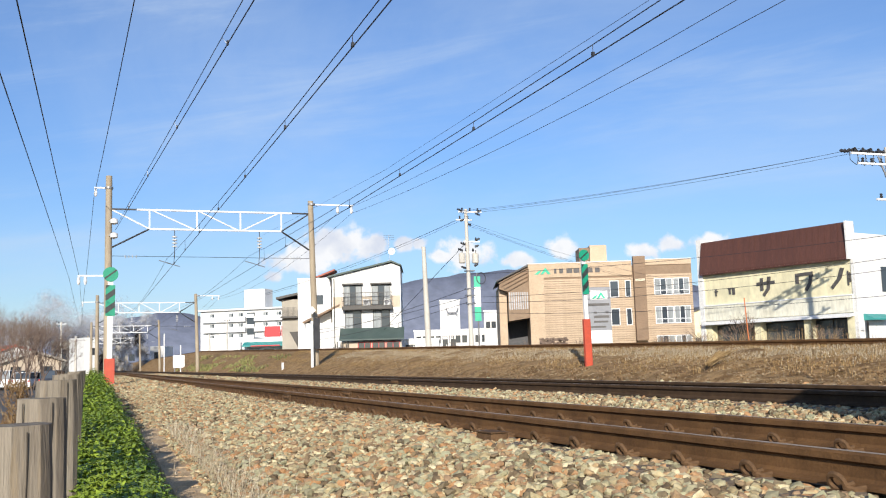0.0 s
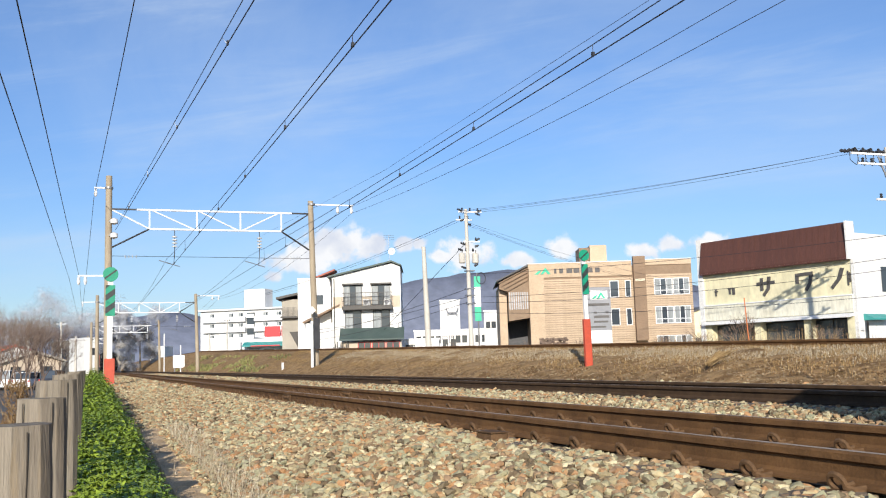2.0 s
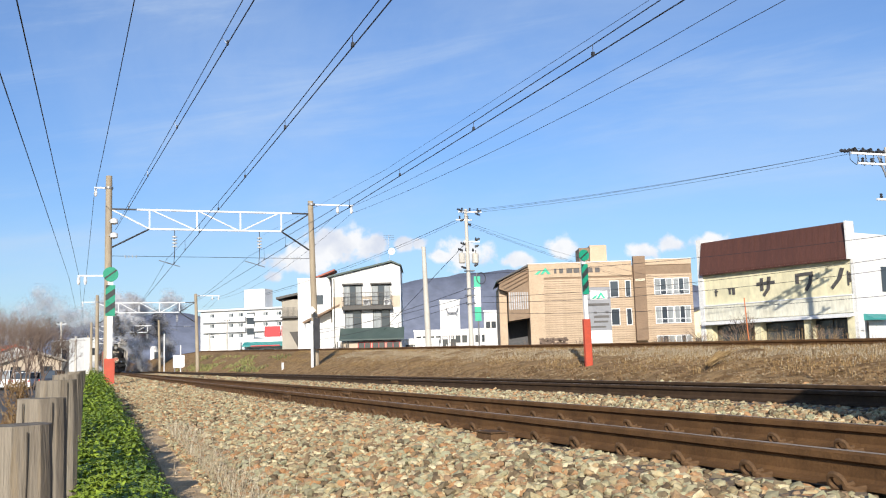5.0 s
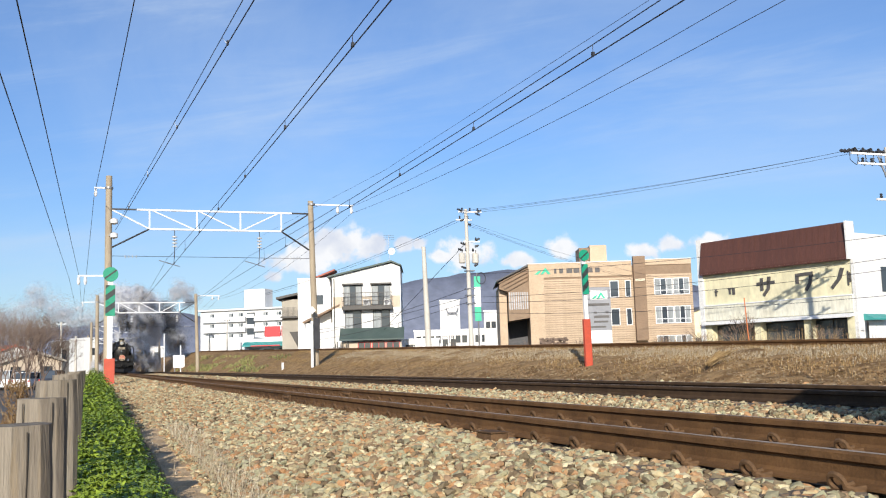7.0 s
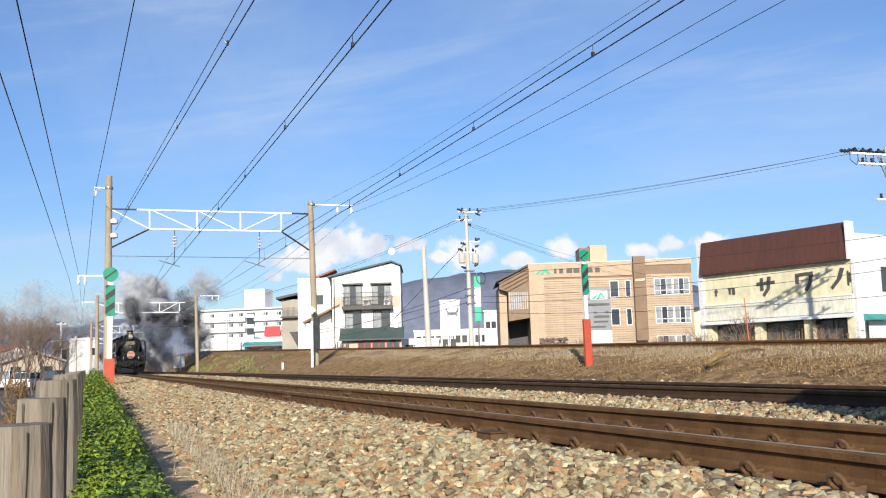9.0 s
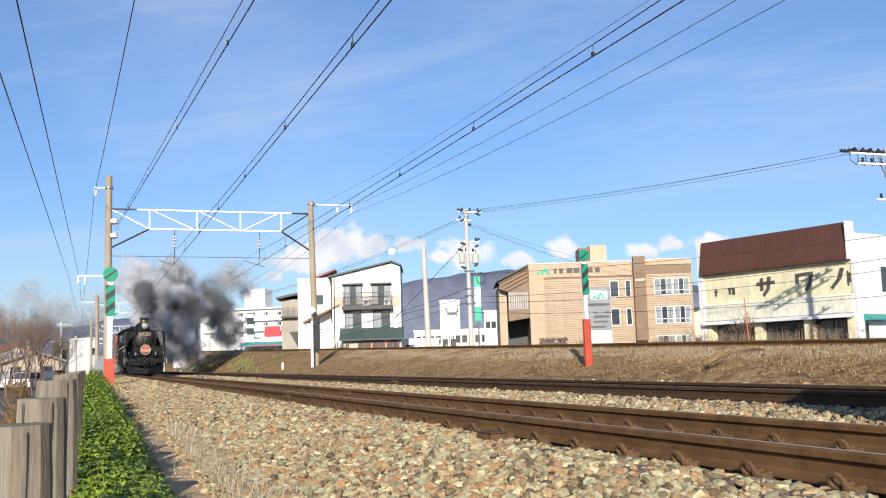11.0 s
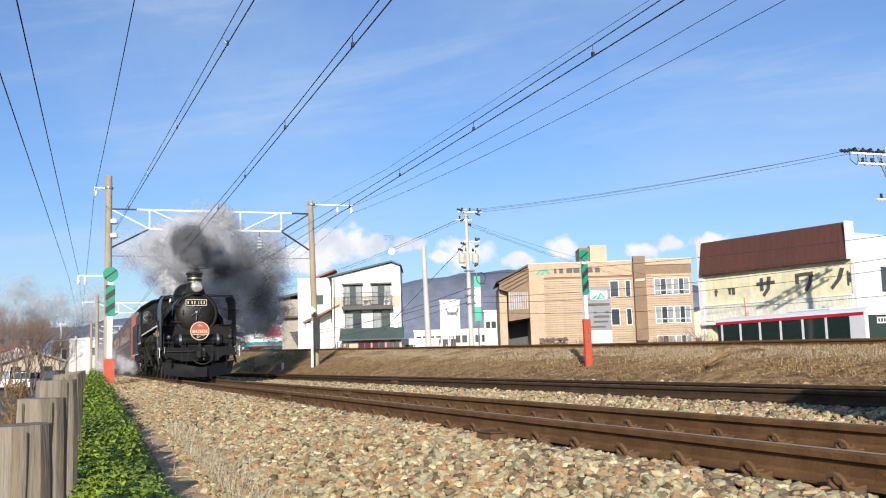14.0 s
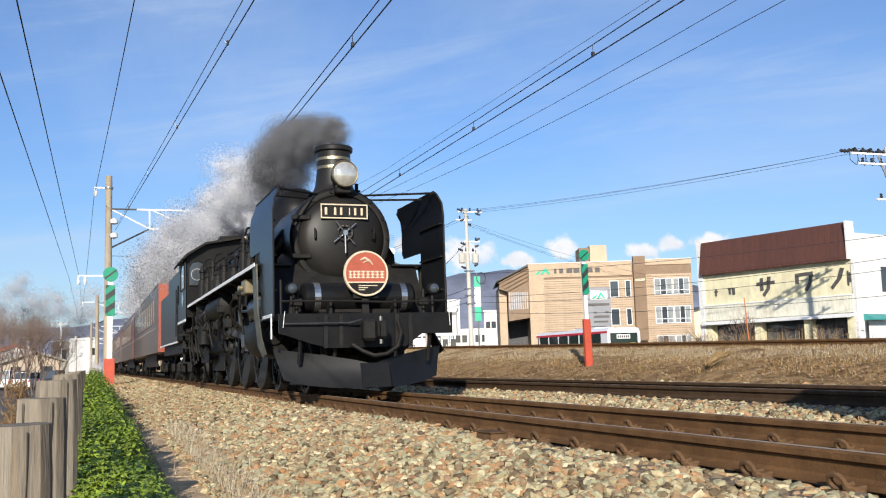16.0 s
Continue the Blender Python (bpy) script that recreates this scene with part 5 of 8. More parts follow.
    for s in (-1, 1):
        sl = part("marker_lamp", new_bm(lathe, [(0.12, 0.05), (0.1, 0.085), (0.0, 0.09), (-0.05, 0.07)], (s * 1.05, -0.68, 1.50), fwd, 16), "black_matt", L)
        part("lens", new_bm(lathe, [(0, 0.07), (-0.03, 0.05), (-0.045, 0.01)], (s * 1.05, -0.73, 1.50), fwd, 16), "glass", sl, smooth=True)
        part("lamp_post", new_bm(tube, [(s * 1.05, -0.62, 1.14), (s * 1.05, -0.62, 1.45)], 0.02, 6), "black_matt", L)
        part("deck_rail", new_bm(tube, [(s * 1.22, -0.74, 1.14), (s * 1.22, -0.74, 1.62)], 0.018, 6), "black_matt", L)
        part("uncoupling_rod", new_bm(tube, [(s * 1.22, -0.88, 0.95), (s * 1.20, -0.9, 1.17)], 0.005, 6), "white_paint", L)
        part("valve_stand", new_bm(lambda bm: [tube(bm, [(s * 0.95, -0.5, 1.14), (s * 0.95, -0.5, 1.5)], 0.03, 8), box(bm, s * 0.95 - 0.08, s * 0.95 + 0.08, -0.56, -0.44, 1.26, 1.38, bevel=0.02)]), "black_matt", L)
    part("front_rail", new_bm(tube, [(-1.22, -0.76, 1.32), (-0.3, -0.78, 1.32), (0.3, -0.78, 1.30), (1.22, -0.76, 1.32)], 0.016, 6), "black_matt", L)
    hm = part("headmark", new_bm(lathe, [(0.0, 0.325), (-0.03, 0.325)], (0, -0.76, 1.71), fwd, 48), "mark_red", L, "round red headmark with cream rim and lettering bars")
    part("rim", new_bm(lathe, [(-0.031, 0.30), (-0.036, 0.302), (-0.036, 0.325), (0, 0.332)], (0, -0.76, 1.71), fwd, 48, caps=False), "cream_paint", hm)
    pts = [(0.298 * math.cos(a), 1.71 + 0.298 * math.sin(a)) for a in [radians(206 + 8 * k) for k in range(17)]]
    part("lower_field", new_bm(prism, pts, "y", -0.794, -0.79), "black_matt", hm, "dark lower field")
    part("divider", new_bm(box, -0.27, 0.27, -0.798, -0.79, 1.573, 1.592), "cream_paint", hm)
    for x, w in ((-0.235, 0.045), (-0.178, 0.045), (-0.118, 0.055), (-0.048, 0.055), (0.022, 0.055), (0.092, 0.055), (0.162, 0.055), (0.232, 0.055)):
        z0, z1 = 1.640, 1.745
        part("bar", new_bm(lambda bm: [box(bm, x - w / 2, x + w / 2, -0.798, -0.79, z, z + 0.019) for z in (z0, (z0 + z1) / 2 - 0.01, z1 - 0.019)] + [box(bm, x - 0.009, x + 0.009, -0.7975, -0.79, z0 + 0.02, z1 - 0.02)]), "cream_paint", hm)
    part("emblem", new_bm(lambda bm: [tube(bm, [(-0.09, -0.795, 1.90), (-0.02, -0.797, 1.93), (0.05, -0.797, 1.89), (0.10, -0.795, 1.83)], [0.006, 0.022, 0.016, 0.006], 6), tube(bm, [(-0.05, -0.796, 1.86), (0.02, -0.797, 1.89), (0.08, -0.796, 1.87)], [0.005, 0.012, 0.005], 6)]), "cream_paint", hm, "cream bird-like stroke")
    for z, w in ((1.535, 0.28), (1.505, 0.14), (1.475, 0.09)):
        part("small_bar", new_bm(box, -0.12, -0.12 + w, -0.800, -0.794, z - 0.006, z + 0.006), "cream_paint", hm)
    part("headmark_stand", new_bm(lambda bm: [box(bm, -0.05, 0.05, -0.72, -0.68, 1.14, 1.6), box(bm, -0.18, 0.18, -0.72, -0.69, 1.36, 1.42)]), "black_matt", L)
    # snowplough: two curved wings that meet in a blunt nose
    bm = bmesh.new()
    for s in (-1, 1):
        rings = []
        for u in (0.0, 0.17, 0.45, 0.75, 1.0):
            x = s * (0.02 + 1.24 * u)
            y = -1.06 + 0.72 * u
            zt, zb = 0.43 + 0.24 * u ** 0.8, 0.10 + 0.13 * u ** 3
            rings.append([(x * (1 - 0.10 * (1 - v) * u), y - 0.16 * (1 - v) ** 1.6 + 0.02, zb + (zt - zb) * v) for v in (0, 0.25, 0.5, 0.75, 1.0)])
        outer = [[bm.verts.new(q) for q in r] for r in rings]
        inner = [[bm.verts.new((q[0], q[1] + 0.03, q[2])) for q in r] for r in rings]
        for vs in (outer, inner):
            for a, b in zip(vs, vs[1:]):
                for i in range(4):
                    bm.faces.new((a[i], b[i], b[i + 1], a[i + 1]))
        for i in range(4):
            for j in (0, 4):
                bm.faces.new((outer[i][j], outer[i + 1][j], inner[i + 1][j], inner[i][j]))
            bm.faces.new((outer[4][i], outer[4][i + 1], inner[4][i + 1], inner[4][i]))
    plow = part("snowplough", bm, "black", L, "curved black snowplough blade in front of the wheels", smooth=True)
    part("nose_plate", new_bm(lambda bm: prism(bm, [(-1.09, 0.44), (-1.12, 0.44), (-1.17, 0.3), (-1.25, 0.11), (-1.22, 0.11)], "x", -0.20, 0.20)), "black", plow)
    for x in (-0.95, -0.45, 0.45, 0.95):
        part("plough_strut", new_bm(tube, [(x, -0.78, 0.95), (x, -0.62, 0.45)], 0.03, 6), "black_matt", plow)
    # wheels
    for s in (-1, 1):
        for y in (0.34, 2.57):
            make_wheel(L, s * 0.60, y, 0.47, 10)
        for y in (4.25, 6.27, 8.31):
            make_wheel(L, s * 0.60, y, 0.875, 14, "driving_wheel", pin=0.33)
        make_wheel(L, s * 0.60, 11.1, 0.52, 10)
        part("brake_block", new_bm(lambda bm: [box(bm, s * 0.6 - 0.06, s * 0.6 + 0.06, y, y + 0.08, 0.5, 0.95, bevel=0.02) for y in (5.17, 7.20, 9.22)]), "black_matt", L)
        part("guard_iron", new_bm(box, s * 0.58 - 0.04, s * 0.58 + 0.04, -0.55, -0.52, 0.12, 0.85), "black_matt", L)
        part("truck_frame", new_bm(prism, [(0.1, 0.55), (2.8, 0.55), (2.7, 0.72), (1.45, 0.62), (0.2, 0.72)], "x", *sorted((s * 0.72, s * 0.76))), "black_matt", L)
        part("trailing_frame", new_bm(prism, [(10.2, 0.55), (12.0, 0.55), (11.8, 0.80), (11.1, 0.95), (10.4, 0.80)], "x", *sorted((s * 0.86, s * 0.92))), "black_matt", L)
    for y in (0.34, 2.57, 4.25, 6.27, 8.31, 11.1):
        r = 0.875 if 3 < y < 9 else 0.5
        part("axle", new_bm(tube, [(-0.6, y, r), (0.6, y, r)], 0.09, 10), "wheel", L)
    rods = []
    for s in (-1, 1):
        bm = bmesh.new()
        box(bm, s * 0.80 - 0.025, s * 0.80 + 0.025, -2.02, 2.04, -0.055, 0.055, bevel=0.01)
        for y in (-2.02, 0, 2.04):
            tube(bm, [(s * 0.765, y, 0), (s * 0.84, y, 0)], 0.12, 14)
        rods.append((part("side_rod", bm, "rod", L), s))
    mains = []
    for s in (-1, 1):
        bm = bmesh.new()
        prism(bm, [(0, 0.085), (-2.9, 0.055), (-2.9, -0.055), (0, -0.085)], "x", s * 0.90 - 0.025, s * 0.90 + 0.025)
        tube(bm, [(s * 0.86, 0, 0), (s * 0.945, 0, 0)], 0.15, 14)
        tube(bm, [(s * 0.86, -2.9, 0), (s * 0.945, -2.9, 0)], 0.10, 14)
        mains.append((part("main_rod", bm, "rod", L), s))
    heads = []
    for s in (-1, 1):
        bm = bmesh.new()
        box(bm, s * 1.02 - 0.09, s * 1.02 + 0.06, -0.2, 0.2, -0.13, 0.13, bevel=0.02)
        tube(bm, [(s * 1.02, -0.2, 0), (s * 1.02, -1.1, 0)], 0.045, 10)
        heads.append((part("crosshead", bm, "rod", L), s))
    return L, rods, mains, heads


def bogie(parent, y, x_frame=0.86, r=0.43, gap=1.0):
    for s in (-1, 1):
        part("bogie_frame", new_bm(prism, [(y - gap - 0.5, 0.55), (y + gap + 0.5, 0.55), (y + gap + 0.45, 0.72), (y + 0.5, 0.62), (y + 0.4, 0.42), (y - 0.4, 0.42), (y - 0.5, 0.62), (y - gap - 0.45, 0.72)], "x", *sorted((s * x_frame, s * (x_frame + 0.08)))), "black_matt", parent)
        for dy in (-gap, gap):
            part("axle_box", new_bm(box, *sorted((s * (x_frame + 0.08), s * (x_frame + 0.2))), y + dy - 0.14, y + dy + 0.14, 0.30, 0.60, bevel=0.03), "black_matt", parent)
            make_wheel(parent, s * 0.60, y + dy, r, 8)
        part("spring", new_bm(tube, [(s * (x_frame + 0.04), y - 0.25, 0.55), (s * (x_frame + 0.04), y, 0.46), (s * (x_frame + 0.04), y + 0.25, 0.55)], 0.05, 8), "black_matt", parent)


def build_tender():
    """Its front end is at y = 0."""
    T = thing("tender", "black coal tender coupled behind the locomotive", "tender", (TRACK_1, loco_y(0) + 13.4, 0))
    part("tank", new_bm(box, -1.38, 1.38, 0.25, 6.6, 1.15, 2.75, bevel=0.05), "black", T)
    for s in (-1, 1):
        part("bunker_side", new_bm(box, s * 1.3 - 0.02, s * 1.3 + 0.02, 0.4, 4.2, 2.72, 3.15), "black", T)
    bm = bmesh.new()
    rnd = random.Random(4)
    for k in range(150):
        x, y = rnd.uniform(-1.15, 1.15), rnd.uniform(0.6, 4.0)
        h = 2.75 + 0.45 * (1 - abs(x) / 1.5)
        box(bm, x - 0.12, x + 0.12, y - 0.12, y + 0.12, h - 0.3, h + rnd.uniform(0, 0.1), bevel=0.03)
    part("coal", bm, "coal", T)
    part("frame", new_bm(box, -1.25, 1.25, 0.0, 6.7, 0.85, 1.15), "black_matt", T)
    for s in (-1, 1):
        part("white_edge", new_bm(box, *sorted((s * 1.382, s * 1.392)), 0.25, 6.6, 1.13, 1.18), "white_paint", T)
        part("hand_rail", new_bm(tube, [(s * 1.42, 0.2, 1.3), (s * 1.42, 0.2, 2.6)], 0.02, 6), "black_matt", T)
    bogie(T, 1.6)
    bogie(T, 5.1)
    return T


def build_coach():
    """A 19.5 m coach; its front end is at y = 0."""
    Lc = 19.3
    Cc = thing("passenger_coach", "maroon passenger coach with cream lined windows and an orange-red end", "railway coach", (TRACK_1, loco_y(0) + 20.6, 0), group="coaches of the train")
    half = 1.41
    prof = [(-half, 1.0), (-half, 3.35), (-half + 0.10, 3.52), (-1.0, 3.78), (-0.5, 3.92), (0, 3.96), (0.5, 3.92), (1.0, 3.78), (half - 0.10, 3.52), (half, 3.35), (half, 1.0)]
    part("body", new_bm(prism, prof[:2] + [(-half + 0.1, 3.4), (half - 0.1, 3.4)] + prof[-2:], "y", 0.05, Lc - 0.05), "coach", Cc)
    part("roof", new_bm(prism, [(-half - 0.02, 3.36)] + prof[2:9] + [(half + 0.02, 3.36)], "y", 0.0, Lc), "coach_roof", Cc)
    part("end_band", new_bm(prism, [(-half - 0.006, 1.0), (-half - 0.006, 3.36), (half + 0.006, 3.36), (half + 0.006, 1.0)], "y", -0.02, 0.45), "coach_end", Cc, "orange-red coach end")
    for s in (-1, 1):
        part("lower_band", new_bm(box, *sorted((s * half, s * (half + 0.008))), 0.46, Lc, 1.0, 1.85), "coach_low", Cc)
        part("stripe", new_bm(box, *sorted((s * half, s * (half + 0.012))), 0.46, Lc, 1.865, 1.895), "cream_paint", Cc, "thin cream line")
        for k in range(12):
            y = 2.2 + 1.28 * k
            w = part("window", new_bm(box, *sorted((s * half, s * (half + 0.01))), y, y + 0.95, 2.1, 2.95), "glass", Cc)
            part("window_frame", new_bm(lambda bm: [box(bm, *sorted((s * half, s * (half + 0.02))), y - 0.04, y, 2.06, 2.99), box(bm, *sorted((s * half, s * (half + 0.02))), y + 0.95, y + 0.99, 2.06, 2.99), box(bm, *sorted((s * half, s * (half + 0.02))), y, y + 0.95, 2.95, 2.99), box(bm, *sorted((s * half, s * (half + 0.02))), y, y + 0.95, 2.06, 2.10)]), "coach_low", w)
        for y in (0.75, 17.9):
            part("coach_door", new_bm(box, *sorted((s * half, s * (half + 0.015))), y, y + 0.8, 1.1, 3.2), "coach", Cc)
        part("truss", new_bm(box, *sorted((s * 1.05, s * 1.12)), 5.5, 13.5, 0.5, 1.0), "black_matt", Cc)
    part("gangway", new_bm(box, -0.6, 0.6, -0.3, 0.05, 1.0, 3.2, bevel=0.04), "black_matt", Cc)
    bogie(Cc, 3.0)
    bogie(Cc, 16.3)
    return Cc


LOCO, SIDE_RODS, MAIN_RODS, CROSSHEADS = build_locomotive()
TENDER = build_tender()
FIRST = build_coach()
COACHES = [FIRST]
for k in range(1, 6):
    c = copy_thing(FIRST, pose(TRACK_1, loco_y(0) + 20.6 + 19.7 * k, 0))
    COACHES.append(c)


def move_train():
    vehicles = [(LOCO, 0.0), (TENDER, 13.4)] + [(c, 20.6 + 19.7 * k) for k, c in enumerate(COACHES)]
    times = [0.5 * k for k in range(33)]
    for ob, back in vehicles:
        walk(ob, [(t, pose(TRACK_1, loco_y(t) + back, 0)) for t in times])
    fine = [k / 30 for k in range(0, 481)]
    coarse = [k / 15 for k in range(0, 241)]
    for wh, x, y, r in ROLLERS:
        far = wh.parent == FIRST
        ts = coarse if r > 0.8 else fine
        if not far:
            walk(wh, [(t, pose(x, y, r, math.degrees(rolled(t) / r) + (90 if x > 0 else 0))) for t in ts])
    for (rod, s), (main, _), (head, _) in zip(SIDE_RODS, MAIN_RODS, CROSSHEADS):
        phase = math.pi / 2 if s > 0 else 0.0
        side, big, cross = [], [], []
        for t in coarse:
            a = rolled(t) / 0.875 + phase
            py, pz = 6.27 - 0.33 * math.sin(a), 0.875 + 0.33 * math.cos(a)
            side.append((t, pose(0, py, pz)))
            lift = pz - 0.90
            hy = py - math.sqrt(2.9 ** 2 - lift ** 2)
            big.append((t, pose(0, py, pz, math.degrees(math.asin(lift / 2.9)))))
            cross.append((t, pose(0, hy, 0.90)))
        walk(rod, side)
        walk(main, big)
        walk(head, cross)


# ---- the town behind the bank ----
M.update({
    "board_tan": mat("tan_siding_board", (0.51, 0.385, 0.265), (0.46, 0.345, 0.235), 0.8, 0.8, fine=9, vary=0.05),
    # joint colour; on the office wing the same brown stands for shade
    "groove_and_shade": mat("brown_siding_joint_and_shade", (0.27, 0.19, 0.125), (0.23, 0.16, 0.105), 2.0, 0.9),
    "letter": mat("dark_grey_sign_letters", (0.10, 0.09, 0.085), (0.075, 0.07, 0.065), 2.0, 0.6),
    "logo_green": mat("green_sign_panel", (0.01, 0.42, 0.24), (0.012, 0.38, 0.22), 2.0, 0.5),
    "sign_grey": mat("grey_metal_sign", (0.20, 0.205, 0.22), (0.17, 0.175, 0.19), 1.0, 0.45, 0.3),
    "red_sign": mat("bright_red_sign", (0.62, 0.025, 0.03), (0.55, 0.022, 0.028), 2.0, 0.5),
    "pale_band": mat("weathered_pale_wall_band", (0.72, 0.70, 0.58), (0.62, 0.59, 0.47), 0.6, 0.85, fine=6, stretch=(1, 1, 0.3)),
    "teal": mat("teal_awning", (0.05, 0.30, 0.28), (0.04, 0.25, 0.235), 2.0, 0.6),
    "orange": mat("orange_paint", (0.60, 0.17, 0.04), (0.52, 0.15, 0.04), 2.0, 0.6),
    "curtain": mat("pale_curtain_behind_glass", (0.30, 0.32, 0.32), (0.17, 0.185, 0.19), 1.5, 0.3, stretch=(6, 6, 0.3)),
    "beige_band": mat("beige_wall_band", (0.55, 0.45, 0.34), (0.5, 0.41, 0.31), 2.0, 0.8),
    "util_pole": mat("pale_concrete_pole", (0.56, 0.53, 0.47), (0.46, 0.43, 0.38), 1.5, 0.85, stretch=(1, 1, 0.3)),
    "bus_white": mat("white_bus_paint", (0.80, 0.80, 0.80), (0.75, 0.75, 0.75), 2.0, 0.3),
    "bus_red": mat("red_bus_stripe", (0.55, 0.02, 0.04), (0.5, 0.02, 0.04), 2.0, 0.3),
    "bus_glass": glass("bus_glass", (0.02, 0.035, 0.03), 0.05),
    "yellow": mat("yellow_sticker", (0.75, 0.65, 0.05), (0.7, 0.6, 0.05), 2.0, 0.5),
    "roof_tile": mat("faded_red_roof", (0.36, 0.10, 0.06), (0.30, 0.085, 0.05), 1.0, 0.7),
    "bark": mat("grey_brown_bark", (0.20, 0.145, 0.11), (0.13, 0.09, 0.07), 3.0, 0.9),
    "tyre": mat("black_rubber", (0.02, 0.02, 0.02), (0.03, 0.03, 0.03), 6.0, 0.85),
    "car_white": mat("white_car_paint", (0.78, 0.79, 0.80), (0.74, 0.75, 0.76), 1.0, 0.25),
    "car_dark": mat("dark_car_paint", (0.03, 0.035, 0.05), (0.025, 0.03, 0.04), 1.0, 0.25),
})


def window(parent, x0, x1, z0, z1, y=0.0, panes=2, rail=None, trim="frame_white", pane="glass", name="window", label=""):
    """A framed window standing a little proud of a wall that faces -y."""
    w = part(name, new_bm(lambda bm: [box(bm, x0 - 0.07, x0, y - 0.06, y - 0.002, z0 - 0.07, z1 + 0.07), box(bm, x1, x1 + 0.07, y - 0.06, y - 0.002, z0 - 0.07, z1 + 0.07), box(bm, x0, x1, y - 0.06, y - 0.002, z1, z1 + 0.07), box(bm, x0, x1, y - 0.08, y - 0.002, z0 - 0.07, z0)]), trim, parent, label)
    step = (x1 - x0) / panes
    for k in range(panes):
        a, b = x0 + step * k, x0 + step * (k + 1)
        part("pane", new_bm(box, a, b, y - 0.02, y - 0.004, z0, z1), "curtain" if pane == "mixed" and k % 2 == 0 else "glass", w)
        if k:
            part("mullion", new_bm(box, a - 0.03, a + 0.03, y - 0.05, y - 0.021, z0, z1), trim, w)
    if rail:
        part("transom", new_bm(box, x0, x1, y - 0.052, y - 0.021, rail - 0.03, rail + 0.03), trim, w)
    return w


def place(name, label, category, a, b, group=""):
    """A thing at a with its x axis towards b; also the length from a to b."""
    return thing(name, label, category, (a[0], a[1], 0), math.degrees(math.atan2(b[1] - a[1], b[0] - a[0])), group), math.hypot(b[0] - a[0], b[1] - a[1])


GZ = -0.75


def build_office():
    B, L = place("office_building", "three-storey tan sided office building with white windows", "office building", (43.1, 90.5), (58.8, 84.3))
    part("wall", new_bm(box, 0, L, 0.05, 13, GZ, 9.6), "groove_and_shade", B)
    part("parapet", new_bm(box, -0.05, 10.7, -0.06, 13, 9.6, 10.05), "board_tan", B)
    part("parapet", new_bm(box, 12.0, L, -0.06, 13, 9.6, 10.15), "board_tan", B)
    part("coping", new_bm(box, -0.1, 10.7, -0.12, 13.1, 10.051, 10.13), "frame_white", B)
    part("coping", new_bm(box, 12.0, L + 0.05, -0.12, 13.1, 10.151, 10.21), "frame_white", B)
    part("corner_pier", new_bm(box, 0, 1.55, -0.05, 0.05, GZ, 9.6), "tan_wall", B, "plain tan corner pier")
    part("fascia", new_bm(box, 1.55, 10.7, -0.05, 0.05, 8.6, 9.6), "tan_wall", B)
    me = {}
    for k in range(40):
        z = GZ + 0.235 * k
        for key, x0, x1 in (("a", 1.56, 10.78), ("b", 12.02, L)):
            if key == "a" and z > 8.4 or z > 9.4:
                continue
            if key not in me:
                s = part("board", new_bm(box, x0, x1, -0.03, 0.05, 0.0, 0.200), "board_tan", B)
                me[key] = s.data
            else:
                s = new("board", me[key])
                s.parent = B
            s.matrix_basis = pose(0, 0, z)
    pier = part("pier", new_bm(box, 10.8, 12.0, -0.65, 0.05, 1.8, 10.5), "brown_wall_and_shade", B, "projecting dark brown siding pier")
    for k in range(24):
        part("board", new_bm(box, 10.79, 12.01, -0.675, -0.651, 1.85 + 0.36 * k, 2.12 + 0.36 * k), "brown_wall_and_shade", pier)
    part("lamp_sign", new_bm(box, 10.9, 11.9, -0.72, -0.66, 7.9, 8.15), "cream_paint", pier)
    for z0, z1 in ((6.5, 8.1), (3.55, 5.2), (0.4, 2.2)):
        for x0, x1, n in ((13.0, 14.75, 3), (14.95, 16.5, 3)):
            window(B, x0, x1, z0, z1, -0.03, n, z0 + 0.42, pane="mixed")
    for z0, z1 in ((6.4, 8.0), (3.5, 5.1)):
        window(B, 8.4, 9.2, z0, z1, -0.03, 1)
        window(B, 10.0, 10.45, z0, z1, -0.03, 1)
    # the logo and lettering as plain shapes
    sg = part("wall_sign", new_bm(lambda bm: [prism(bm, [(0.6, 8.95), (1.1, 9.35), (1.35, 9.35), (1.0, 8.95)], "y", -0.09, -0.052), prism(bm, [(1.2, 8.95), (1.75, 9.65), (2.3, 8.95), (2.0, 8.95), (1.75, 9.25), (1.5, 8.95)], "y", -0.09, -0.052)]), "logo_green", B, "green geometric emblem")
    for k, w in enumerate((0.25, 0.4, 0.62, 0.62, 0.5, 0.5, 0.5)):
        x = 2.65 + 0.74 * k - (0.2 if k else 0)
        part("sign_bar", new_bm(box, x, x + w, -0.09, -0.052, 9.0, 9.5), "letter", sg)
    # rooftop house
    part("roof_house", new_bm(box, 7.0, 8.8, 4, 8, 10.1, 12.3), "board_tan", B)
    # the side turned from the sun has its shade put into a browner colour
    part("roof_house_side", new_bm(box, 5.9, 6.98, 4.5, 8, 10.1, 12.1), "brown_wall_and_shade", B)
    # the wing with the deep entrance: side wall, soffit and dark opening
    # the wing's shade is put into its colour, darker than the tan front
    wing = part("wing", new_bm(prism, [(0.0, 9.9), (-2.5, 8.7), (-3.1, 8.0), (-3.1, 7.6), (-2.2, 7.3), (-2.2, 4.2), (0.0, 4.5)], "y", 0.4, 10), "groove_and_shade", B, "balcony wing with its shade put into a brown colour")
    part("wing_roof", new_bm(prism, [(0.02, 10.1), (-3.4, 8.45), (-3.4, 8.3), (0.02, 9.9)], "y", 0.0, 11), "dark_steel", wing)
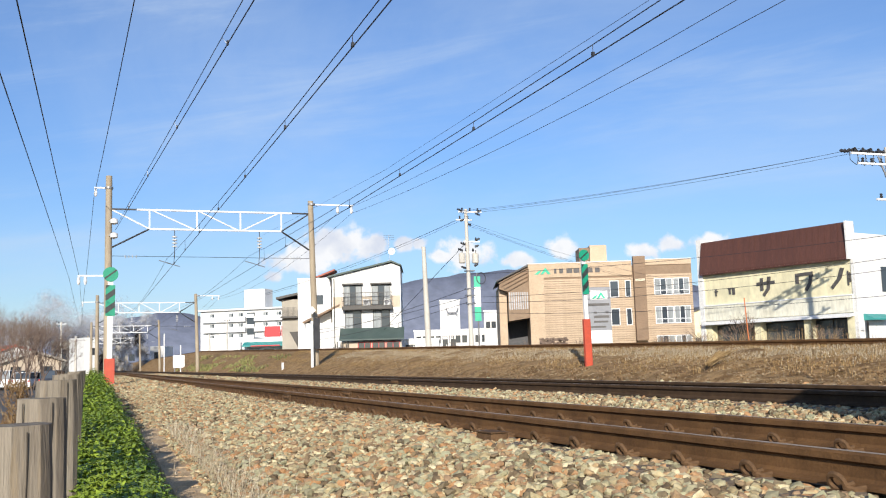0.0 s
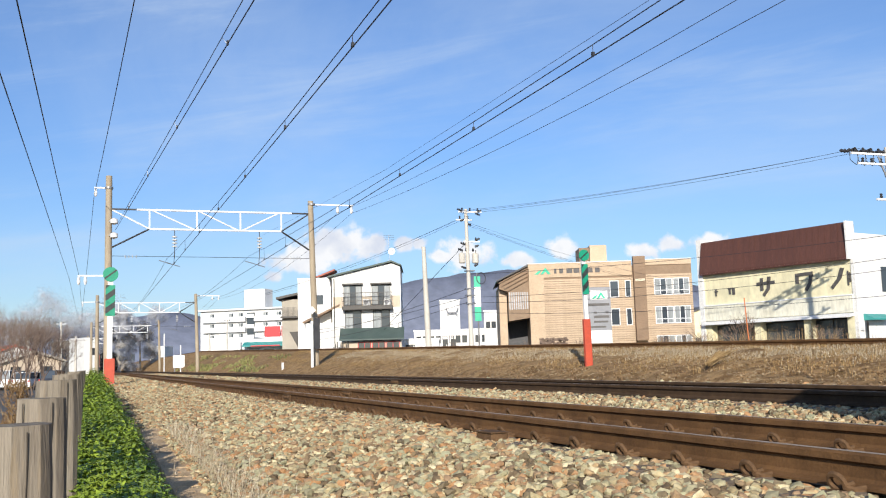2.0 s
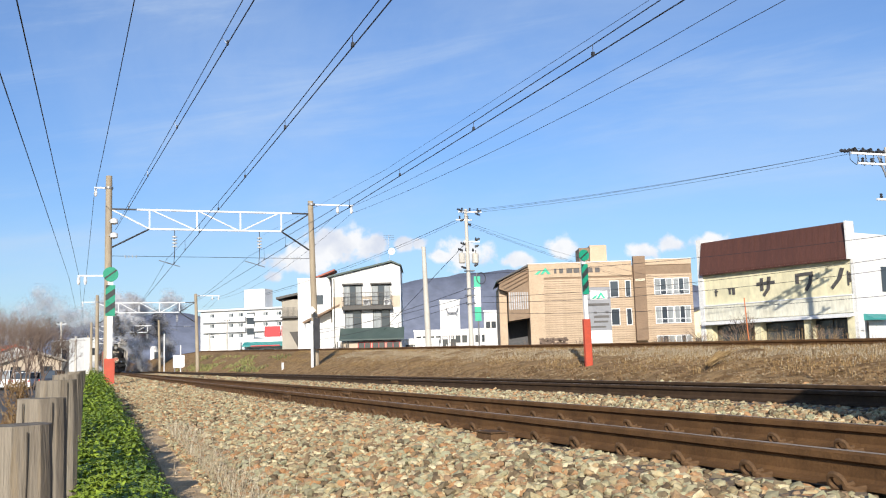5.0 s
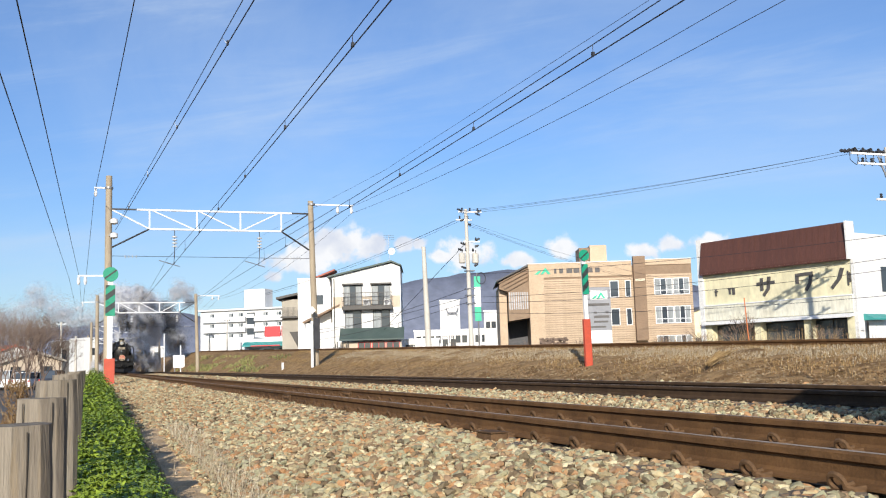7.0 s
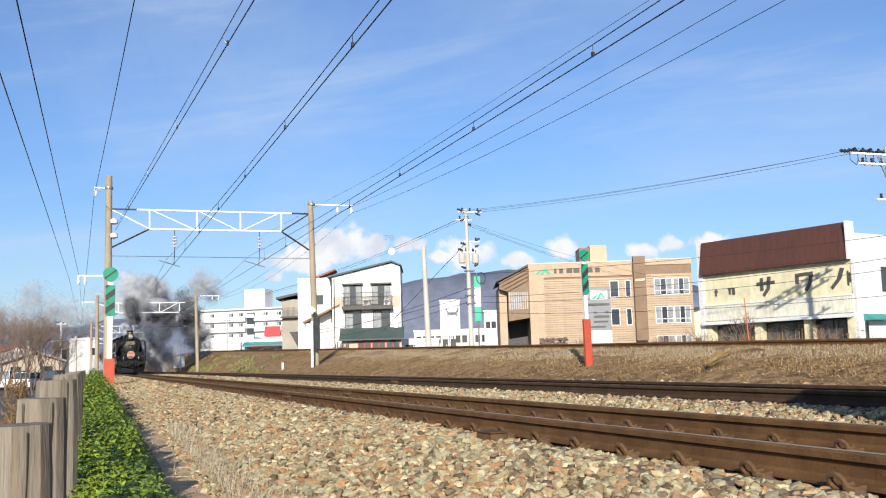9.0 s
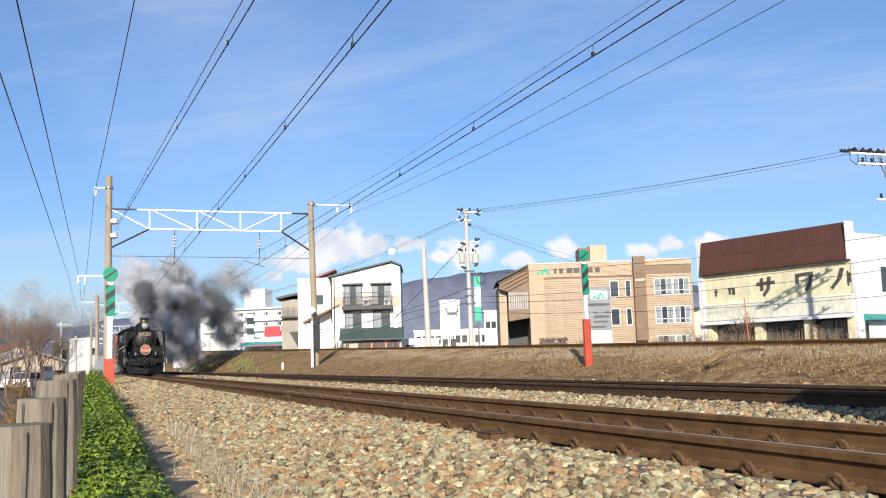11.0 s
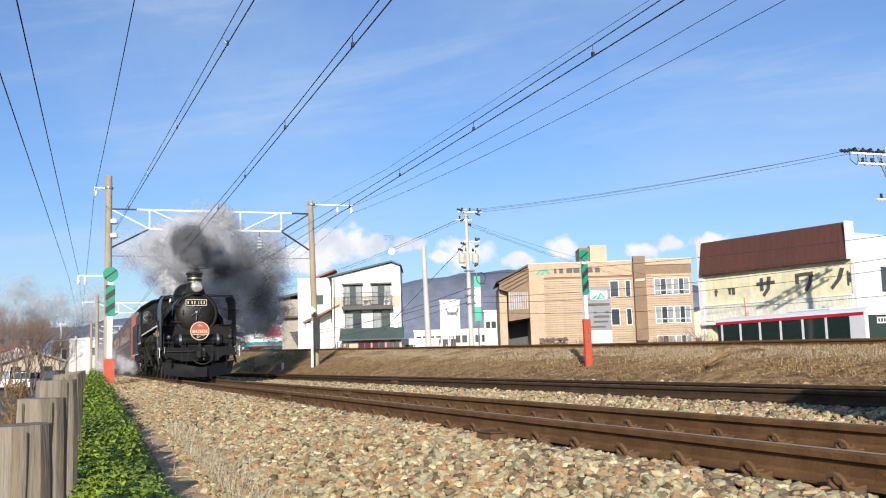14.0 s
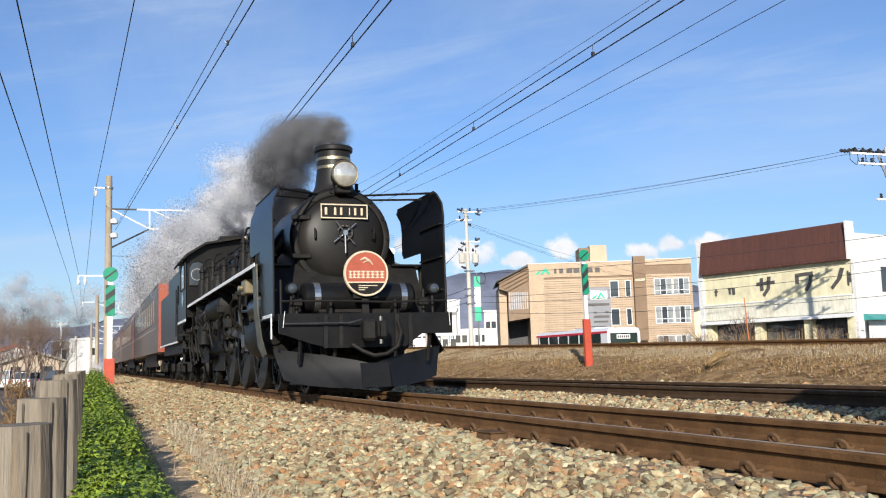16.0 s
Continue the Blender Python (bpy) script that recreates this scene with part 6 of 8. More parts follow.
    for k in range(4):
        part("fascia_step", new_bm(prism, [(-0.02, 9.75 - 0.4 * k), (-3.2 + 0.3 * k, 8.2 - 0.28 * k), (-3.2 + 0.3 * k, 8.1 - 0.28 * k), (-0.02, 9.65 - 0.4 * k)], "y", 0.2, 0.4), "brown_wall_and_shade", wing)
    for k in range(9):
        part("slat", new_bm(box, -2.1 + 0.23 * k, -1.98 + 0.23 * k, 0.33, 0.4, 5.4, 7.2), "steel", wing)
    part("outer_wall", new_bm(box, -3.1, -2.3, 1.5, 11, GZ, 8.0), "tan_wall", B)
    # a dark sheet stands in for the shade deep inside the entrance
    part("entrance_back", new_bm(box, -2.3, 0, 5.0, 5.2, GZ, 4.5), "dark_steel", B, "dark sheet for the shade in the recessed entrance")


def build_sign_tower():
    T = thing("sign_pylon", "grey free-standing sign with an emblem over a white base", "sign", (37.4, 66.2, 0), -21)
    part("base", new_bm(box, -0.95, 0.95, -0.2, 0.2, GZ, 2.35), "frame_white", T)
    part("panel", new_bm(box, -0.95, 0.95, -0.22, 0.22, 2.35, 5.7), "sign_grey", T)
    face = part("emblem_panel", new_bm(box, -0.62, 0.72, -0.245, -0.222, 4.75, 5.45), "frame_white", T)
    part("emblem", new_bm(lambda bm: [prism(bm, [(-0.5, 4.83), (-0.15, 5.1), (0.0, 5.1), (-0.25, 4.83)], "y", -0.26, -0.246), prism(bm, [(-0.1, 4.83), (0.22, 5.35), (0.55, 4.83), (0.38, 4.83), (0.22, 5.08), (0.08, 4.83)], "y", -0.26, -0.246)]), "logo_green", face)
    for z, x0, x1, h in ((4.25, -0.85, 0.85, 0.2), (3.65, -0.4, -0.15, 0.15), (3.65, 0.5, 0.75, 0.15), (3.3, -0.4, 0.8, 0.2), (2.95, -0.4, 0.7, 0.14), (2.55, -0.75, 0.5, 0.14)):
        part("text_bar", new_bm(box, x0, x1, -0.235, -0.2205, z, z + h), "letter", T)
    V = thing("banner_sign", "tall narrow green and white banner sign on a wall", "sign", (40.9, 99.3, 0), -25)
    part("pole", new_bm(tube, [(0, 0.1, GZ), (0, 0.1, 10)], 0.08, 8), "steel", V)
    part("panel", new_bm(box, -0.35, 0.35, -0.08, 0.0, 4.6, 9.6), "frame_white", V)
    part("upper_field", new_bm(box, -0.36, 0.36, -0.1, -0.082, 8.4, 9.6), "logo_green", V)
    part("lower_field", new_bm(box, -0.36, 0.36, -0.1, -0.082, 4.6, 6.2), "logo_green", V)


def build_shop():
    B, L = place("shop_building", "cream shop building with a brown metal mansard front", "shop building", (41.75, 58.4), (44.5, 47.0))
    part("wall", new_bm(box, 0, L, 0.0, 14, 2.45, 6.6), "cream_wall", B)
    part("side_wall", new_bm(box, L + 0.003, L + 0.25, -0.05, 14, GZ, 7.55), "white_wall", B, "plain white side wall")
    part("end_pilaster", new_bm(box, -0.42, -0.003, -0.15, 14, GZ, 8.5), "white_wall", B)
    part("roof_deck", new_bm(box, 0, L, 0.4, 14, 7.2, 7.4), "red_roof", B)
    part("mansard", new_bm(prism, [(0.0, 6.05), (-0.42, 5.98), (-0.42, 6.1), (-0.12, 8.22), (0.0, 8.28), (0.6, 8.2), (0.6, 6.6)], "x", 0.0, L), "red_roof", B, "streaked brown metal mansard roof")
    for k in range(26):
        x = 0.25 + L / 26 * k
        part("seam", new_bm(prism, [(-0.435, 6.05), (-0.15, 8.19), (-0.12, 8.19), (-0.405, 6.05)], "x", x, x + 0.025), "red_roof", B)
    part("eave_board", new_bm(box, 0, L, -0.41, 0, 5.9, 5.975), "red_roof", B)
    part("gable_strip", new_bm(box, L + 0.003, L + 0.12, -0.44, 0.4, 5.9, 8.3), "white_wall", B)
    part("side_awning", new_bm(prism, [(L + 0.26, 2.5), (L + 0.95, 2.2), (L + 0.95, 2.1), (L + 0.26, 2.1)], "y", 0.5, 2.7), "teal", B, "teal metal awning")
    part("side_window", new_bm(box, L + 0.252, L + 0.29, 2.75, 5.0, 3.9, 5.5), "glass", B, "dark side window")
    part("side_door", new_bm(box, L + 0.252, L + 0.28, 0.9, 1.8, GZ, 1.5), "frame_white", B)
    part("meter_box", new_bm(box, L + 0.252, L + 0.42, 0.1, 0.32, 1.5, 2.0), "frame_white", B)
    part("band", new_bm(box, -0.003, L, -0.12, -0.003, 2.62, 3.66), "pale_band", B, "paler wall band over the windows")
    part("ledge", new_bm(box, 0, L, -0.16, -0.002, 3.665, 3.74), "frame_white", B)
    part("awning", new_bm(prism, [(0, 2.6), (-0.5, 2.45), (-0.5, 2.32), (0, 2.42)], "x", 0, L), "frame_white", B)
    # solid block whose dark colour replaces the shade inside the shop
    part("floor_inside", new_bm(box, 0, L, 1.2, 14, GZ, 2.4), "dark_steel", B, "solid dark block for the unlit shop interior")
    for x in (0.0, 4.2, 8.1, L - 0.5):
        part("pillar", new_bm(box, x, x + 0.5, -0.05, 1.2, GZ, 2.44), "cream_wall", B)
    for x in (0.55, 4.75, 8.65):
        window(B, x, x + 3.5, 0.2, 2.2, 0.6, 3, trim="frame_dark")
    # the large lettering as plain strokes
    def stroke(*poly):
        part("sign_stroke", new_bm(prism, list(poly), "y", -0.07, -0.003), "letter", B)
    stroke((4.6, 5.02), (6.05, 5.06), (6.05, 4.86), (4.6, 4.82))
    stroke((4.9, 5.3), (5.12, 5.3), (5.12, 4.45), (4.9, 4.45))
    stroke((5.5, 5.35), (5.75, 5.35), (5.62, 4.5), (5.2, 4.05), (5.05, 4.2), (5.42, 4.6))
    stroke((7.7, 5.35), (9.0, 5.4), (9.0, 5.2), (7.7, 5.15))
    stroke((7.7, 5.2), (7.92, 5.2), (7.92, 4.7), (7.7, 4.7))
    stroke((8.76, 5.2), (9.0, 5.2), (8.85, 4.6), (8.5, 4.15), (8.35, 4.3), (8.65, 4.7))
    stroke((11.0, 5.45), (11.25, 5.4), (11.0, 4.75), (10.4, 4.15), (10.25, 4.3), (10.75, 4.8))
    for x, z, w, h in ((0.95, 4.62, 0.3, 0.1), (1.0, 4.35, 0.12, 0.5), (2.15, 4.75, 0.45, 0.1), (2.2, 4.4, 0.15, 0.4), (2.5, 4.35, 0.22, 0.5), (11.45, 4.3, 0.08, 0.9), (11.58, 4.5, 0.08, 0.6)):
        part("small_stroke", new_bm(box, x, x + w, -0.06, -0.003, z, z + h), "letter", B)
    D = thing("road_sign", "round red road sign on a thin pole", "road sign", (39.2, 38.3, 0))
    part("pole", new_bm(tube, [(0, 0, GZ), (0, 0, 2.2)], 0.035, 8), "steel", D)
    part("disc", new_bm(lathe, [(0, 0.3), (-0.02, 0.3)], (0, -0.05, 1.9), (0, 1, 0), 24), "red_sign", D)


def build_house():
    B, L = place("white_house", "white three-storey house with a balcony and a dull green awning", "house", (26.2, 107.2), (33.6, 104.6))
    part("wall", new_bm(prism, [(0, GZ), (L, GZ), (L, 11.2), (6.85, 11.65), (0, 10.2)], "y", 0, 9), "white_wall", B)
    part("roof", new_bm(prism, [(-0.5, 10.1), (6.85, 11.72), (L + 0.15, 11.25), (L + 0.15, 11.4), (6.85, 11.9), (-0.5, 10.3)], "y", -0.4, 9.3), "green_awning", B, "thin dark green sloping roof")
    part("band", new_bm(box, 0.1, L - 0.1, -0.02, -0.002, 6.6, 7.9), "beige_band", B)
    part("lap_joint", new_bm(box, 0, L, -0.03, -0.002, 9.75, 9.8), "frame_white", B)
    for x0, x1 in ((1.4, 3.35), (4.6, 6.6)):
        window(B, x0, x1, 6.9, 9.1, -0.025, 3, trim="frame_dark", pane="mixed")
        window(B, x0 + 0.1, x1 - 0.1, 3.95, 6.2, -0.025, 2, 5.5, trim="frame_dark", pane="mixed")
        part("window_hood", new_bm(box, x0 - 0.2, x1 + 0.2, -0.5, -0.003, 9.2, 9.38), "frame_dark", B)
    bal = part("balcony", new_bm(box, 1.2, 6.9, -1.1, -0.03, 6.35, 6.75), "frame_dark", B, "dark metal balcony with thin rails")
    for z in (7.3, 8.2):
        part("rail", new_bm(box, 1.2, 6.9, -1.1, -1.05, z, z + 0.07), "frame_dark", bal)
    for k in range(39):
        part("baluster", new_bm(box, 1.2 + 0.148 * k, 1.235 + 0.148 * k, -1.09, -1.06, 6.75, 8.2), "frame_dark", bal)
    for x in (3.55, 5.9):
        ac = part("air_conditioner", new_bm(box, x, x + 0.85, -0.8, -0.4, 6.8, 7.5, bevel=0.03), "frame_white", B, "white air conditioner unit")
        part("fan_grille", new_bm(lathe, [(0, 0.25), (-0.02, 0.25)], (x + 0.35, -0.8, 7.15), (0, 1, 0), 16), "sign_grey", ac)
    ac = part("air_conditioner", new_bm(box, 7.0, 7.5, -0.5, -0.05, 4.2, 4.9, bevel=0.03), "frame_white", B)
    part("awning", new_bm(prism, [(-0.03, 4.3), (-2.0, 3.0), (-2.0, 2.85), (-0.03, 4.1)], "x", 0.9, L + 0.3), "green_awning", B, "dull green metal awning")
    part("shop_front", new_bm(box, 1.0, L, -1.2, -0.03, GZ, 2.7), "beige_band", B)
    for x in (3.0, 4.6, 6.2):
        window(B, x, x + 1.35, 1.4, 2.6, -1.2, 2, trim="red_sign")
    part("post_pile", new_bm(lambda bm: [box(bm, 0.2 + 0.2 * k, 0.3 + 0.2 * k, -1.6, -1.4, GZ, 2.2 + 0.3 * (k % 3)) for k in range(9)]), "frame_dark", B)
    dish = part("satellite_dish", new_bm(lathe, [(0, 0.42), (0.08, 0.3), (0.12, 0.02)], (6.9, 0.3, 13.0), (0.2, 1, -0.2), 20), "frame_white", B)
    part("aerial", new_bm(lambda bm: [tube(bm, [(6.6, 0.6, 11.6), (6.6, 0.6, 15)], 0.03, 5)] + [tube(bm, [(6.0, 0.6, 14.4 + 0.25 * k), (7.2, 0.6, 14.4 + 0.25 * k)], 0.015, 4) for k in range(3)]), "steel", dish)
    part("drain_pipe", new_bm(tube, [(0.25, -0.08, GZ), (0.25, -0.08, 10)], 0.05, 6), "frame_dark", B)
    W, Lw = place("side_house", "white plastered block with small square windows", "house", (22.9, 110.3), (26.5, 109.0))
    part("wall", new_bm(box, 0, Lw, 0, 8, GZ, 10.2), "white_wall", W)
    part("coping", new_bm(box, -0.05, Lw + 0.05, -0.05, 8.05, 10.2, 10.32), "frame_white", W)
    for z in (7.2, 3.6):
        window(W, 2.0, 2.95, z, z + 1.1, 0, 1, trim="frame_white")
    part("lean_to", new_bm(box, 1.1, Lw + 1.0, -1.6, -0.003, GZ, 5.0), "white_wall", W)
    part("lean_to_roof", new_bm(prism, [(0.9, 5.0), (5.0, 6.9), (5.0, 7.1), (0.7, 5.15)], "y", -1.9, -0.003), "brown_wall_and_shade", W)
    part("roof_panel", new_bm(prism, [(1.8, 10.3), (4.2, 11.2), (4.2, 11.4), (1.8, 10.5)], "y", 1, 4), "roof_tile", W)
    G, Lg = place("grey_house", "grey-beige house with a dark balcony and slanting opening", "house", (22.6, 118.5), (24.4, 117.9))
    part("wall", new_bm(box, 0, Lg + 0.8, 0, 8, GZ, 8.4), "grey_wall", G)
    part("balcony", new_bm(lambda bm: [box(bm, -0.1, Lg, -0.8, -0.02, 6.1, 6.3)] + [box(bm, 0.15 * k, 0.15 * k + 0.04, -0.8, -0.76, 6.3, 7.4) for k in range(13)]), "frame_dark", G)
    part("roof", new_bm(prism, [(-0.6, 8.4), (2.6, 9.0), (2.6, 9.3), (-0.6, 8.65)], "y", -0.9, 8), "frame_dark", G)
    # no hole: a flat dark triangle on the wall stands for the opening's shade
    part("opening", new_bm(prism, [(0.9, 4.4), (2.4, 4.4), (2.4, 1.6)], "y", -0.03, -0.003), "frame_dark", G)


def build_flats():
    B, L = place("apartment_block", "long white four-storey apartment block with balconies", "apartment building", (28.8, 267.0), (50.5, 252.0))
    part("wall", new_bm(box, 0, L, 0, 12, GZ, 15.2), "white_wall", B)
    part("roof_edge", new_bm(box, -0.3, L + 0.3, -0.9, 12.2, 15.2, 15.6), "frame_white", B)
    part("roof_house", new_bm(box, 11.5, 17.5, 3, 8, 15.6, 20.9), "white_wall", B, "white rooftop tank house")
    for k in range(5):
        z = 2.4 + 2.75 * k
        for x0, x1 in ((1.0, 13.6), (16.2, L)):
            if z < 14:
                part("balcony", new_bm(box, x0, x1, -1.1, -0.003, z - 1.3, z - 0.1), "frame_white", B)
        for x in (2.6, 8.2, 11.0, 18.2, 22.0):
            if z < 14:
                window(B, x + 0.2, x + 1.5, z + 0.1, z + 1.0, -0.003, 2, trim="frame_white", pane="mixed")
    part("stair_tower", new_bm(box, 13.8, 16.0, -0.4, -0.003, GZ, 14.4), "glass", B, "glazed stair tower")
    for k in range(5):
        part("stair_slab", new_bm(box, 13.8, 16.0, -0.8, -0.41, 2.0 + 2.75 * k, 3.0 + 2.75 * k), "frame_white", B)
    S, Ls = place("red_sign_hall", "low white hall with bright red sign boards", "shop building", (26.3, 167.0), (33.5, 164.0))
    part("wall", new_bm(box, -3.5, Ls, 0, 8, GZ, 4.4), "white_wall", S)
    part("canopy", new_bm(prism, [(-0.02, 4.4), (-1.6, 3.8), (-1.6, 3.6), (-0.02, 4.0)], "x", -1, Ls), "teal", S)
    part("red_board", new_bm(box, 2.6, 5.3, -0.3, -0.1, 5.2, 7.0), "red_sign", S)
    part("red_board", new_bm(box, 5.5, 8.2, -0.3, -0.1, 5.2, 7.0), "red_sign", S)
    part("white_frame", new_bm(box, 0, 8.2, -0.1, 6, 4.4, 4.95), "frame_white", S)
    part("red_stripe", new_bm(box, 0.5, 5.5, -1.64, -1.605, 3.62, 3.78), "red_sign", S)
    for k in range(4):
        window(S, -2.8 + 2.6 * k, -1.0 + 2.6 * k, 1.5, 3.2, 0, 2)


def block(name, label, a, b, z1, depth, material, windows=(), roof=None, category="building", pane_frame="frame_dark"):
    """A plain far building with its roof edge and windows."""
    B, L = place(name, label, category, a, b, "far buildings of the town")
    if roof:
        part("wall", new_bm(prism, [(0, GZ), (L, GZ), (L, z1), (L / 2, z1 + roof[0]), (0, z1)], "y", 0, depth), material, B)
        part("roof", new_bm(prism, [(-0.4, z1 - 0.1), (L / 2, z1 + roof[0] + 0.05), (L + 0.4, z1 - 0.1), (L + 0.4, z1 + 0.1), (L / 2, z1 + roof[0] + 0.3), (-0.4, z1 + 0.1)], "y", -0.4, depth + 0.4), roof[1], B)
    else:
        part("wall", new_bm(box, 0, L, 0, depth, GZ, z1), material, B)
        part("roof_edge", new_bm(box, -0.1, L + 0.1, -0.1, depth + 0.1, z1, z1 + 0.2), "frame_white", B)
    for x0, x1, z0, z2 in windows:
        window(B, x0, x1, z0, z2, 0, 2, trim=pane_frame)
    return B


def build_far_town():
    block("tower_house", "narrow white block with few windows among houses", (48.2, 131.6), (50.9, 130.6), 8.9, 6, "white_wall", [(0.35, 0.95, 2.4, 3.3), (1.5, 2.1, 2.4, 3.3)])
    block("long_white_store", "low white store with small windows", (44.6, 133), (57, 128.3), 4.6, 8, "white_wall", [(k * 0.95 + 0.4, k * 0.95 + 0.95, 2.9, 3.8) for k in range(13)] + [(k * 2.3 + 0.5, k * 2.3 + 1.9, 0.9, 2.3) for k in range(5)])
    block("white_shop", "small white two-storey shop", (53.4, 127.5), (55.4, 126.7), 7.1, 6, "white_wall", [(0.3, 0.8, 4.8, 5.6), (1.1, 1.6, 4.8, 5.6)])
    block("shed", "grey low shed beside a yard", (36.0, 112), (40.2, 110.4), 2.9, 5, "white_wall", [(0.5, 1.5, 1.2, 2.3)])
    block("white_hall", "large plain white hall near the line", (22.5, 205), (32.2, 200), 6.0, 12, "white_wall", [(2, 3.4, 1.2, 3), (6, 8, 1.0, 3)])
    block("orange_frame_hall", "white hall with an orange steel frame", (13.6, 230), (16.4, 229), 5.2, 8, "white_wall", [(1, 2, 2, 4)])
    block("pale_house", "pale house at the end of the line", (8.6, 320), (12.2, 320), 8.0, 10, "grey_wall", [(1, 2.4, 3, 5), (4, 5.6, 3, 5)], (2.2, "coach_roof"), "house")
    block("gable_house", "broad white gabled house beyond the car park", (-7.6, 104.0), (-2.4, 106.0), 1.45, 9, "beige_band", [(0.7, 1.5, 0.0, 0.9), (3.6, 4.6, 0.0, 0.9)], (0.85, "grey_wall"), "house")
    block("red_roof_house", "house with a faded red roof beyond the car park", (-11.0, 130.0), (-5.6, 131.5), 2.6, 8, "white_wall", [(1.5, 2.6, 0.4, 1.4)], (1.0, "roof_tile"), "house")
    block("distant_block", "distant white building beyond the trees", (-6.2, 230), (-0.5, 231), 7.0, 8, "grey_wall", [(1, 2, 3, 5), (3, 4, 3, 5)])
    block("distant_block", "distant white building beyond the trees", (-0.4, 170), (1.5, 170.6), 5.6, 8, "white_wall", [(1, 2, 3, 4)])
    for k in range(14):
        x = 62 + 9 * k
        block("distant_block", "distant low house behind the shops", (x, 150 - 2 * k), (x + 6, 148 - 2 * k), 4 + (k * 37 % 5), 8, ("white_wall", "cream_wall", "grey_wall")[k % 3], [(1, 2, 1.5, 2.8), (3.5, 4.5, 1.5, 2.8)], (1.2, "coach_roof"), "house")


def build_street_clutter():
    """Low railings, shrubs and an emblem board between the far shops."""
    E = thing("emblem_board", "grey winged emblem on a white tower wall", "sign", (48.9, 131.0, 6.6), -20)
    part("emblem", new_bm(lambda bm: [tube(bm, [(0.0, -0.15, 1.3), (0.25, -0.15, 0.7), (0.9, -0.15, 0.45), (1.55, -0.15, 0.7), (1.8, -0.15, 1.3)], 0.07, 6), tube(bm, [(0.1, -0.15, 0.2), (0.6, -0.15, 0.6), (1.2, -0.15, 0.6), (1.7, -0.15, 0.2)], 0.05, 6)]), "sign_grey", E)
    rnd = random.Random(14)
    for k in range(7):
        x, y = 33.5 + 1.75 * k, 106.0 - 0.7 * k
        R = thing("street_railing", "white painted steel street railing", "railing", (x, y, GZ), -21, group="street railings")
        for dx in (0.0, 1.5):
            part("post", new_bm(tube, [(dx, 0, 0), (dx, 0, 2.6 + 0.3 * (k % 2))], 0.05, 6), "white_steel", R)
        for z in (2.1, 2.5):
            part("rail", new_bm(tube, [(0, 0, z), (1.5, 0, z)], 0.035, 6), "white_steel" if k % 3 else "red_sign", R)
    for k in range(5):
        bare_tree("bare_shrub", 34.5 + 3.1 * k + rnd.uniform(-0.6, 0.6), 100 - 2.2 * k, GZ, rnd.uniform(3.0, 4.2), 120 + k, "small bare garden shrub beside the street", 0.45, 4, 0.04)


def utility_pole(x, y, h, lean, arms, label):
    P = thing("utility_pole", label, "utility pole", (x, y, 0), group="utility poles")
    part("pole", new_bm(tube, [(0, 0, GZ), (lean, 0, h)], [0.19, 0.12], 14), "util_pole", P)
    for z, x0, x1 in arms:
        a = part("cross_arm", new_bm(box, x0, x1, -0.05, 0.05, z - 0.05, z + 0.05), "white_steel", P)
        n = max(2, int((x1 - x0) / 0.5))
        for k in range(n):
            xx = x0 + (x1 - x0) * (k + 0.5) / n
            part("pin_insulator", new_bm(lathe, [(0, 0.04), (0.08, 0.09), (0.14, 0.05), (0.2, 0.08), (0.26, 0.03)], (xx, 0, z + 0.05), (0, 0, 1), 8), "dark_steel", a)
    return P


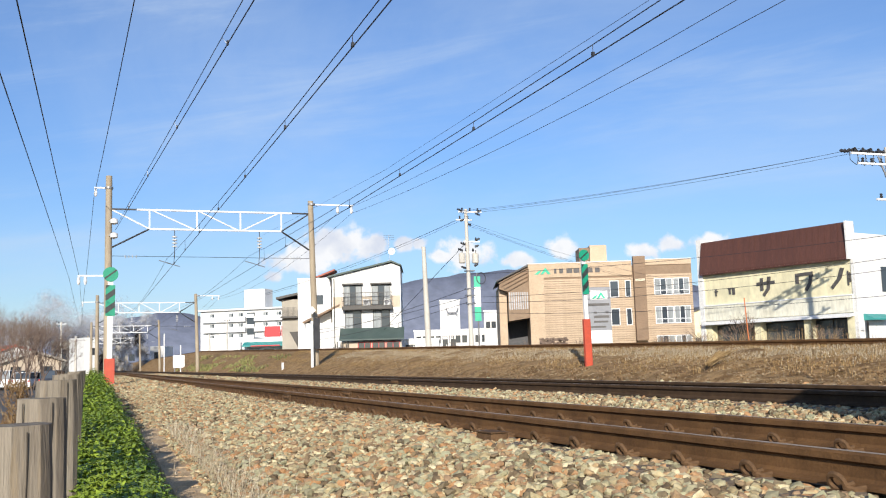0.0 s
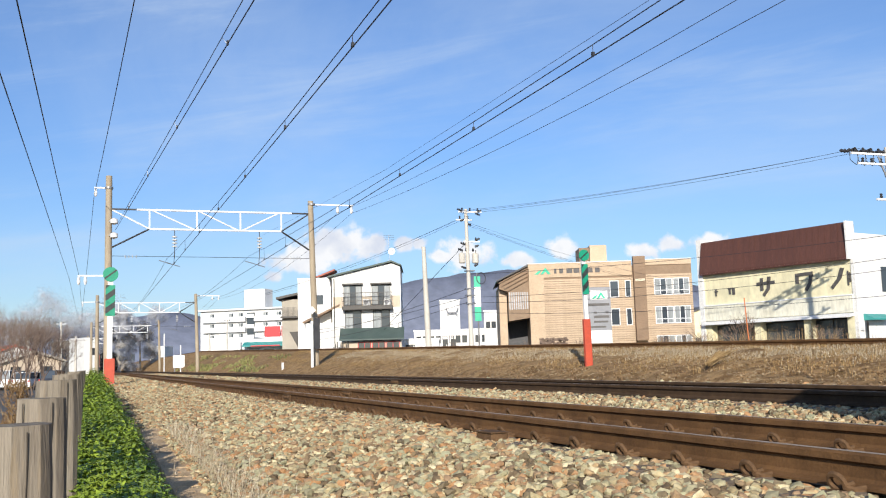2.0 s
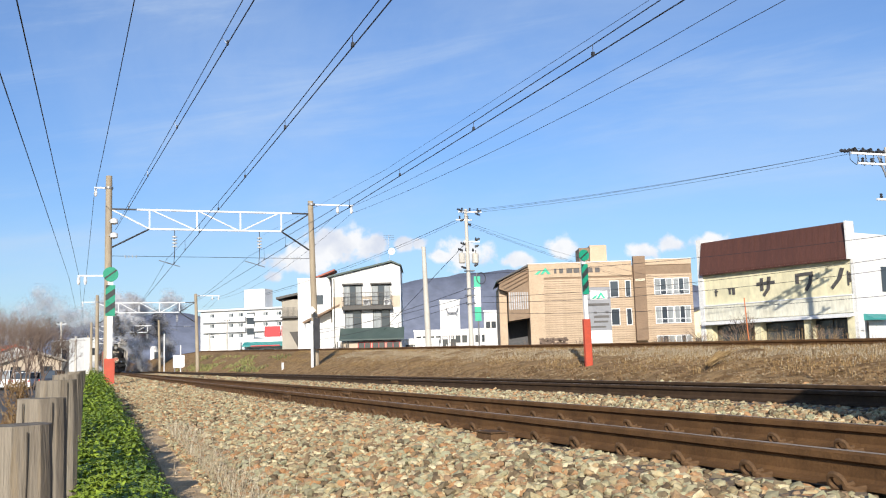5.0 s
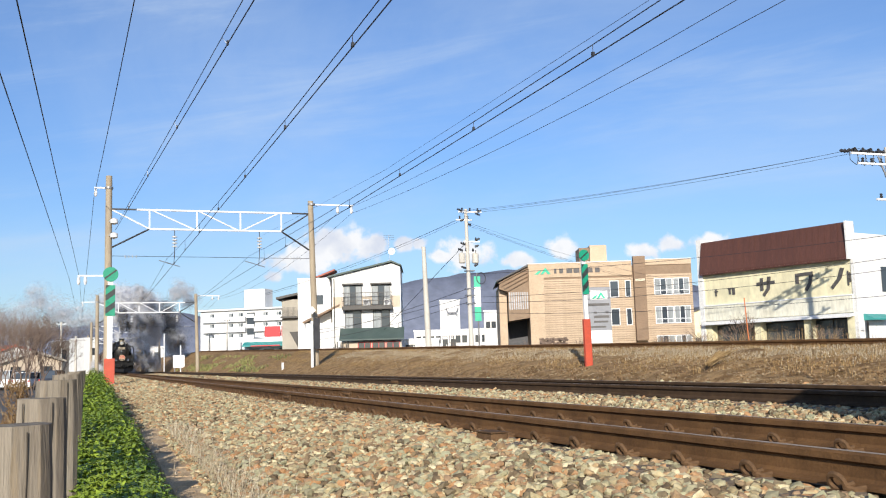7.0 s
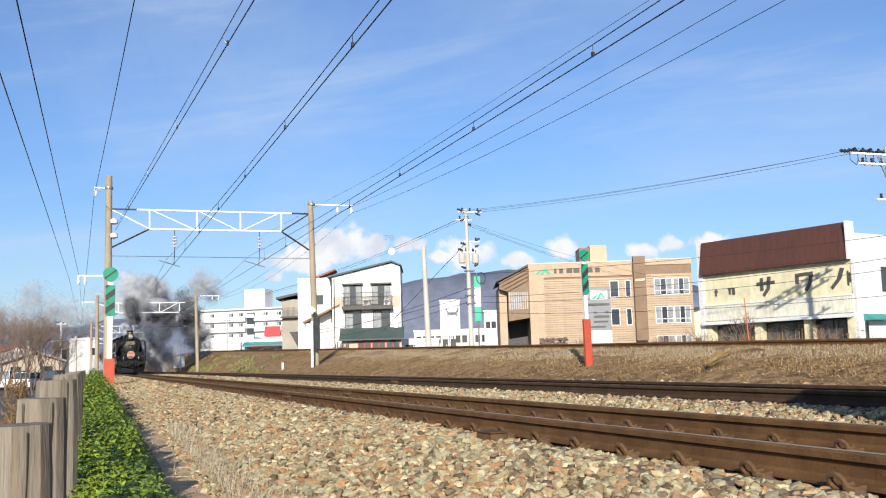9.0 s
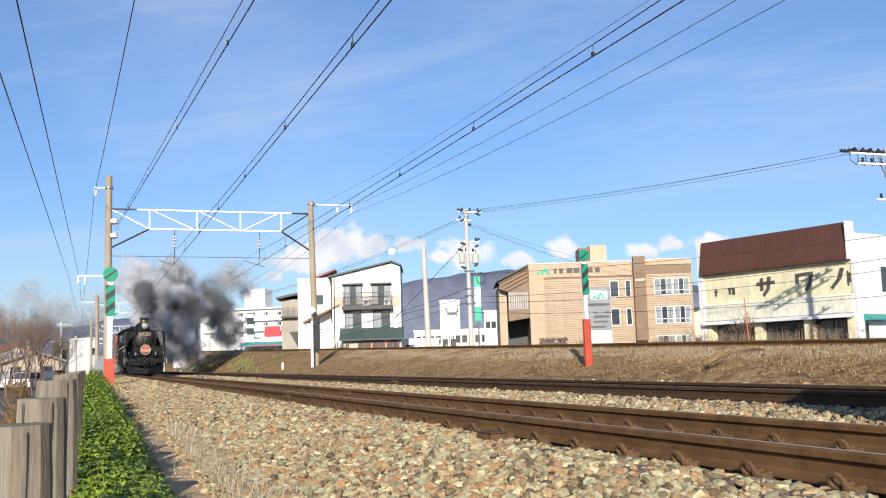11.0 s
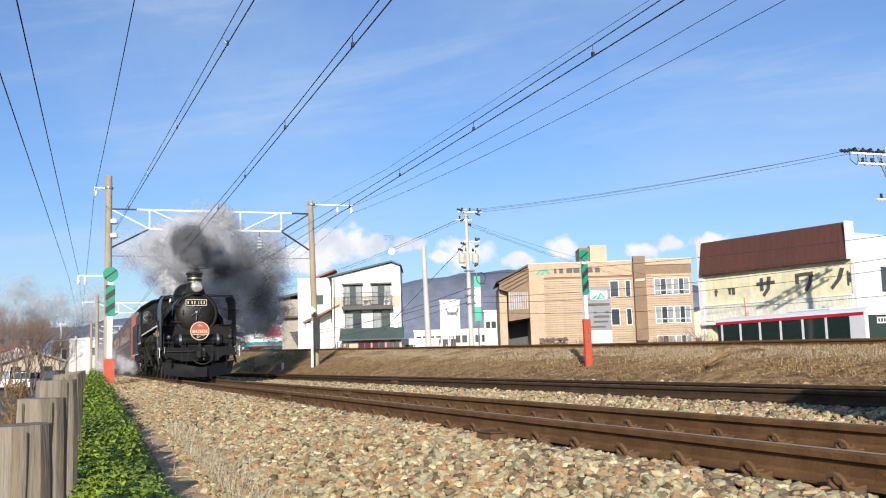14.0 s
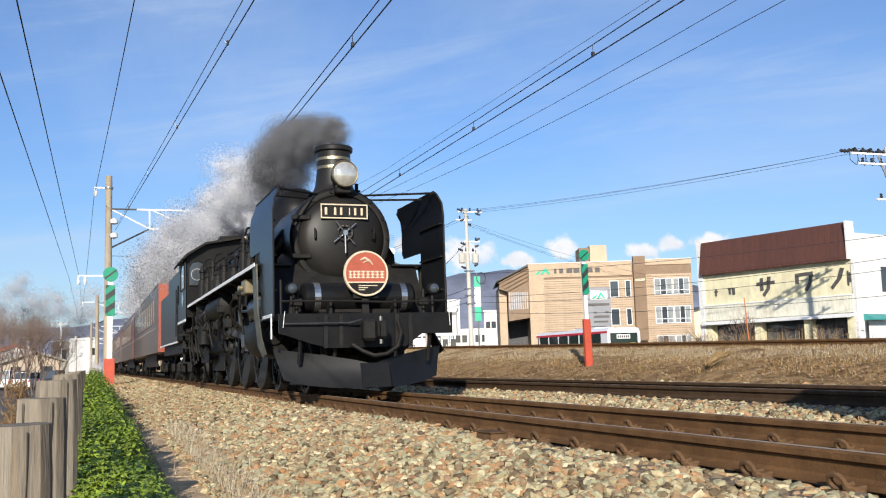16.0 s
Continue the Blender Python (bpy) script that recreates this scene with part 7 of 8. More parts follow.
def build_utilities():
    P = utility_pole(26.2, 65.0, 11.4, -0.15, [(11.2, -0.75, 1.1), (10.6, -0.95, 0.3), (9.0, -0.4, 0.9), (8.2, -0.5, 0.6)], "tall pale concrete utility pole with cross arms and a transformer")
    for x in (-0.55, 0.5):
        t = part("transformer", new_bm(lathe, [(0, 0.2), (0.04, 0.24), (0.7, 0.24), (0.75, 0.18), (0.8, 0.02)], (x, 0, 7.4), (0, 0, 1), 14), "util_pole", P, "pale can-shaped transformer")
        part("bushing", new_bm(lathe, [(0, 0.04), (0.2, 0.03)], (x, -0.1, 8.15), (0, 0, 1), 8), "dark_steel", t)
    for k, (x, z) in enumerate(((-0.5, 11.25), (0.75, 11.2), (0.95, 10.95), (-0.65, 10.5), (0.2, 10.2), (0.55, 9.1), (-0.3, 8.75), (0.45, 8.6), (-0.5, 8.3), (0.35, 7.2), (-0.3, 7.0))):
        part("strain_insulator", new_bm(lathe, [(0, 0.03), (0.06, 0.10), (0.13, 0.05), (0.20, 0.10), (0.27, 0.05), (0.34, 0.08), (0.40, 0.02)], (x, -0.12, z), (0.8 if k % 2 else -0.7, 0.3, 0.35), 8), "dark_steel", P)
    part("cable_loop", new_bm(tube, [(0.9 + 0.35 * math.cos(a), 0, 6.3 + 0.42 * math.sin(a)) for a in [radians(20 * k) for k in range(19)]], 0.03, 6), "dark_steel", P)
    for z in (4.4, 5.5, 6.8, 5.0):
        part("clamp", new_bm(box, -0.35, 0.35, -0.2, 0.2, z, z + 0.08), "steel", P)
    utility_pole(18.35, 52.0, 6.95, -0.2, [], "plain pale concrete pole with a sawn top")
    Q = utility_pole(38.0, 37.1, 10.5, 0.0, [(10.1, -2.3, 1.2), (9.6, -1.9, 1.0), (7.8, -0.9, 0.9)], "concrete utility pole with heavy dark insulators and branches of cable")
    for k in range(7):
        x = -2.3 + 0.5 * k
        part("strain_insulator", new_bm(lathe, [(0, 0.03), (0.08, 0.11), (0.16, 0.06), (0.24, 0.12), (0.32, 0.06), (0.42, 0.10), (0.5, 0.03)], (x, 0.1, 10.22 + 0.06 * (k % 2)), (-0.9, 0.4, 0.08), 10), "dark_steel", Q)
        part("jumper", new_bm(tube, [(x, 0.1, 10.2), (x - 0.1, 0, 9.75), (x + 0.3, 0, 9.5), (x + 0.45, 0, 9.9)], 0.02, 5), "dark_steel", Q)
    part("brace", new_bm(tube, [(-0.6, 0, 10.0), (0.0, 0, 8.6)], 0.05, 6), "steel", Q)
    w = 0.010
    for dz, dx in ((0.0, -2.3), (0.12, -1.7), (-0.12, -2.0)):
        wire("power_line", [(38.0 + dx, 37.1, 10.25 + dz), (26.2 + dx * 0.3, 65.0, 11.15 + dz)], w, "thin dark power line between utility poles", sag=0.3)
        wire("power_line", [(26.1 + dx * 0.3, 65.0, 10.6 + dz), (20 + dx, 118, 8.5 + dz)], w, "thin dark power line over the houses", sag=0.6)
        wire("power_line", [(26.2, 65.0, 10.3 + dz), (60 + dx * 3, 78, 6.6 + dz * 3)], w, "thin dark power line crossing before the office", sag=0.5)
    for z0, z1, s in ((6.6, 6.1, 0.4), (4.9, 5.0, 0.5), (4.5, 4.4, 0.55), (3.8, 2.9, 0.5)):
        wire("telephone_cable", [(26.2, 65.0, z0), (42.0, 36.0, z1 + 0.4)], 0.014, "sagging dark telephone cable along the street", sag=s)
    for z0, z1 in ((5.6, 1.8), (5.0, 2.6), (4.6, 1.2)):
        wire("telephone_cable", [(26.2, 65.0, z0), (24, 125, z1 + 2.0)], 0.02, "sagging dark telephone cable along the street", sag=0.6)
    wire("guy_wire", [(26.1, 65, 9.0), (22.6, 75, 3.0)], 0.02, "taut guy wire of a pole")
    for x, y, h in ((31.5, 130, 7.5), (21.5, 160, 8), (17.5, 150, 5.4), (25.0, 118, 5.2), (-3.5, 150, 7.5), (-1.2, 120, 4.4), (-5.5, 105, 4.2)):
        utility_pole(x, y, h, 0, [(h - 0.3, -0.7, 0.7)], "distant concrete utility pole above the roofs")
    # lineside cabinets, marker boards and a signal between mast and crossing
    C = thing("signal_cabinet", "white lineside cabinet on short legs", "cabinet", (9.6, 118, 0))
    part("body", new_bm(box, 0, 1.3, 0, 0.7, 0.4, 1.9, bevel=0.03), "white_steel", C)
    part("leg", new_bm(box, 0.1, 0.2, 0.2, 0.3, -0.1, 0.4), "steel", C)
    part("leg", new_bm(box, 1.1, 1.2, 0.2, 0.3, -0.1, 0.4), "steel", C)
    for x, y, h in ((9.9, 112, 2.9), (10.6, 55.5, 0.55), (10.9, 104, 3.0), (8.7, 120, 4.5)):
        s = thing("marker_post", "thin white lineside post", "marker post", (x, y, 0), group="lineside posts")
        part("post", new_bm(tube, [(0, 0, -0.3), (0, 0, h)], 0.07, 8), "white_steel", s)
    K = thing("mast_cabinet", "white post with a diamond plate fixed at a mast", "marker post", (10.75, 48.4, 0))
    part("post", new_bm(box, -0.055, 0.055, -0.055, 0.055, -0.2, 2.6), "white_steel", K)
    part("diamond", new_bm(prism, [(0, 2.95), (0.19, 3.15), (0, 3.35), (-0.19, 3.15)], "y", -0.14, -0.1), "white_steel", K)
    part("box", new_bm(box, 0.10, 0.40, -0.1, 0.1, 1.2, 2.75), "dark_steel", K)
    for z in (7.6, 6.9):
        R = thing("mast_insulator", "round white insulator fixed to a mast", "insulator", (1.18, 48.8, z))
        part("bulb", new_bm(lathe, [(-0.18, 0.03), (-0.1, 0.18), (0.08, 0.18), (0.16, 0.04)], (0, 0, 0), (0, 0, 1), 14), "insulator", R, smooth=True)
        part("bracket", new_bm(box, -0.25, 0, -0.03, 0.03, -0.03, 0.03), "steel", R)


def build_bus():
    """Its rear end is at y = 0 and it drives towards +y."""
    B = thing("city_bus", "white city bus with a red stripe and dark windows", "bus", (33, 0, GZ))
    Lb, W, H = 10.6, 1.22, 2.95
    part("body", new_bm(prism, [(-W, 0.35), (-W, 1.1), (W, 1.1), (W, 0.35)], "y", 0, Lb), "bus_white", B)
    part("upper_body", new_bm(prism, [(-W, 1.1), (-W, 1.2), (-W + 0.06, 1.2), (-W + 0.06, 2.61), (W - 0.06, 2.61), (W - 0.06, 1.2), (W, 1.2), (W, 1.1)], "y", 0.12, Lb - 0.1), "dark_steel", B)
    part("roof", new_bm(prism, [(-W, 2.6), (-W + 0.06, 2.85), (-W + 0.3, H), (W - 0.3, H), (W - 0.06, 2.85), (W, 2.6)], "y", 0, Lb), "bus_white", B)
    part("roof_unit", new_bm(box, -0.8, 0.8, 2.5, 5.5, H, H + 0.12, bevel=0.06), "bus_white", B)
    for s in (-1, 1):
        part("red_stripe", new_bm(box, *sorted((s * W, s * (W + 0.012))), 0.05, Lb, 2.6, 2.74), "bus_red", B, "red stripe below the roof")
        for k in range(6):
            y = 0.9 + 1.55 * k
            w = part("side_window", new_bm(box, *sorted((s * (W - 0.03), s * (W - 0.01))), y, y + 1.4, 1.2, 2.59), "bus_glass", B)
            part("window_pillar", new_bm(box, *sorted((s * (W - 0.04), s * W)), y + 1.4, y + 1.55, 1.1, 2.6), "bus_white", w)
        part("rear_pillar", new_bm(box, *sorted((s * (W - 0.2), s * W)), 0.0, 0.9, 1.1, 2.6), "bus_white", B)
        for y in (2.3, 8.0):
            wh = part("wheel", new_bm(lathe, [(-0.14, 0.46), (0.14, 0.46), (0.15, 0.3)], (s * 1.08, y, 0.47), (s, 0, 0), 20), "tyre", B)
            part("rim", new_bm(lathe, [(0.152, 0.28), (0.17, 0.1)], (s * 1.08, y, 0.47), (s, 0, 0), 14), "steel", wh)
    part("rear_panel", new_bm(box, -W, W, -0.02, 0.1, 0.35, 1.15), "bus_white", B)
    part("rear_window", new_bm(box, -W + 0.2, W - 0.2, -0.01, 0.06, 1.16, 2.6), "bus_glass", B)
    part("destination_sign", new_bm(box, -0.55, 0.45, -0.03, -0.012, 2.22, 2.5), "bus_white", B, "pale destination panel")
    for k in range(6):
        part("sign_bar", new_bm(box, -0.5 + 0.155 * k, -0.39 + 0.155 * k, -0.036, -0.031, 2.28, 2.44), "letter", B)
    part("notice", new_bm(box, 0.45, 0.85, -0.03, -0.012, 1.65, 1.95), "yellow", B)
    part("bumper", new_bm(box, -W, W, -0.1, -0.02, 0.3, 0.55, bevel=0.03), "sign_grey", B)
    return B


BUS = build_bus()


def bus_y(t):
    return 43.0 - 11.1 * (14.9 - t)


def build_car(x, y, rz, material, label, tall=0.0):
    Cc = thing("parked_car", label, "car", (x, y, -1.17), rz, group="parked cars")
    side = [(-2.1, 0.3), (2.1, 0.3), (2.15, 0.7), (1.9, 0.92), (1.1, 1.0), (-2.0, 1.0 + tall * 0.1), (-2.15, 0.7)]
    part("body", new_bm(prism, side, "y", -0.82, 0.82), material, Cc)
    part("cabin", new_bm(prism, [(1.05, 1.0), (0.45, 1.48 + tall), (-1.85, 1.5 + tall), (-2.02, 1.0)], "y", -0.72, 0.72), "glass", Cc)
    part("roof", new_bm(box, -1.85, 0.45, -0.7, 0.7, 1.49 + tall, 1.55 + tall, bevel=0.02), material, Cc)
    for s in (-1, 1):
        for xx in (-0.6, -1.9, 0.55):
            part("pillar", new_bm(box, xx - 0.05, xx + 0.05, s * 0.72 - 0.015, s * 0.72 + 0.015, 1.0, 1.5 + tall), material, Cc)
        for xx in (-1.3, 1.35):
            w = part("wheel", new_bm(lathe, [(-0.1, 0.31), (0.1, 0.31)], (xx, s * 0.76, 0.31), (0, 1, 0), 18), "tyre", Cc)
            part("rim", new_bm(lathe, [(-0.12, 0.19), (0.12, 0.19)], (xx, s * 0.76, 0.31), (0, 1, 0), 14), "steel", w)
        part("headlight", new_bm(box, 2.02, 2.14, s * 0.6 - 0.15, s * 0.6 + 0.15, 0.66, 0.82, bevel=0.02), "lens", Cc)
        part("tail_light", new_bm(box, -2.17, -2.1, s * 0.72 - 0.05, s * 0.72 + 0.05, 0.72, 0.92), "red_sign", Cc)
    part("bumper", new_bm(box, 2.08, 2.2, -0.8, 0.8, 0.3, 0.55, bevel=0.03), material, Cc)


def bare_tree(name, x, y, z, h, seed, label, spread=0.55, levels=5, width=0.16):
    rnd = random.Random(seed)
    T = thing(name, label, "tree", (x, y, z), group="bare trees")
    limbs, twigs = bmesh.new(), bmesh.new()

    def grow(p, d, length, r, level):
        q = p + d * length
        mid = p.lerp(q, 0.5) + Vector((rnd.gauss(0, 0.05), rnd.gauss(0, 0.05), 0)) * length
        tube(limbs if level < 2 else twigs, [p, mid, q], [r, r * 0.85, r * 0.68], 6 if level < 2 else 3, caps=False)
        if level >= levels:
            return
        for k in range(rnd.choice((2, 3, 3))):
            nd = (d + Vector((rnd.gauss(0, spread), rnd.gauss(0, spread), rnd.gauss(0.10, 0.25)))).normalized()
            grow(q, nd, length * rnd.uniform(0.62, 0.88), r * 0.62, level + 1)
    for k in range(3):
        grow(Vector((rnd.gauss(0, 0.1), rnd.gauss(0, 0.1), -0.2)), Vector((rnd.gauss(0, 0.22), rnd.gauss(0, 0.2), 1)).normalized(), h * 0.27, width, 0)
    part("trunk", limbs, "bark", T)
    part("twig_crown", twigs, "bark", T)


def build_left_side():
    build_car(-4.75, 96.0, 70, "car_white", "white compact car parked on the asphalt lot", 0.05)
    build_car(-7.0, 99.5, 80, "car_white", "white van parked on the asphalt lot", 0.25)
    build_car(-5.95, 101.5, 82, "car_dark", "dark blue car parked on the asphalt lot", 0.2)
    build_car(-2.75, 97.0, 75, "car_dark", "dark compact car parked behind the fence", 0.15)
    for i, (x, y, h) in enumerate(((-3.9, 66, 5.6), (-5.0, 70, 6.0), (-2.9, 74, 5.5), (-6.3, 78, 5.8), (-1.9, 80, 4.8), (-4.4, 78, 6.1), (-7.4, 72, 4.6), (-3.4, 70, 5.4))):
        bare_tree("bare_tree", x, y, -1.17, h, 40 + i, "bare leafless tree beyond the fence", 0.30, 6, 0.055)
    for i, (x, y, h) in enumerate(((38.5, 49.5, 4.6), (37.5, 52.8, 3.6), (40.0, 45.2, 3.4), (42.6, 78.0, 3.4), (53.0, 82.0, 3.8), (35.6, 55.0, 3.0))):
        bare_tree("bare_shrub", x, y, GZ, h, 70 + i, "small bare street tree before a shop wall", 0.4, 4, 0.06)
    S = thing("marker_stake", "thin orange snow stake beside the street", "stake", (37.2, 47.8, 0))
    part("stake", new_bm(tube, [(0, 0, GZ), (-0.25, 0, 3.6)], 0.032, 6), "orange", S)
    rnd = random.Random(9)
    # dry shrubs at the fence and withered reeds along the street
    verts, faces = [], []
    for k in range(1600):
        x, y, h = rnd.uniform(34.5, 39.5), rnd.uniform(40, 60), rnd.uniform(1.2, 2.7)
        i = len(verts)
        a = rnd.random() * 6.28
        l = rnd.uniform(0.1, 0.5)
        verts += [(x, y, GZ), (x + 0.03, y, GZ), (x + l * math.cos(a), y + l * math.sin(a), GZ + h)]
        faces.append((i, i + 1, i + 2))
    soup("withered_reeds", verts, faces, "dry_grass", "tall withered reeds along the street behind the bank", "reeds")
    # a withered shrub leaning on the fence
    verts, faces = [], []
    for k in range(1500):
        a, h = rnd.random() * math.tau, rnd.random()
        q = 0.15 * math.sqrt(rnd.random()) * (1.1 - 0.5 * h)
        x, y, z = -0.55 + q * math.cos(a), 9.0 + 1.6 * q * math.sin(a), -0.62 + 0.98 * h
        i = len(verts)
        d = Vector((rnd.gauss(0, 1), rnd.gauss(0, 1), rnd.gauss(0.6, 0.8))).normalized() * rnd.uniform(0.05, 0.13)
        verts += [(x - 0.004, y, z), (x + 0.004, y, z), (x + d.x, y + d.y, z + d.z)]
        faces.append((i, i + 1, i + 2))
    soup("withered_shrub", verts, faces, "rust_twig", "withered orange-brown shrub tangled behind the timber fence", "shrub")
    H = thing("hedge_box", "low dark brown clipped hedge in front of the office", "hedge", (40.3, 84.2, 0), -21)
    bm = bmesh.new()
    for k in range(500):
        x, y, z = rnd.uniform(0.6, 3.2), rnd.uniform(-0.4, 0.4), rnd.uniform(GZ, 2.1)
        box(bm, x, x + 0.22, y, y + 0.2, z, z + 0.16)
    part("twig_mass", bm, "bark", H)


def build_unseen_shade_box():
    # added out of view only so that its shadow darkens the second track
    R = thing("relay_box", "unseen grey box added to cast shade on the second track", "relay box", (6.1, 5.15, -0.19))
    part("body", new_bm(box, -0.35, 0.35, -0.3, 0.3, 0.0, 1.5, bevel=0.03), "steel", R)
    part("lid", new_bm(box, -0.38, 0.38, -0.33, 0.33, 1.5, 1.57, bevel=0.02), "steel", R)


build_unseen_shade_box()
build_office()
build_sign_tower()
build_shop()
build_house()
build_flats()
build_far_town()
build_utilities()
build_street_clutter()
build_left_side()


# ---- smoke and steam, in rigid puffs of many small flakes ----
def smoke_material(name, colour):
    m = bpy.data.materials.new(name)
    m.use_nodes = True
    t = m.node_tree
    t.nodes.clear()
    out = t.nodes.new("ShaderNodeOutputMaterial")
    d = node(t, "ShaderNodeBsdfDiffuse", Color=(*colour, 1))
    s = node(t, "ShaderNodeBsdfTranslucent", Color=(*colour, 1))
    mix = node(t, "ShaderNodeMixShader", Fac=0.5)
    clear = node(t, "ShaderNodeBsdfTransparent")
    veil = node(t, "ShaderNodeMixShader", Fac=0.40)
    t.links.new(d.outputs[0], mix.inputs[1])
    t.links.new(s.outputs[0], mix.inputs[2])
    t.links.new(clear.outputs[0], veil.inputs[1])
    t.links.new(mix.outputs[0], veil.inputs[2])
    t.links.new(veil.outputs[0], out.inputs[0])
    return m


# besides soot and steam, these tones carry the plume's sunlit and shaded sides
SMOKE = {"soot": smoke_material("coal_smoke_and_plume_shade", (0.32, 0.32, 0.33)),
         "grey": smoke_material("grey_smoke", (0.74, 0.74, 0.75)),
         "pale": smoke_material("pale_steam_and_sunlit_smoke", (0.90, 0.90, 0.91))}


def puff_mesh(tone, n, flake, seed):
    """Fine flakes gathered round many lumps, so that the puff billows and its edge thins out."""
    rng = np.random.default_rng(seed)
    count = 16
    lumps = rng.normal(0, 1, (count, 3))
    lumps *= (0.62 * rng.random(count) ** 0.5 / np.linalg.norm(lumps, axis=1))[:, None]
    size = rng.uniform(0.16, 0.36, count)
    which = rng.integers(0, count, n)
    d = rng.normal(0, 1, (n, 3))
    d /= np.linalg.norm(d, axis=1)[:, None]
    reach = 1.75 * rng.random((n, 1)) ** 0.6
    c = lumps[which] + d * reach * size[which][:, None]
    # flakes lie roughly square to the lump's radius
    up = d + 0.45 * rng.normal(0, 1, (n, 3))
    up /= np.linalg.norm(up, axis=1)[:, None]
    a = np.cross(up, rng.normal(0, 1, (n, 3)))
    a /= np.linalg.norm(a, axis=1)[:, None]
    b = np.cross(up, a)
    s = flake * rng.uniform(0.6, 1.3, (n, 1))
    v = np.empty((n, 3, 3))
    v[:, 0], v[:, 1], v[:, 2] = c + a * s, c - a * s * 0.5 + b * s * 0.87, c - a * s * 0.5 - b * s * 0.87
    me = bpy.data.meshes.new("smoke_puff")
    me.from_pydata(v.reshape(-1, 3).tolist(), [], np.arange(n * 3).reshape(n, 3).tolist())
    me.polygons.foreach_set("use_smooth", [True] * n)
    me.normals_split_custom_set_from_vertices(np.repeat(d, 3, axis=0).tolist())
    me.materials.append(SMOKE[tone])
    return me


PUFFS = []


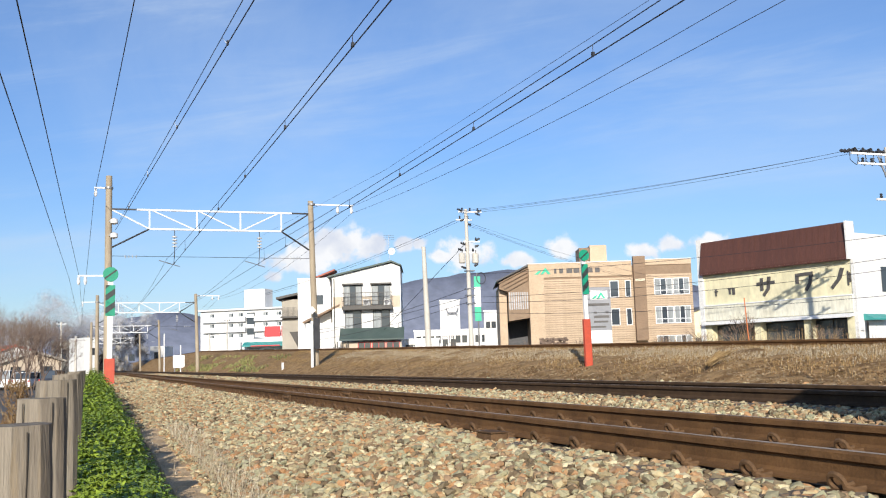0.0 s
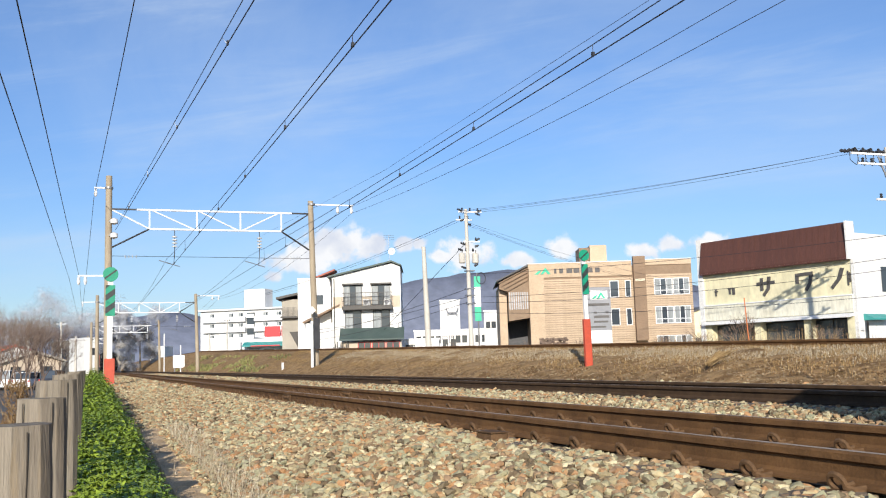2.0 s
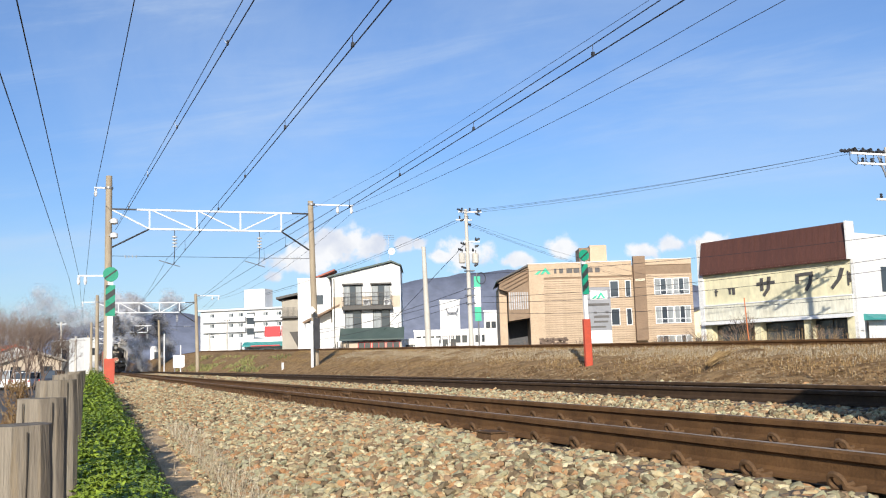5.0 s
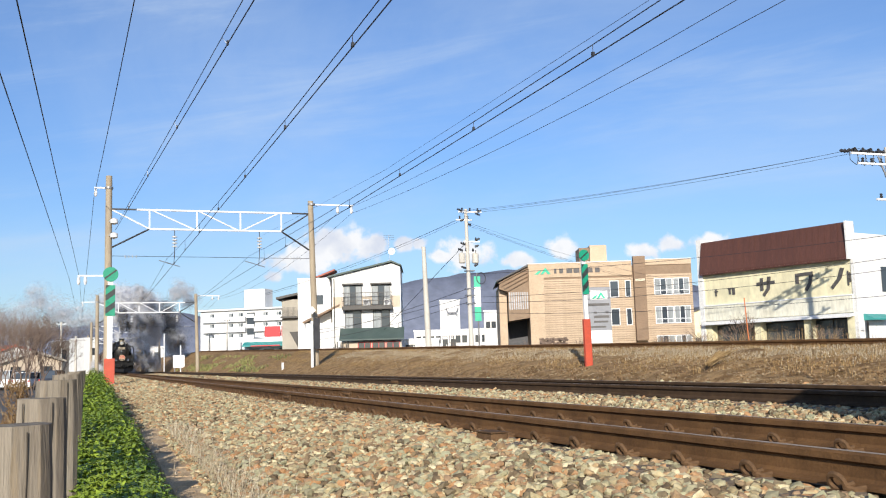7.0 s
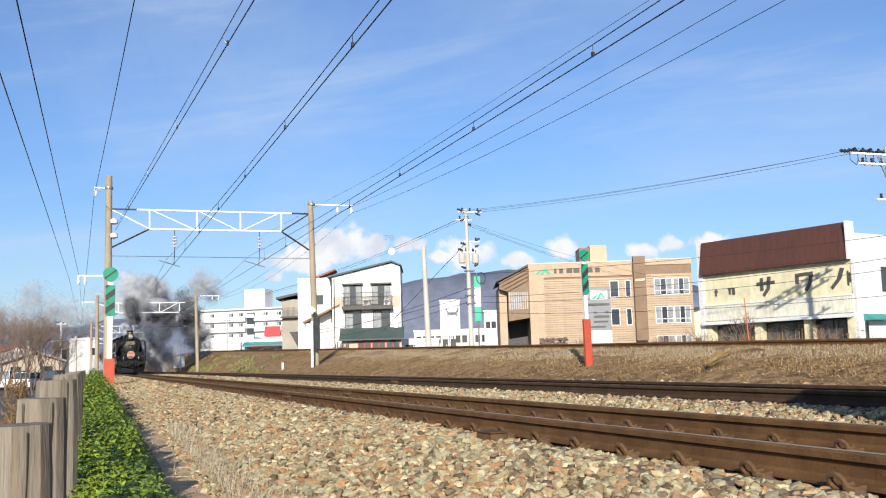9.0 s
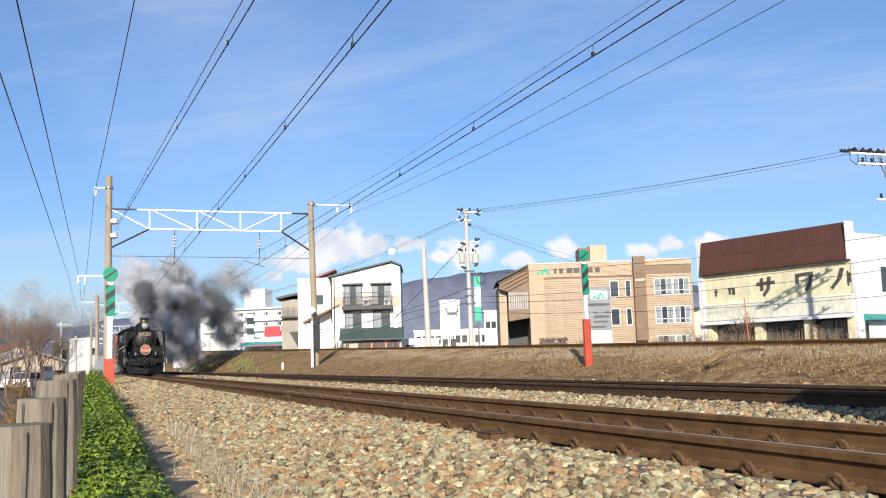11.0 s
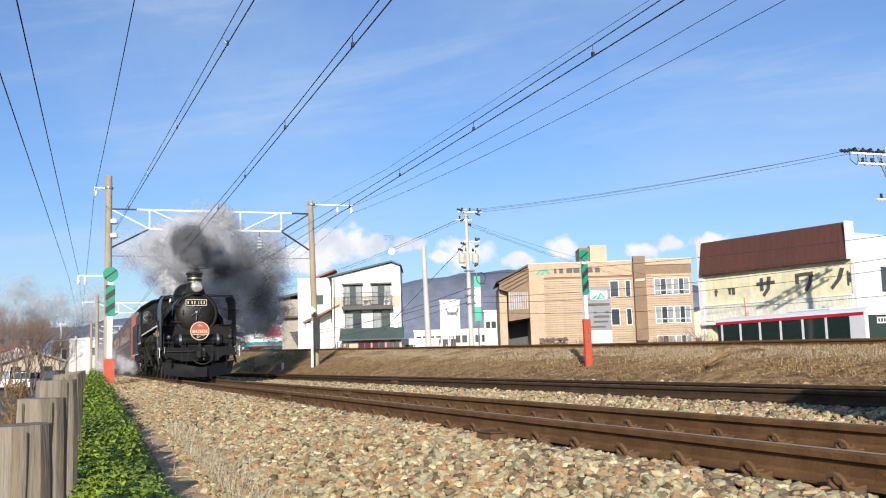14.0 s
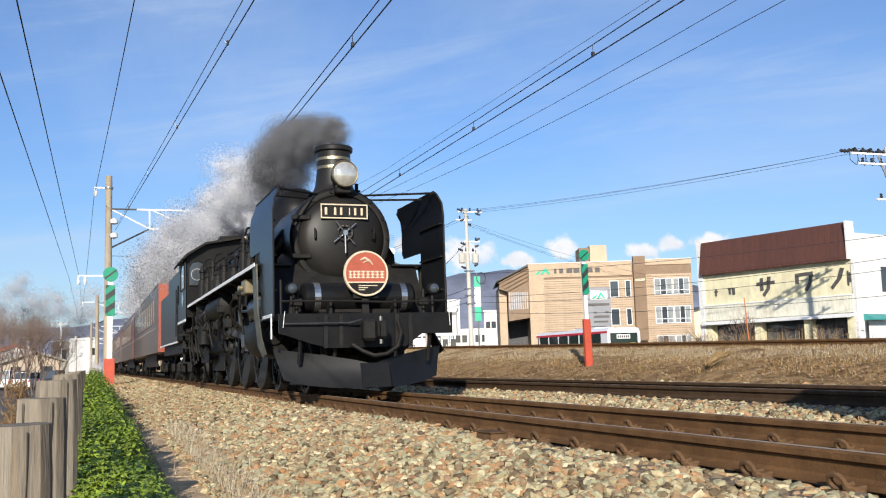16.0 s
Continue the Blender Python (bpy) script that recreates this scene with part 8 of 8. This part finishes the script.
def build_smoke():
    rnd = random.Random(77)
    meshes = {(tone, dens): [puff_mesh(tone, n, f, 10 * k + len(tone)) for k in range(2)]
              for tone in ("soot", "grey", "pale") for dens, n, f in (("dense", 36000, 0.0160), ("fine", 20000, 0.0222), ("thin", 16000, 0.0180), ("veil", 14000, 0.0168))}

    def puff(tone, dens, r, path, label):
        ob = new("smoke_puff", rnd.choice(meshes[tone, dens]))
        ob.scale = (r, r, r)
        tagged(ob, label, "smoke", "smoke and steam of the train", "stuff")
        PUFFS.append((ob, path, rnd.uniform(0, 360), rnd.uniform(6, 16)))

    dark, mid, light = "dark coal smoke from the locomotive chimney, with shade put into its lee puffs", "grey smoke drifting behind the locomotive", "pale steam drifting behind the locomotive, sunlight put into its tone"

    def plume(age, u, rise, side):
        """A place in the plume: its age in seconds, its share of the side wind, its rise and spread."""
        def path(t):
            wind = 1.0 if t < 13.5 else max(0.05, 1.0 - 0.38 * (t - 13.5))
            sway = 0.12 * age * math.sin(0.9 * t + 5 * u)
            late = 1.35 * max(0.0, t - 13.8)
            lift = 1.0 + 0.12 * min(7.5, max(0.0, 13.0 - t))
            x = TRACK_1 + side + wind * 3.5 * age * u + sway
            y = loco_y(t) + 1.03 + 7.8 * age * (1 + 0.32 * late * min(1.0, age))
            return x, y, 4.05 + rise * lift * (1 - 0.20 * late) + 0.1 * age * math.sin(0.7 * t + 9 * u)
        return path
    # the dark column over the chimney
    for k in range(10):
        a = 0.02 + 0.05 * k
        puff("soot", "dense", 0.36 + 1.30 * a, plume(a, 0.1, 0.15 + 3.0 * a ** 0.75, rnd.uniform(-0.08, 0.08)), dark)
    # the trailing body: sun put in as pale puffs above and to windward, shade as darker ones below on the lee side
    for k in range(40):
        a = 0.36 + 2.5 * (k / 40) ** 1.1
        u = rnd.uniform(-0.15, 1.0)
        h = rnd.uniform(0.05, 1.05)
        rise = 0.4 + (2.45 * a ** 0.7) * h
        tone = "soot" if u > 0.45 and h < 0.55 and rnd.random() < 0.5 else "pale" if u < 0.55 and h > 0.4 and a > 0.55 else "grey"
        r = 0.50 + 0.72 * a ** 0.9
        puff(tone, "dense" if a < 1.0 else "fine" if a < 1.9 and rnd.random() < 0.75 else "thin", r * rnd.uniform(0.8, 1.15), plume(a, u, rise, rnd.uniform(-0.3, 0.3) * a), {"soot": dark, "grey": mid, "pale": light}[tone])
    # large billows that have spread out behind
    for k in range(14):
        a = 1.1 + 0.17 * k
        h = rnd.uniform(0.25, 1.0)
        u = rnd.uniform(0.0, 1.0)
        # high windward billows take the pale tone in place of sunlight
        tone = "pale" if h > 0.5 and u < 0.75 else "grey"
        puff(tone, "fine" if k % 2 else "thin", (0.95 + 0.42 * a) * rnd.uniform(0.85, 1.15), plume(a, u, 0.2 + 2.2 * a ** 0.7 * h, rnd.uniform(-0.4, 0.4)), {"grey": mid, "pale": light}[tone])
    # low smoke rolling down beside the train on the lee side
    for k in range(16):
        a = 0.8 + 0.14 * k
        u = rnd.uniform(0.30, 1.0)
        puff("soot" if k % 6 == 0 else "grey", "fine" if k % 2 else "thin", 0.7 + 0.55 * a, plume(a, u, rnd.uniform(-2.4, 0.3), rnd.uniform(-0.4, 0.4)), mid)
    # a thin veil left behind over the town's edge
    for k in range(11):
        x0, y0, z0 = -20 + 2.6 * k + rnd.uniform(-1, 1), 215 + rnd.uniform(-15, 20), rnd.uniform(5, 14)
        puff("grey" if k % 3 else "soot", "veil", rnd.uniform(4.5, 6.5), lambda t, x0=x0, y0=y0, z0=z0: (x0 - 0.35 * t, y0, z0 + 0.25 * t), "thin grey smoke hanging over the trees")
    # steam about the cylinders and on the boiler
    for k in range(5):
        def cocks(t, k=k):
            slip = 0.0 if t < 13.8 else 34.0 * (t - 13.8)
            return TRACK_1 - 1.9 - 0.25 * k, loco_y(t) + 3.0 + 2.2 * k + slip, 0.55 + 0.1 * k
        puff("pale", "thin", 0.55 + 0.12 * k, cocks, "thin white steam near the ground beside the train")
    for k in range(4):
        puff("pale", "dense", 0.34 + 0.10 * k, lambda t, k=k: (TRACK_1 - 0.1, loco_y(t) + 8.8 + 1.2 * k, 3.85 + 0.28 * k), "white steam over the firebox")


def move_smoke():
    for ob, path, turn, rate in PUFFS:
        walk(ob, [(0.5 * k, pose(*path(0.5 * k), turn * 0.3, 0, turn + rate * 0.5 * k)) for k in range(33)])


build_smoke()


build_slabs()
build_sleepers()
build_clips()
build_ballast()


def motions():
    move_train()
    move_smoke()
    walk(BUS, [(t, pose(33.0, bus_y(t), GZ)) for t in (0.0, 4.0, 8.0, 12.0, 14.0, 15.0, 16.0)])


motions()
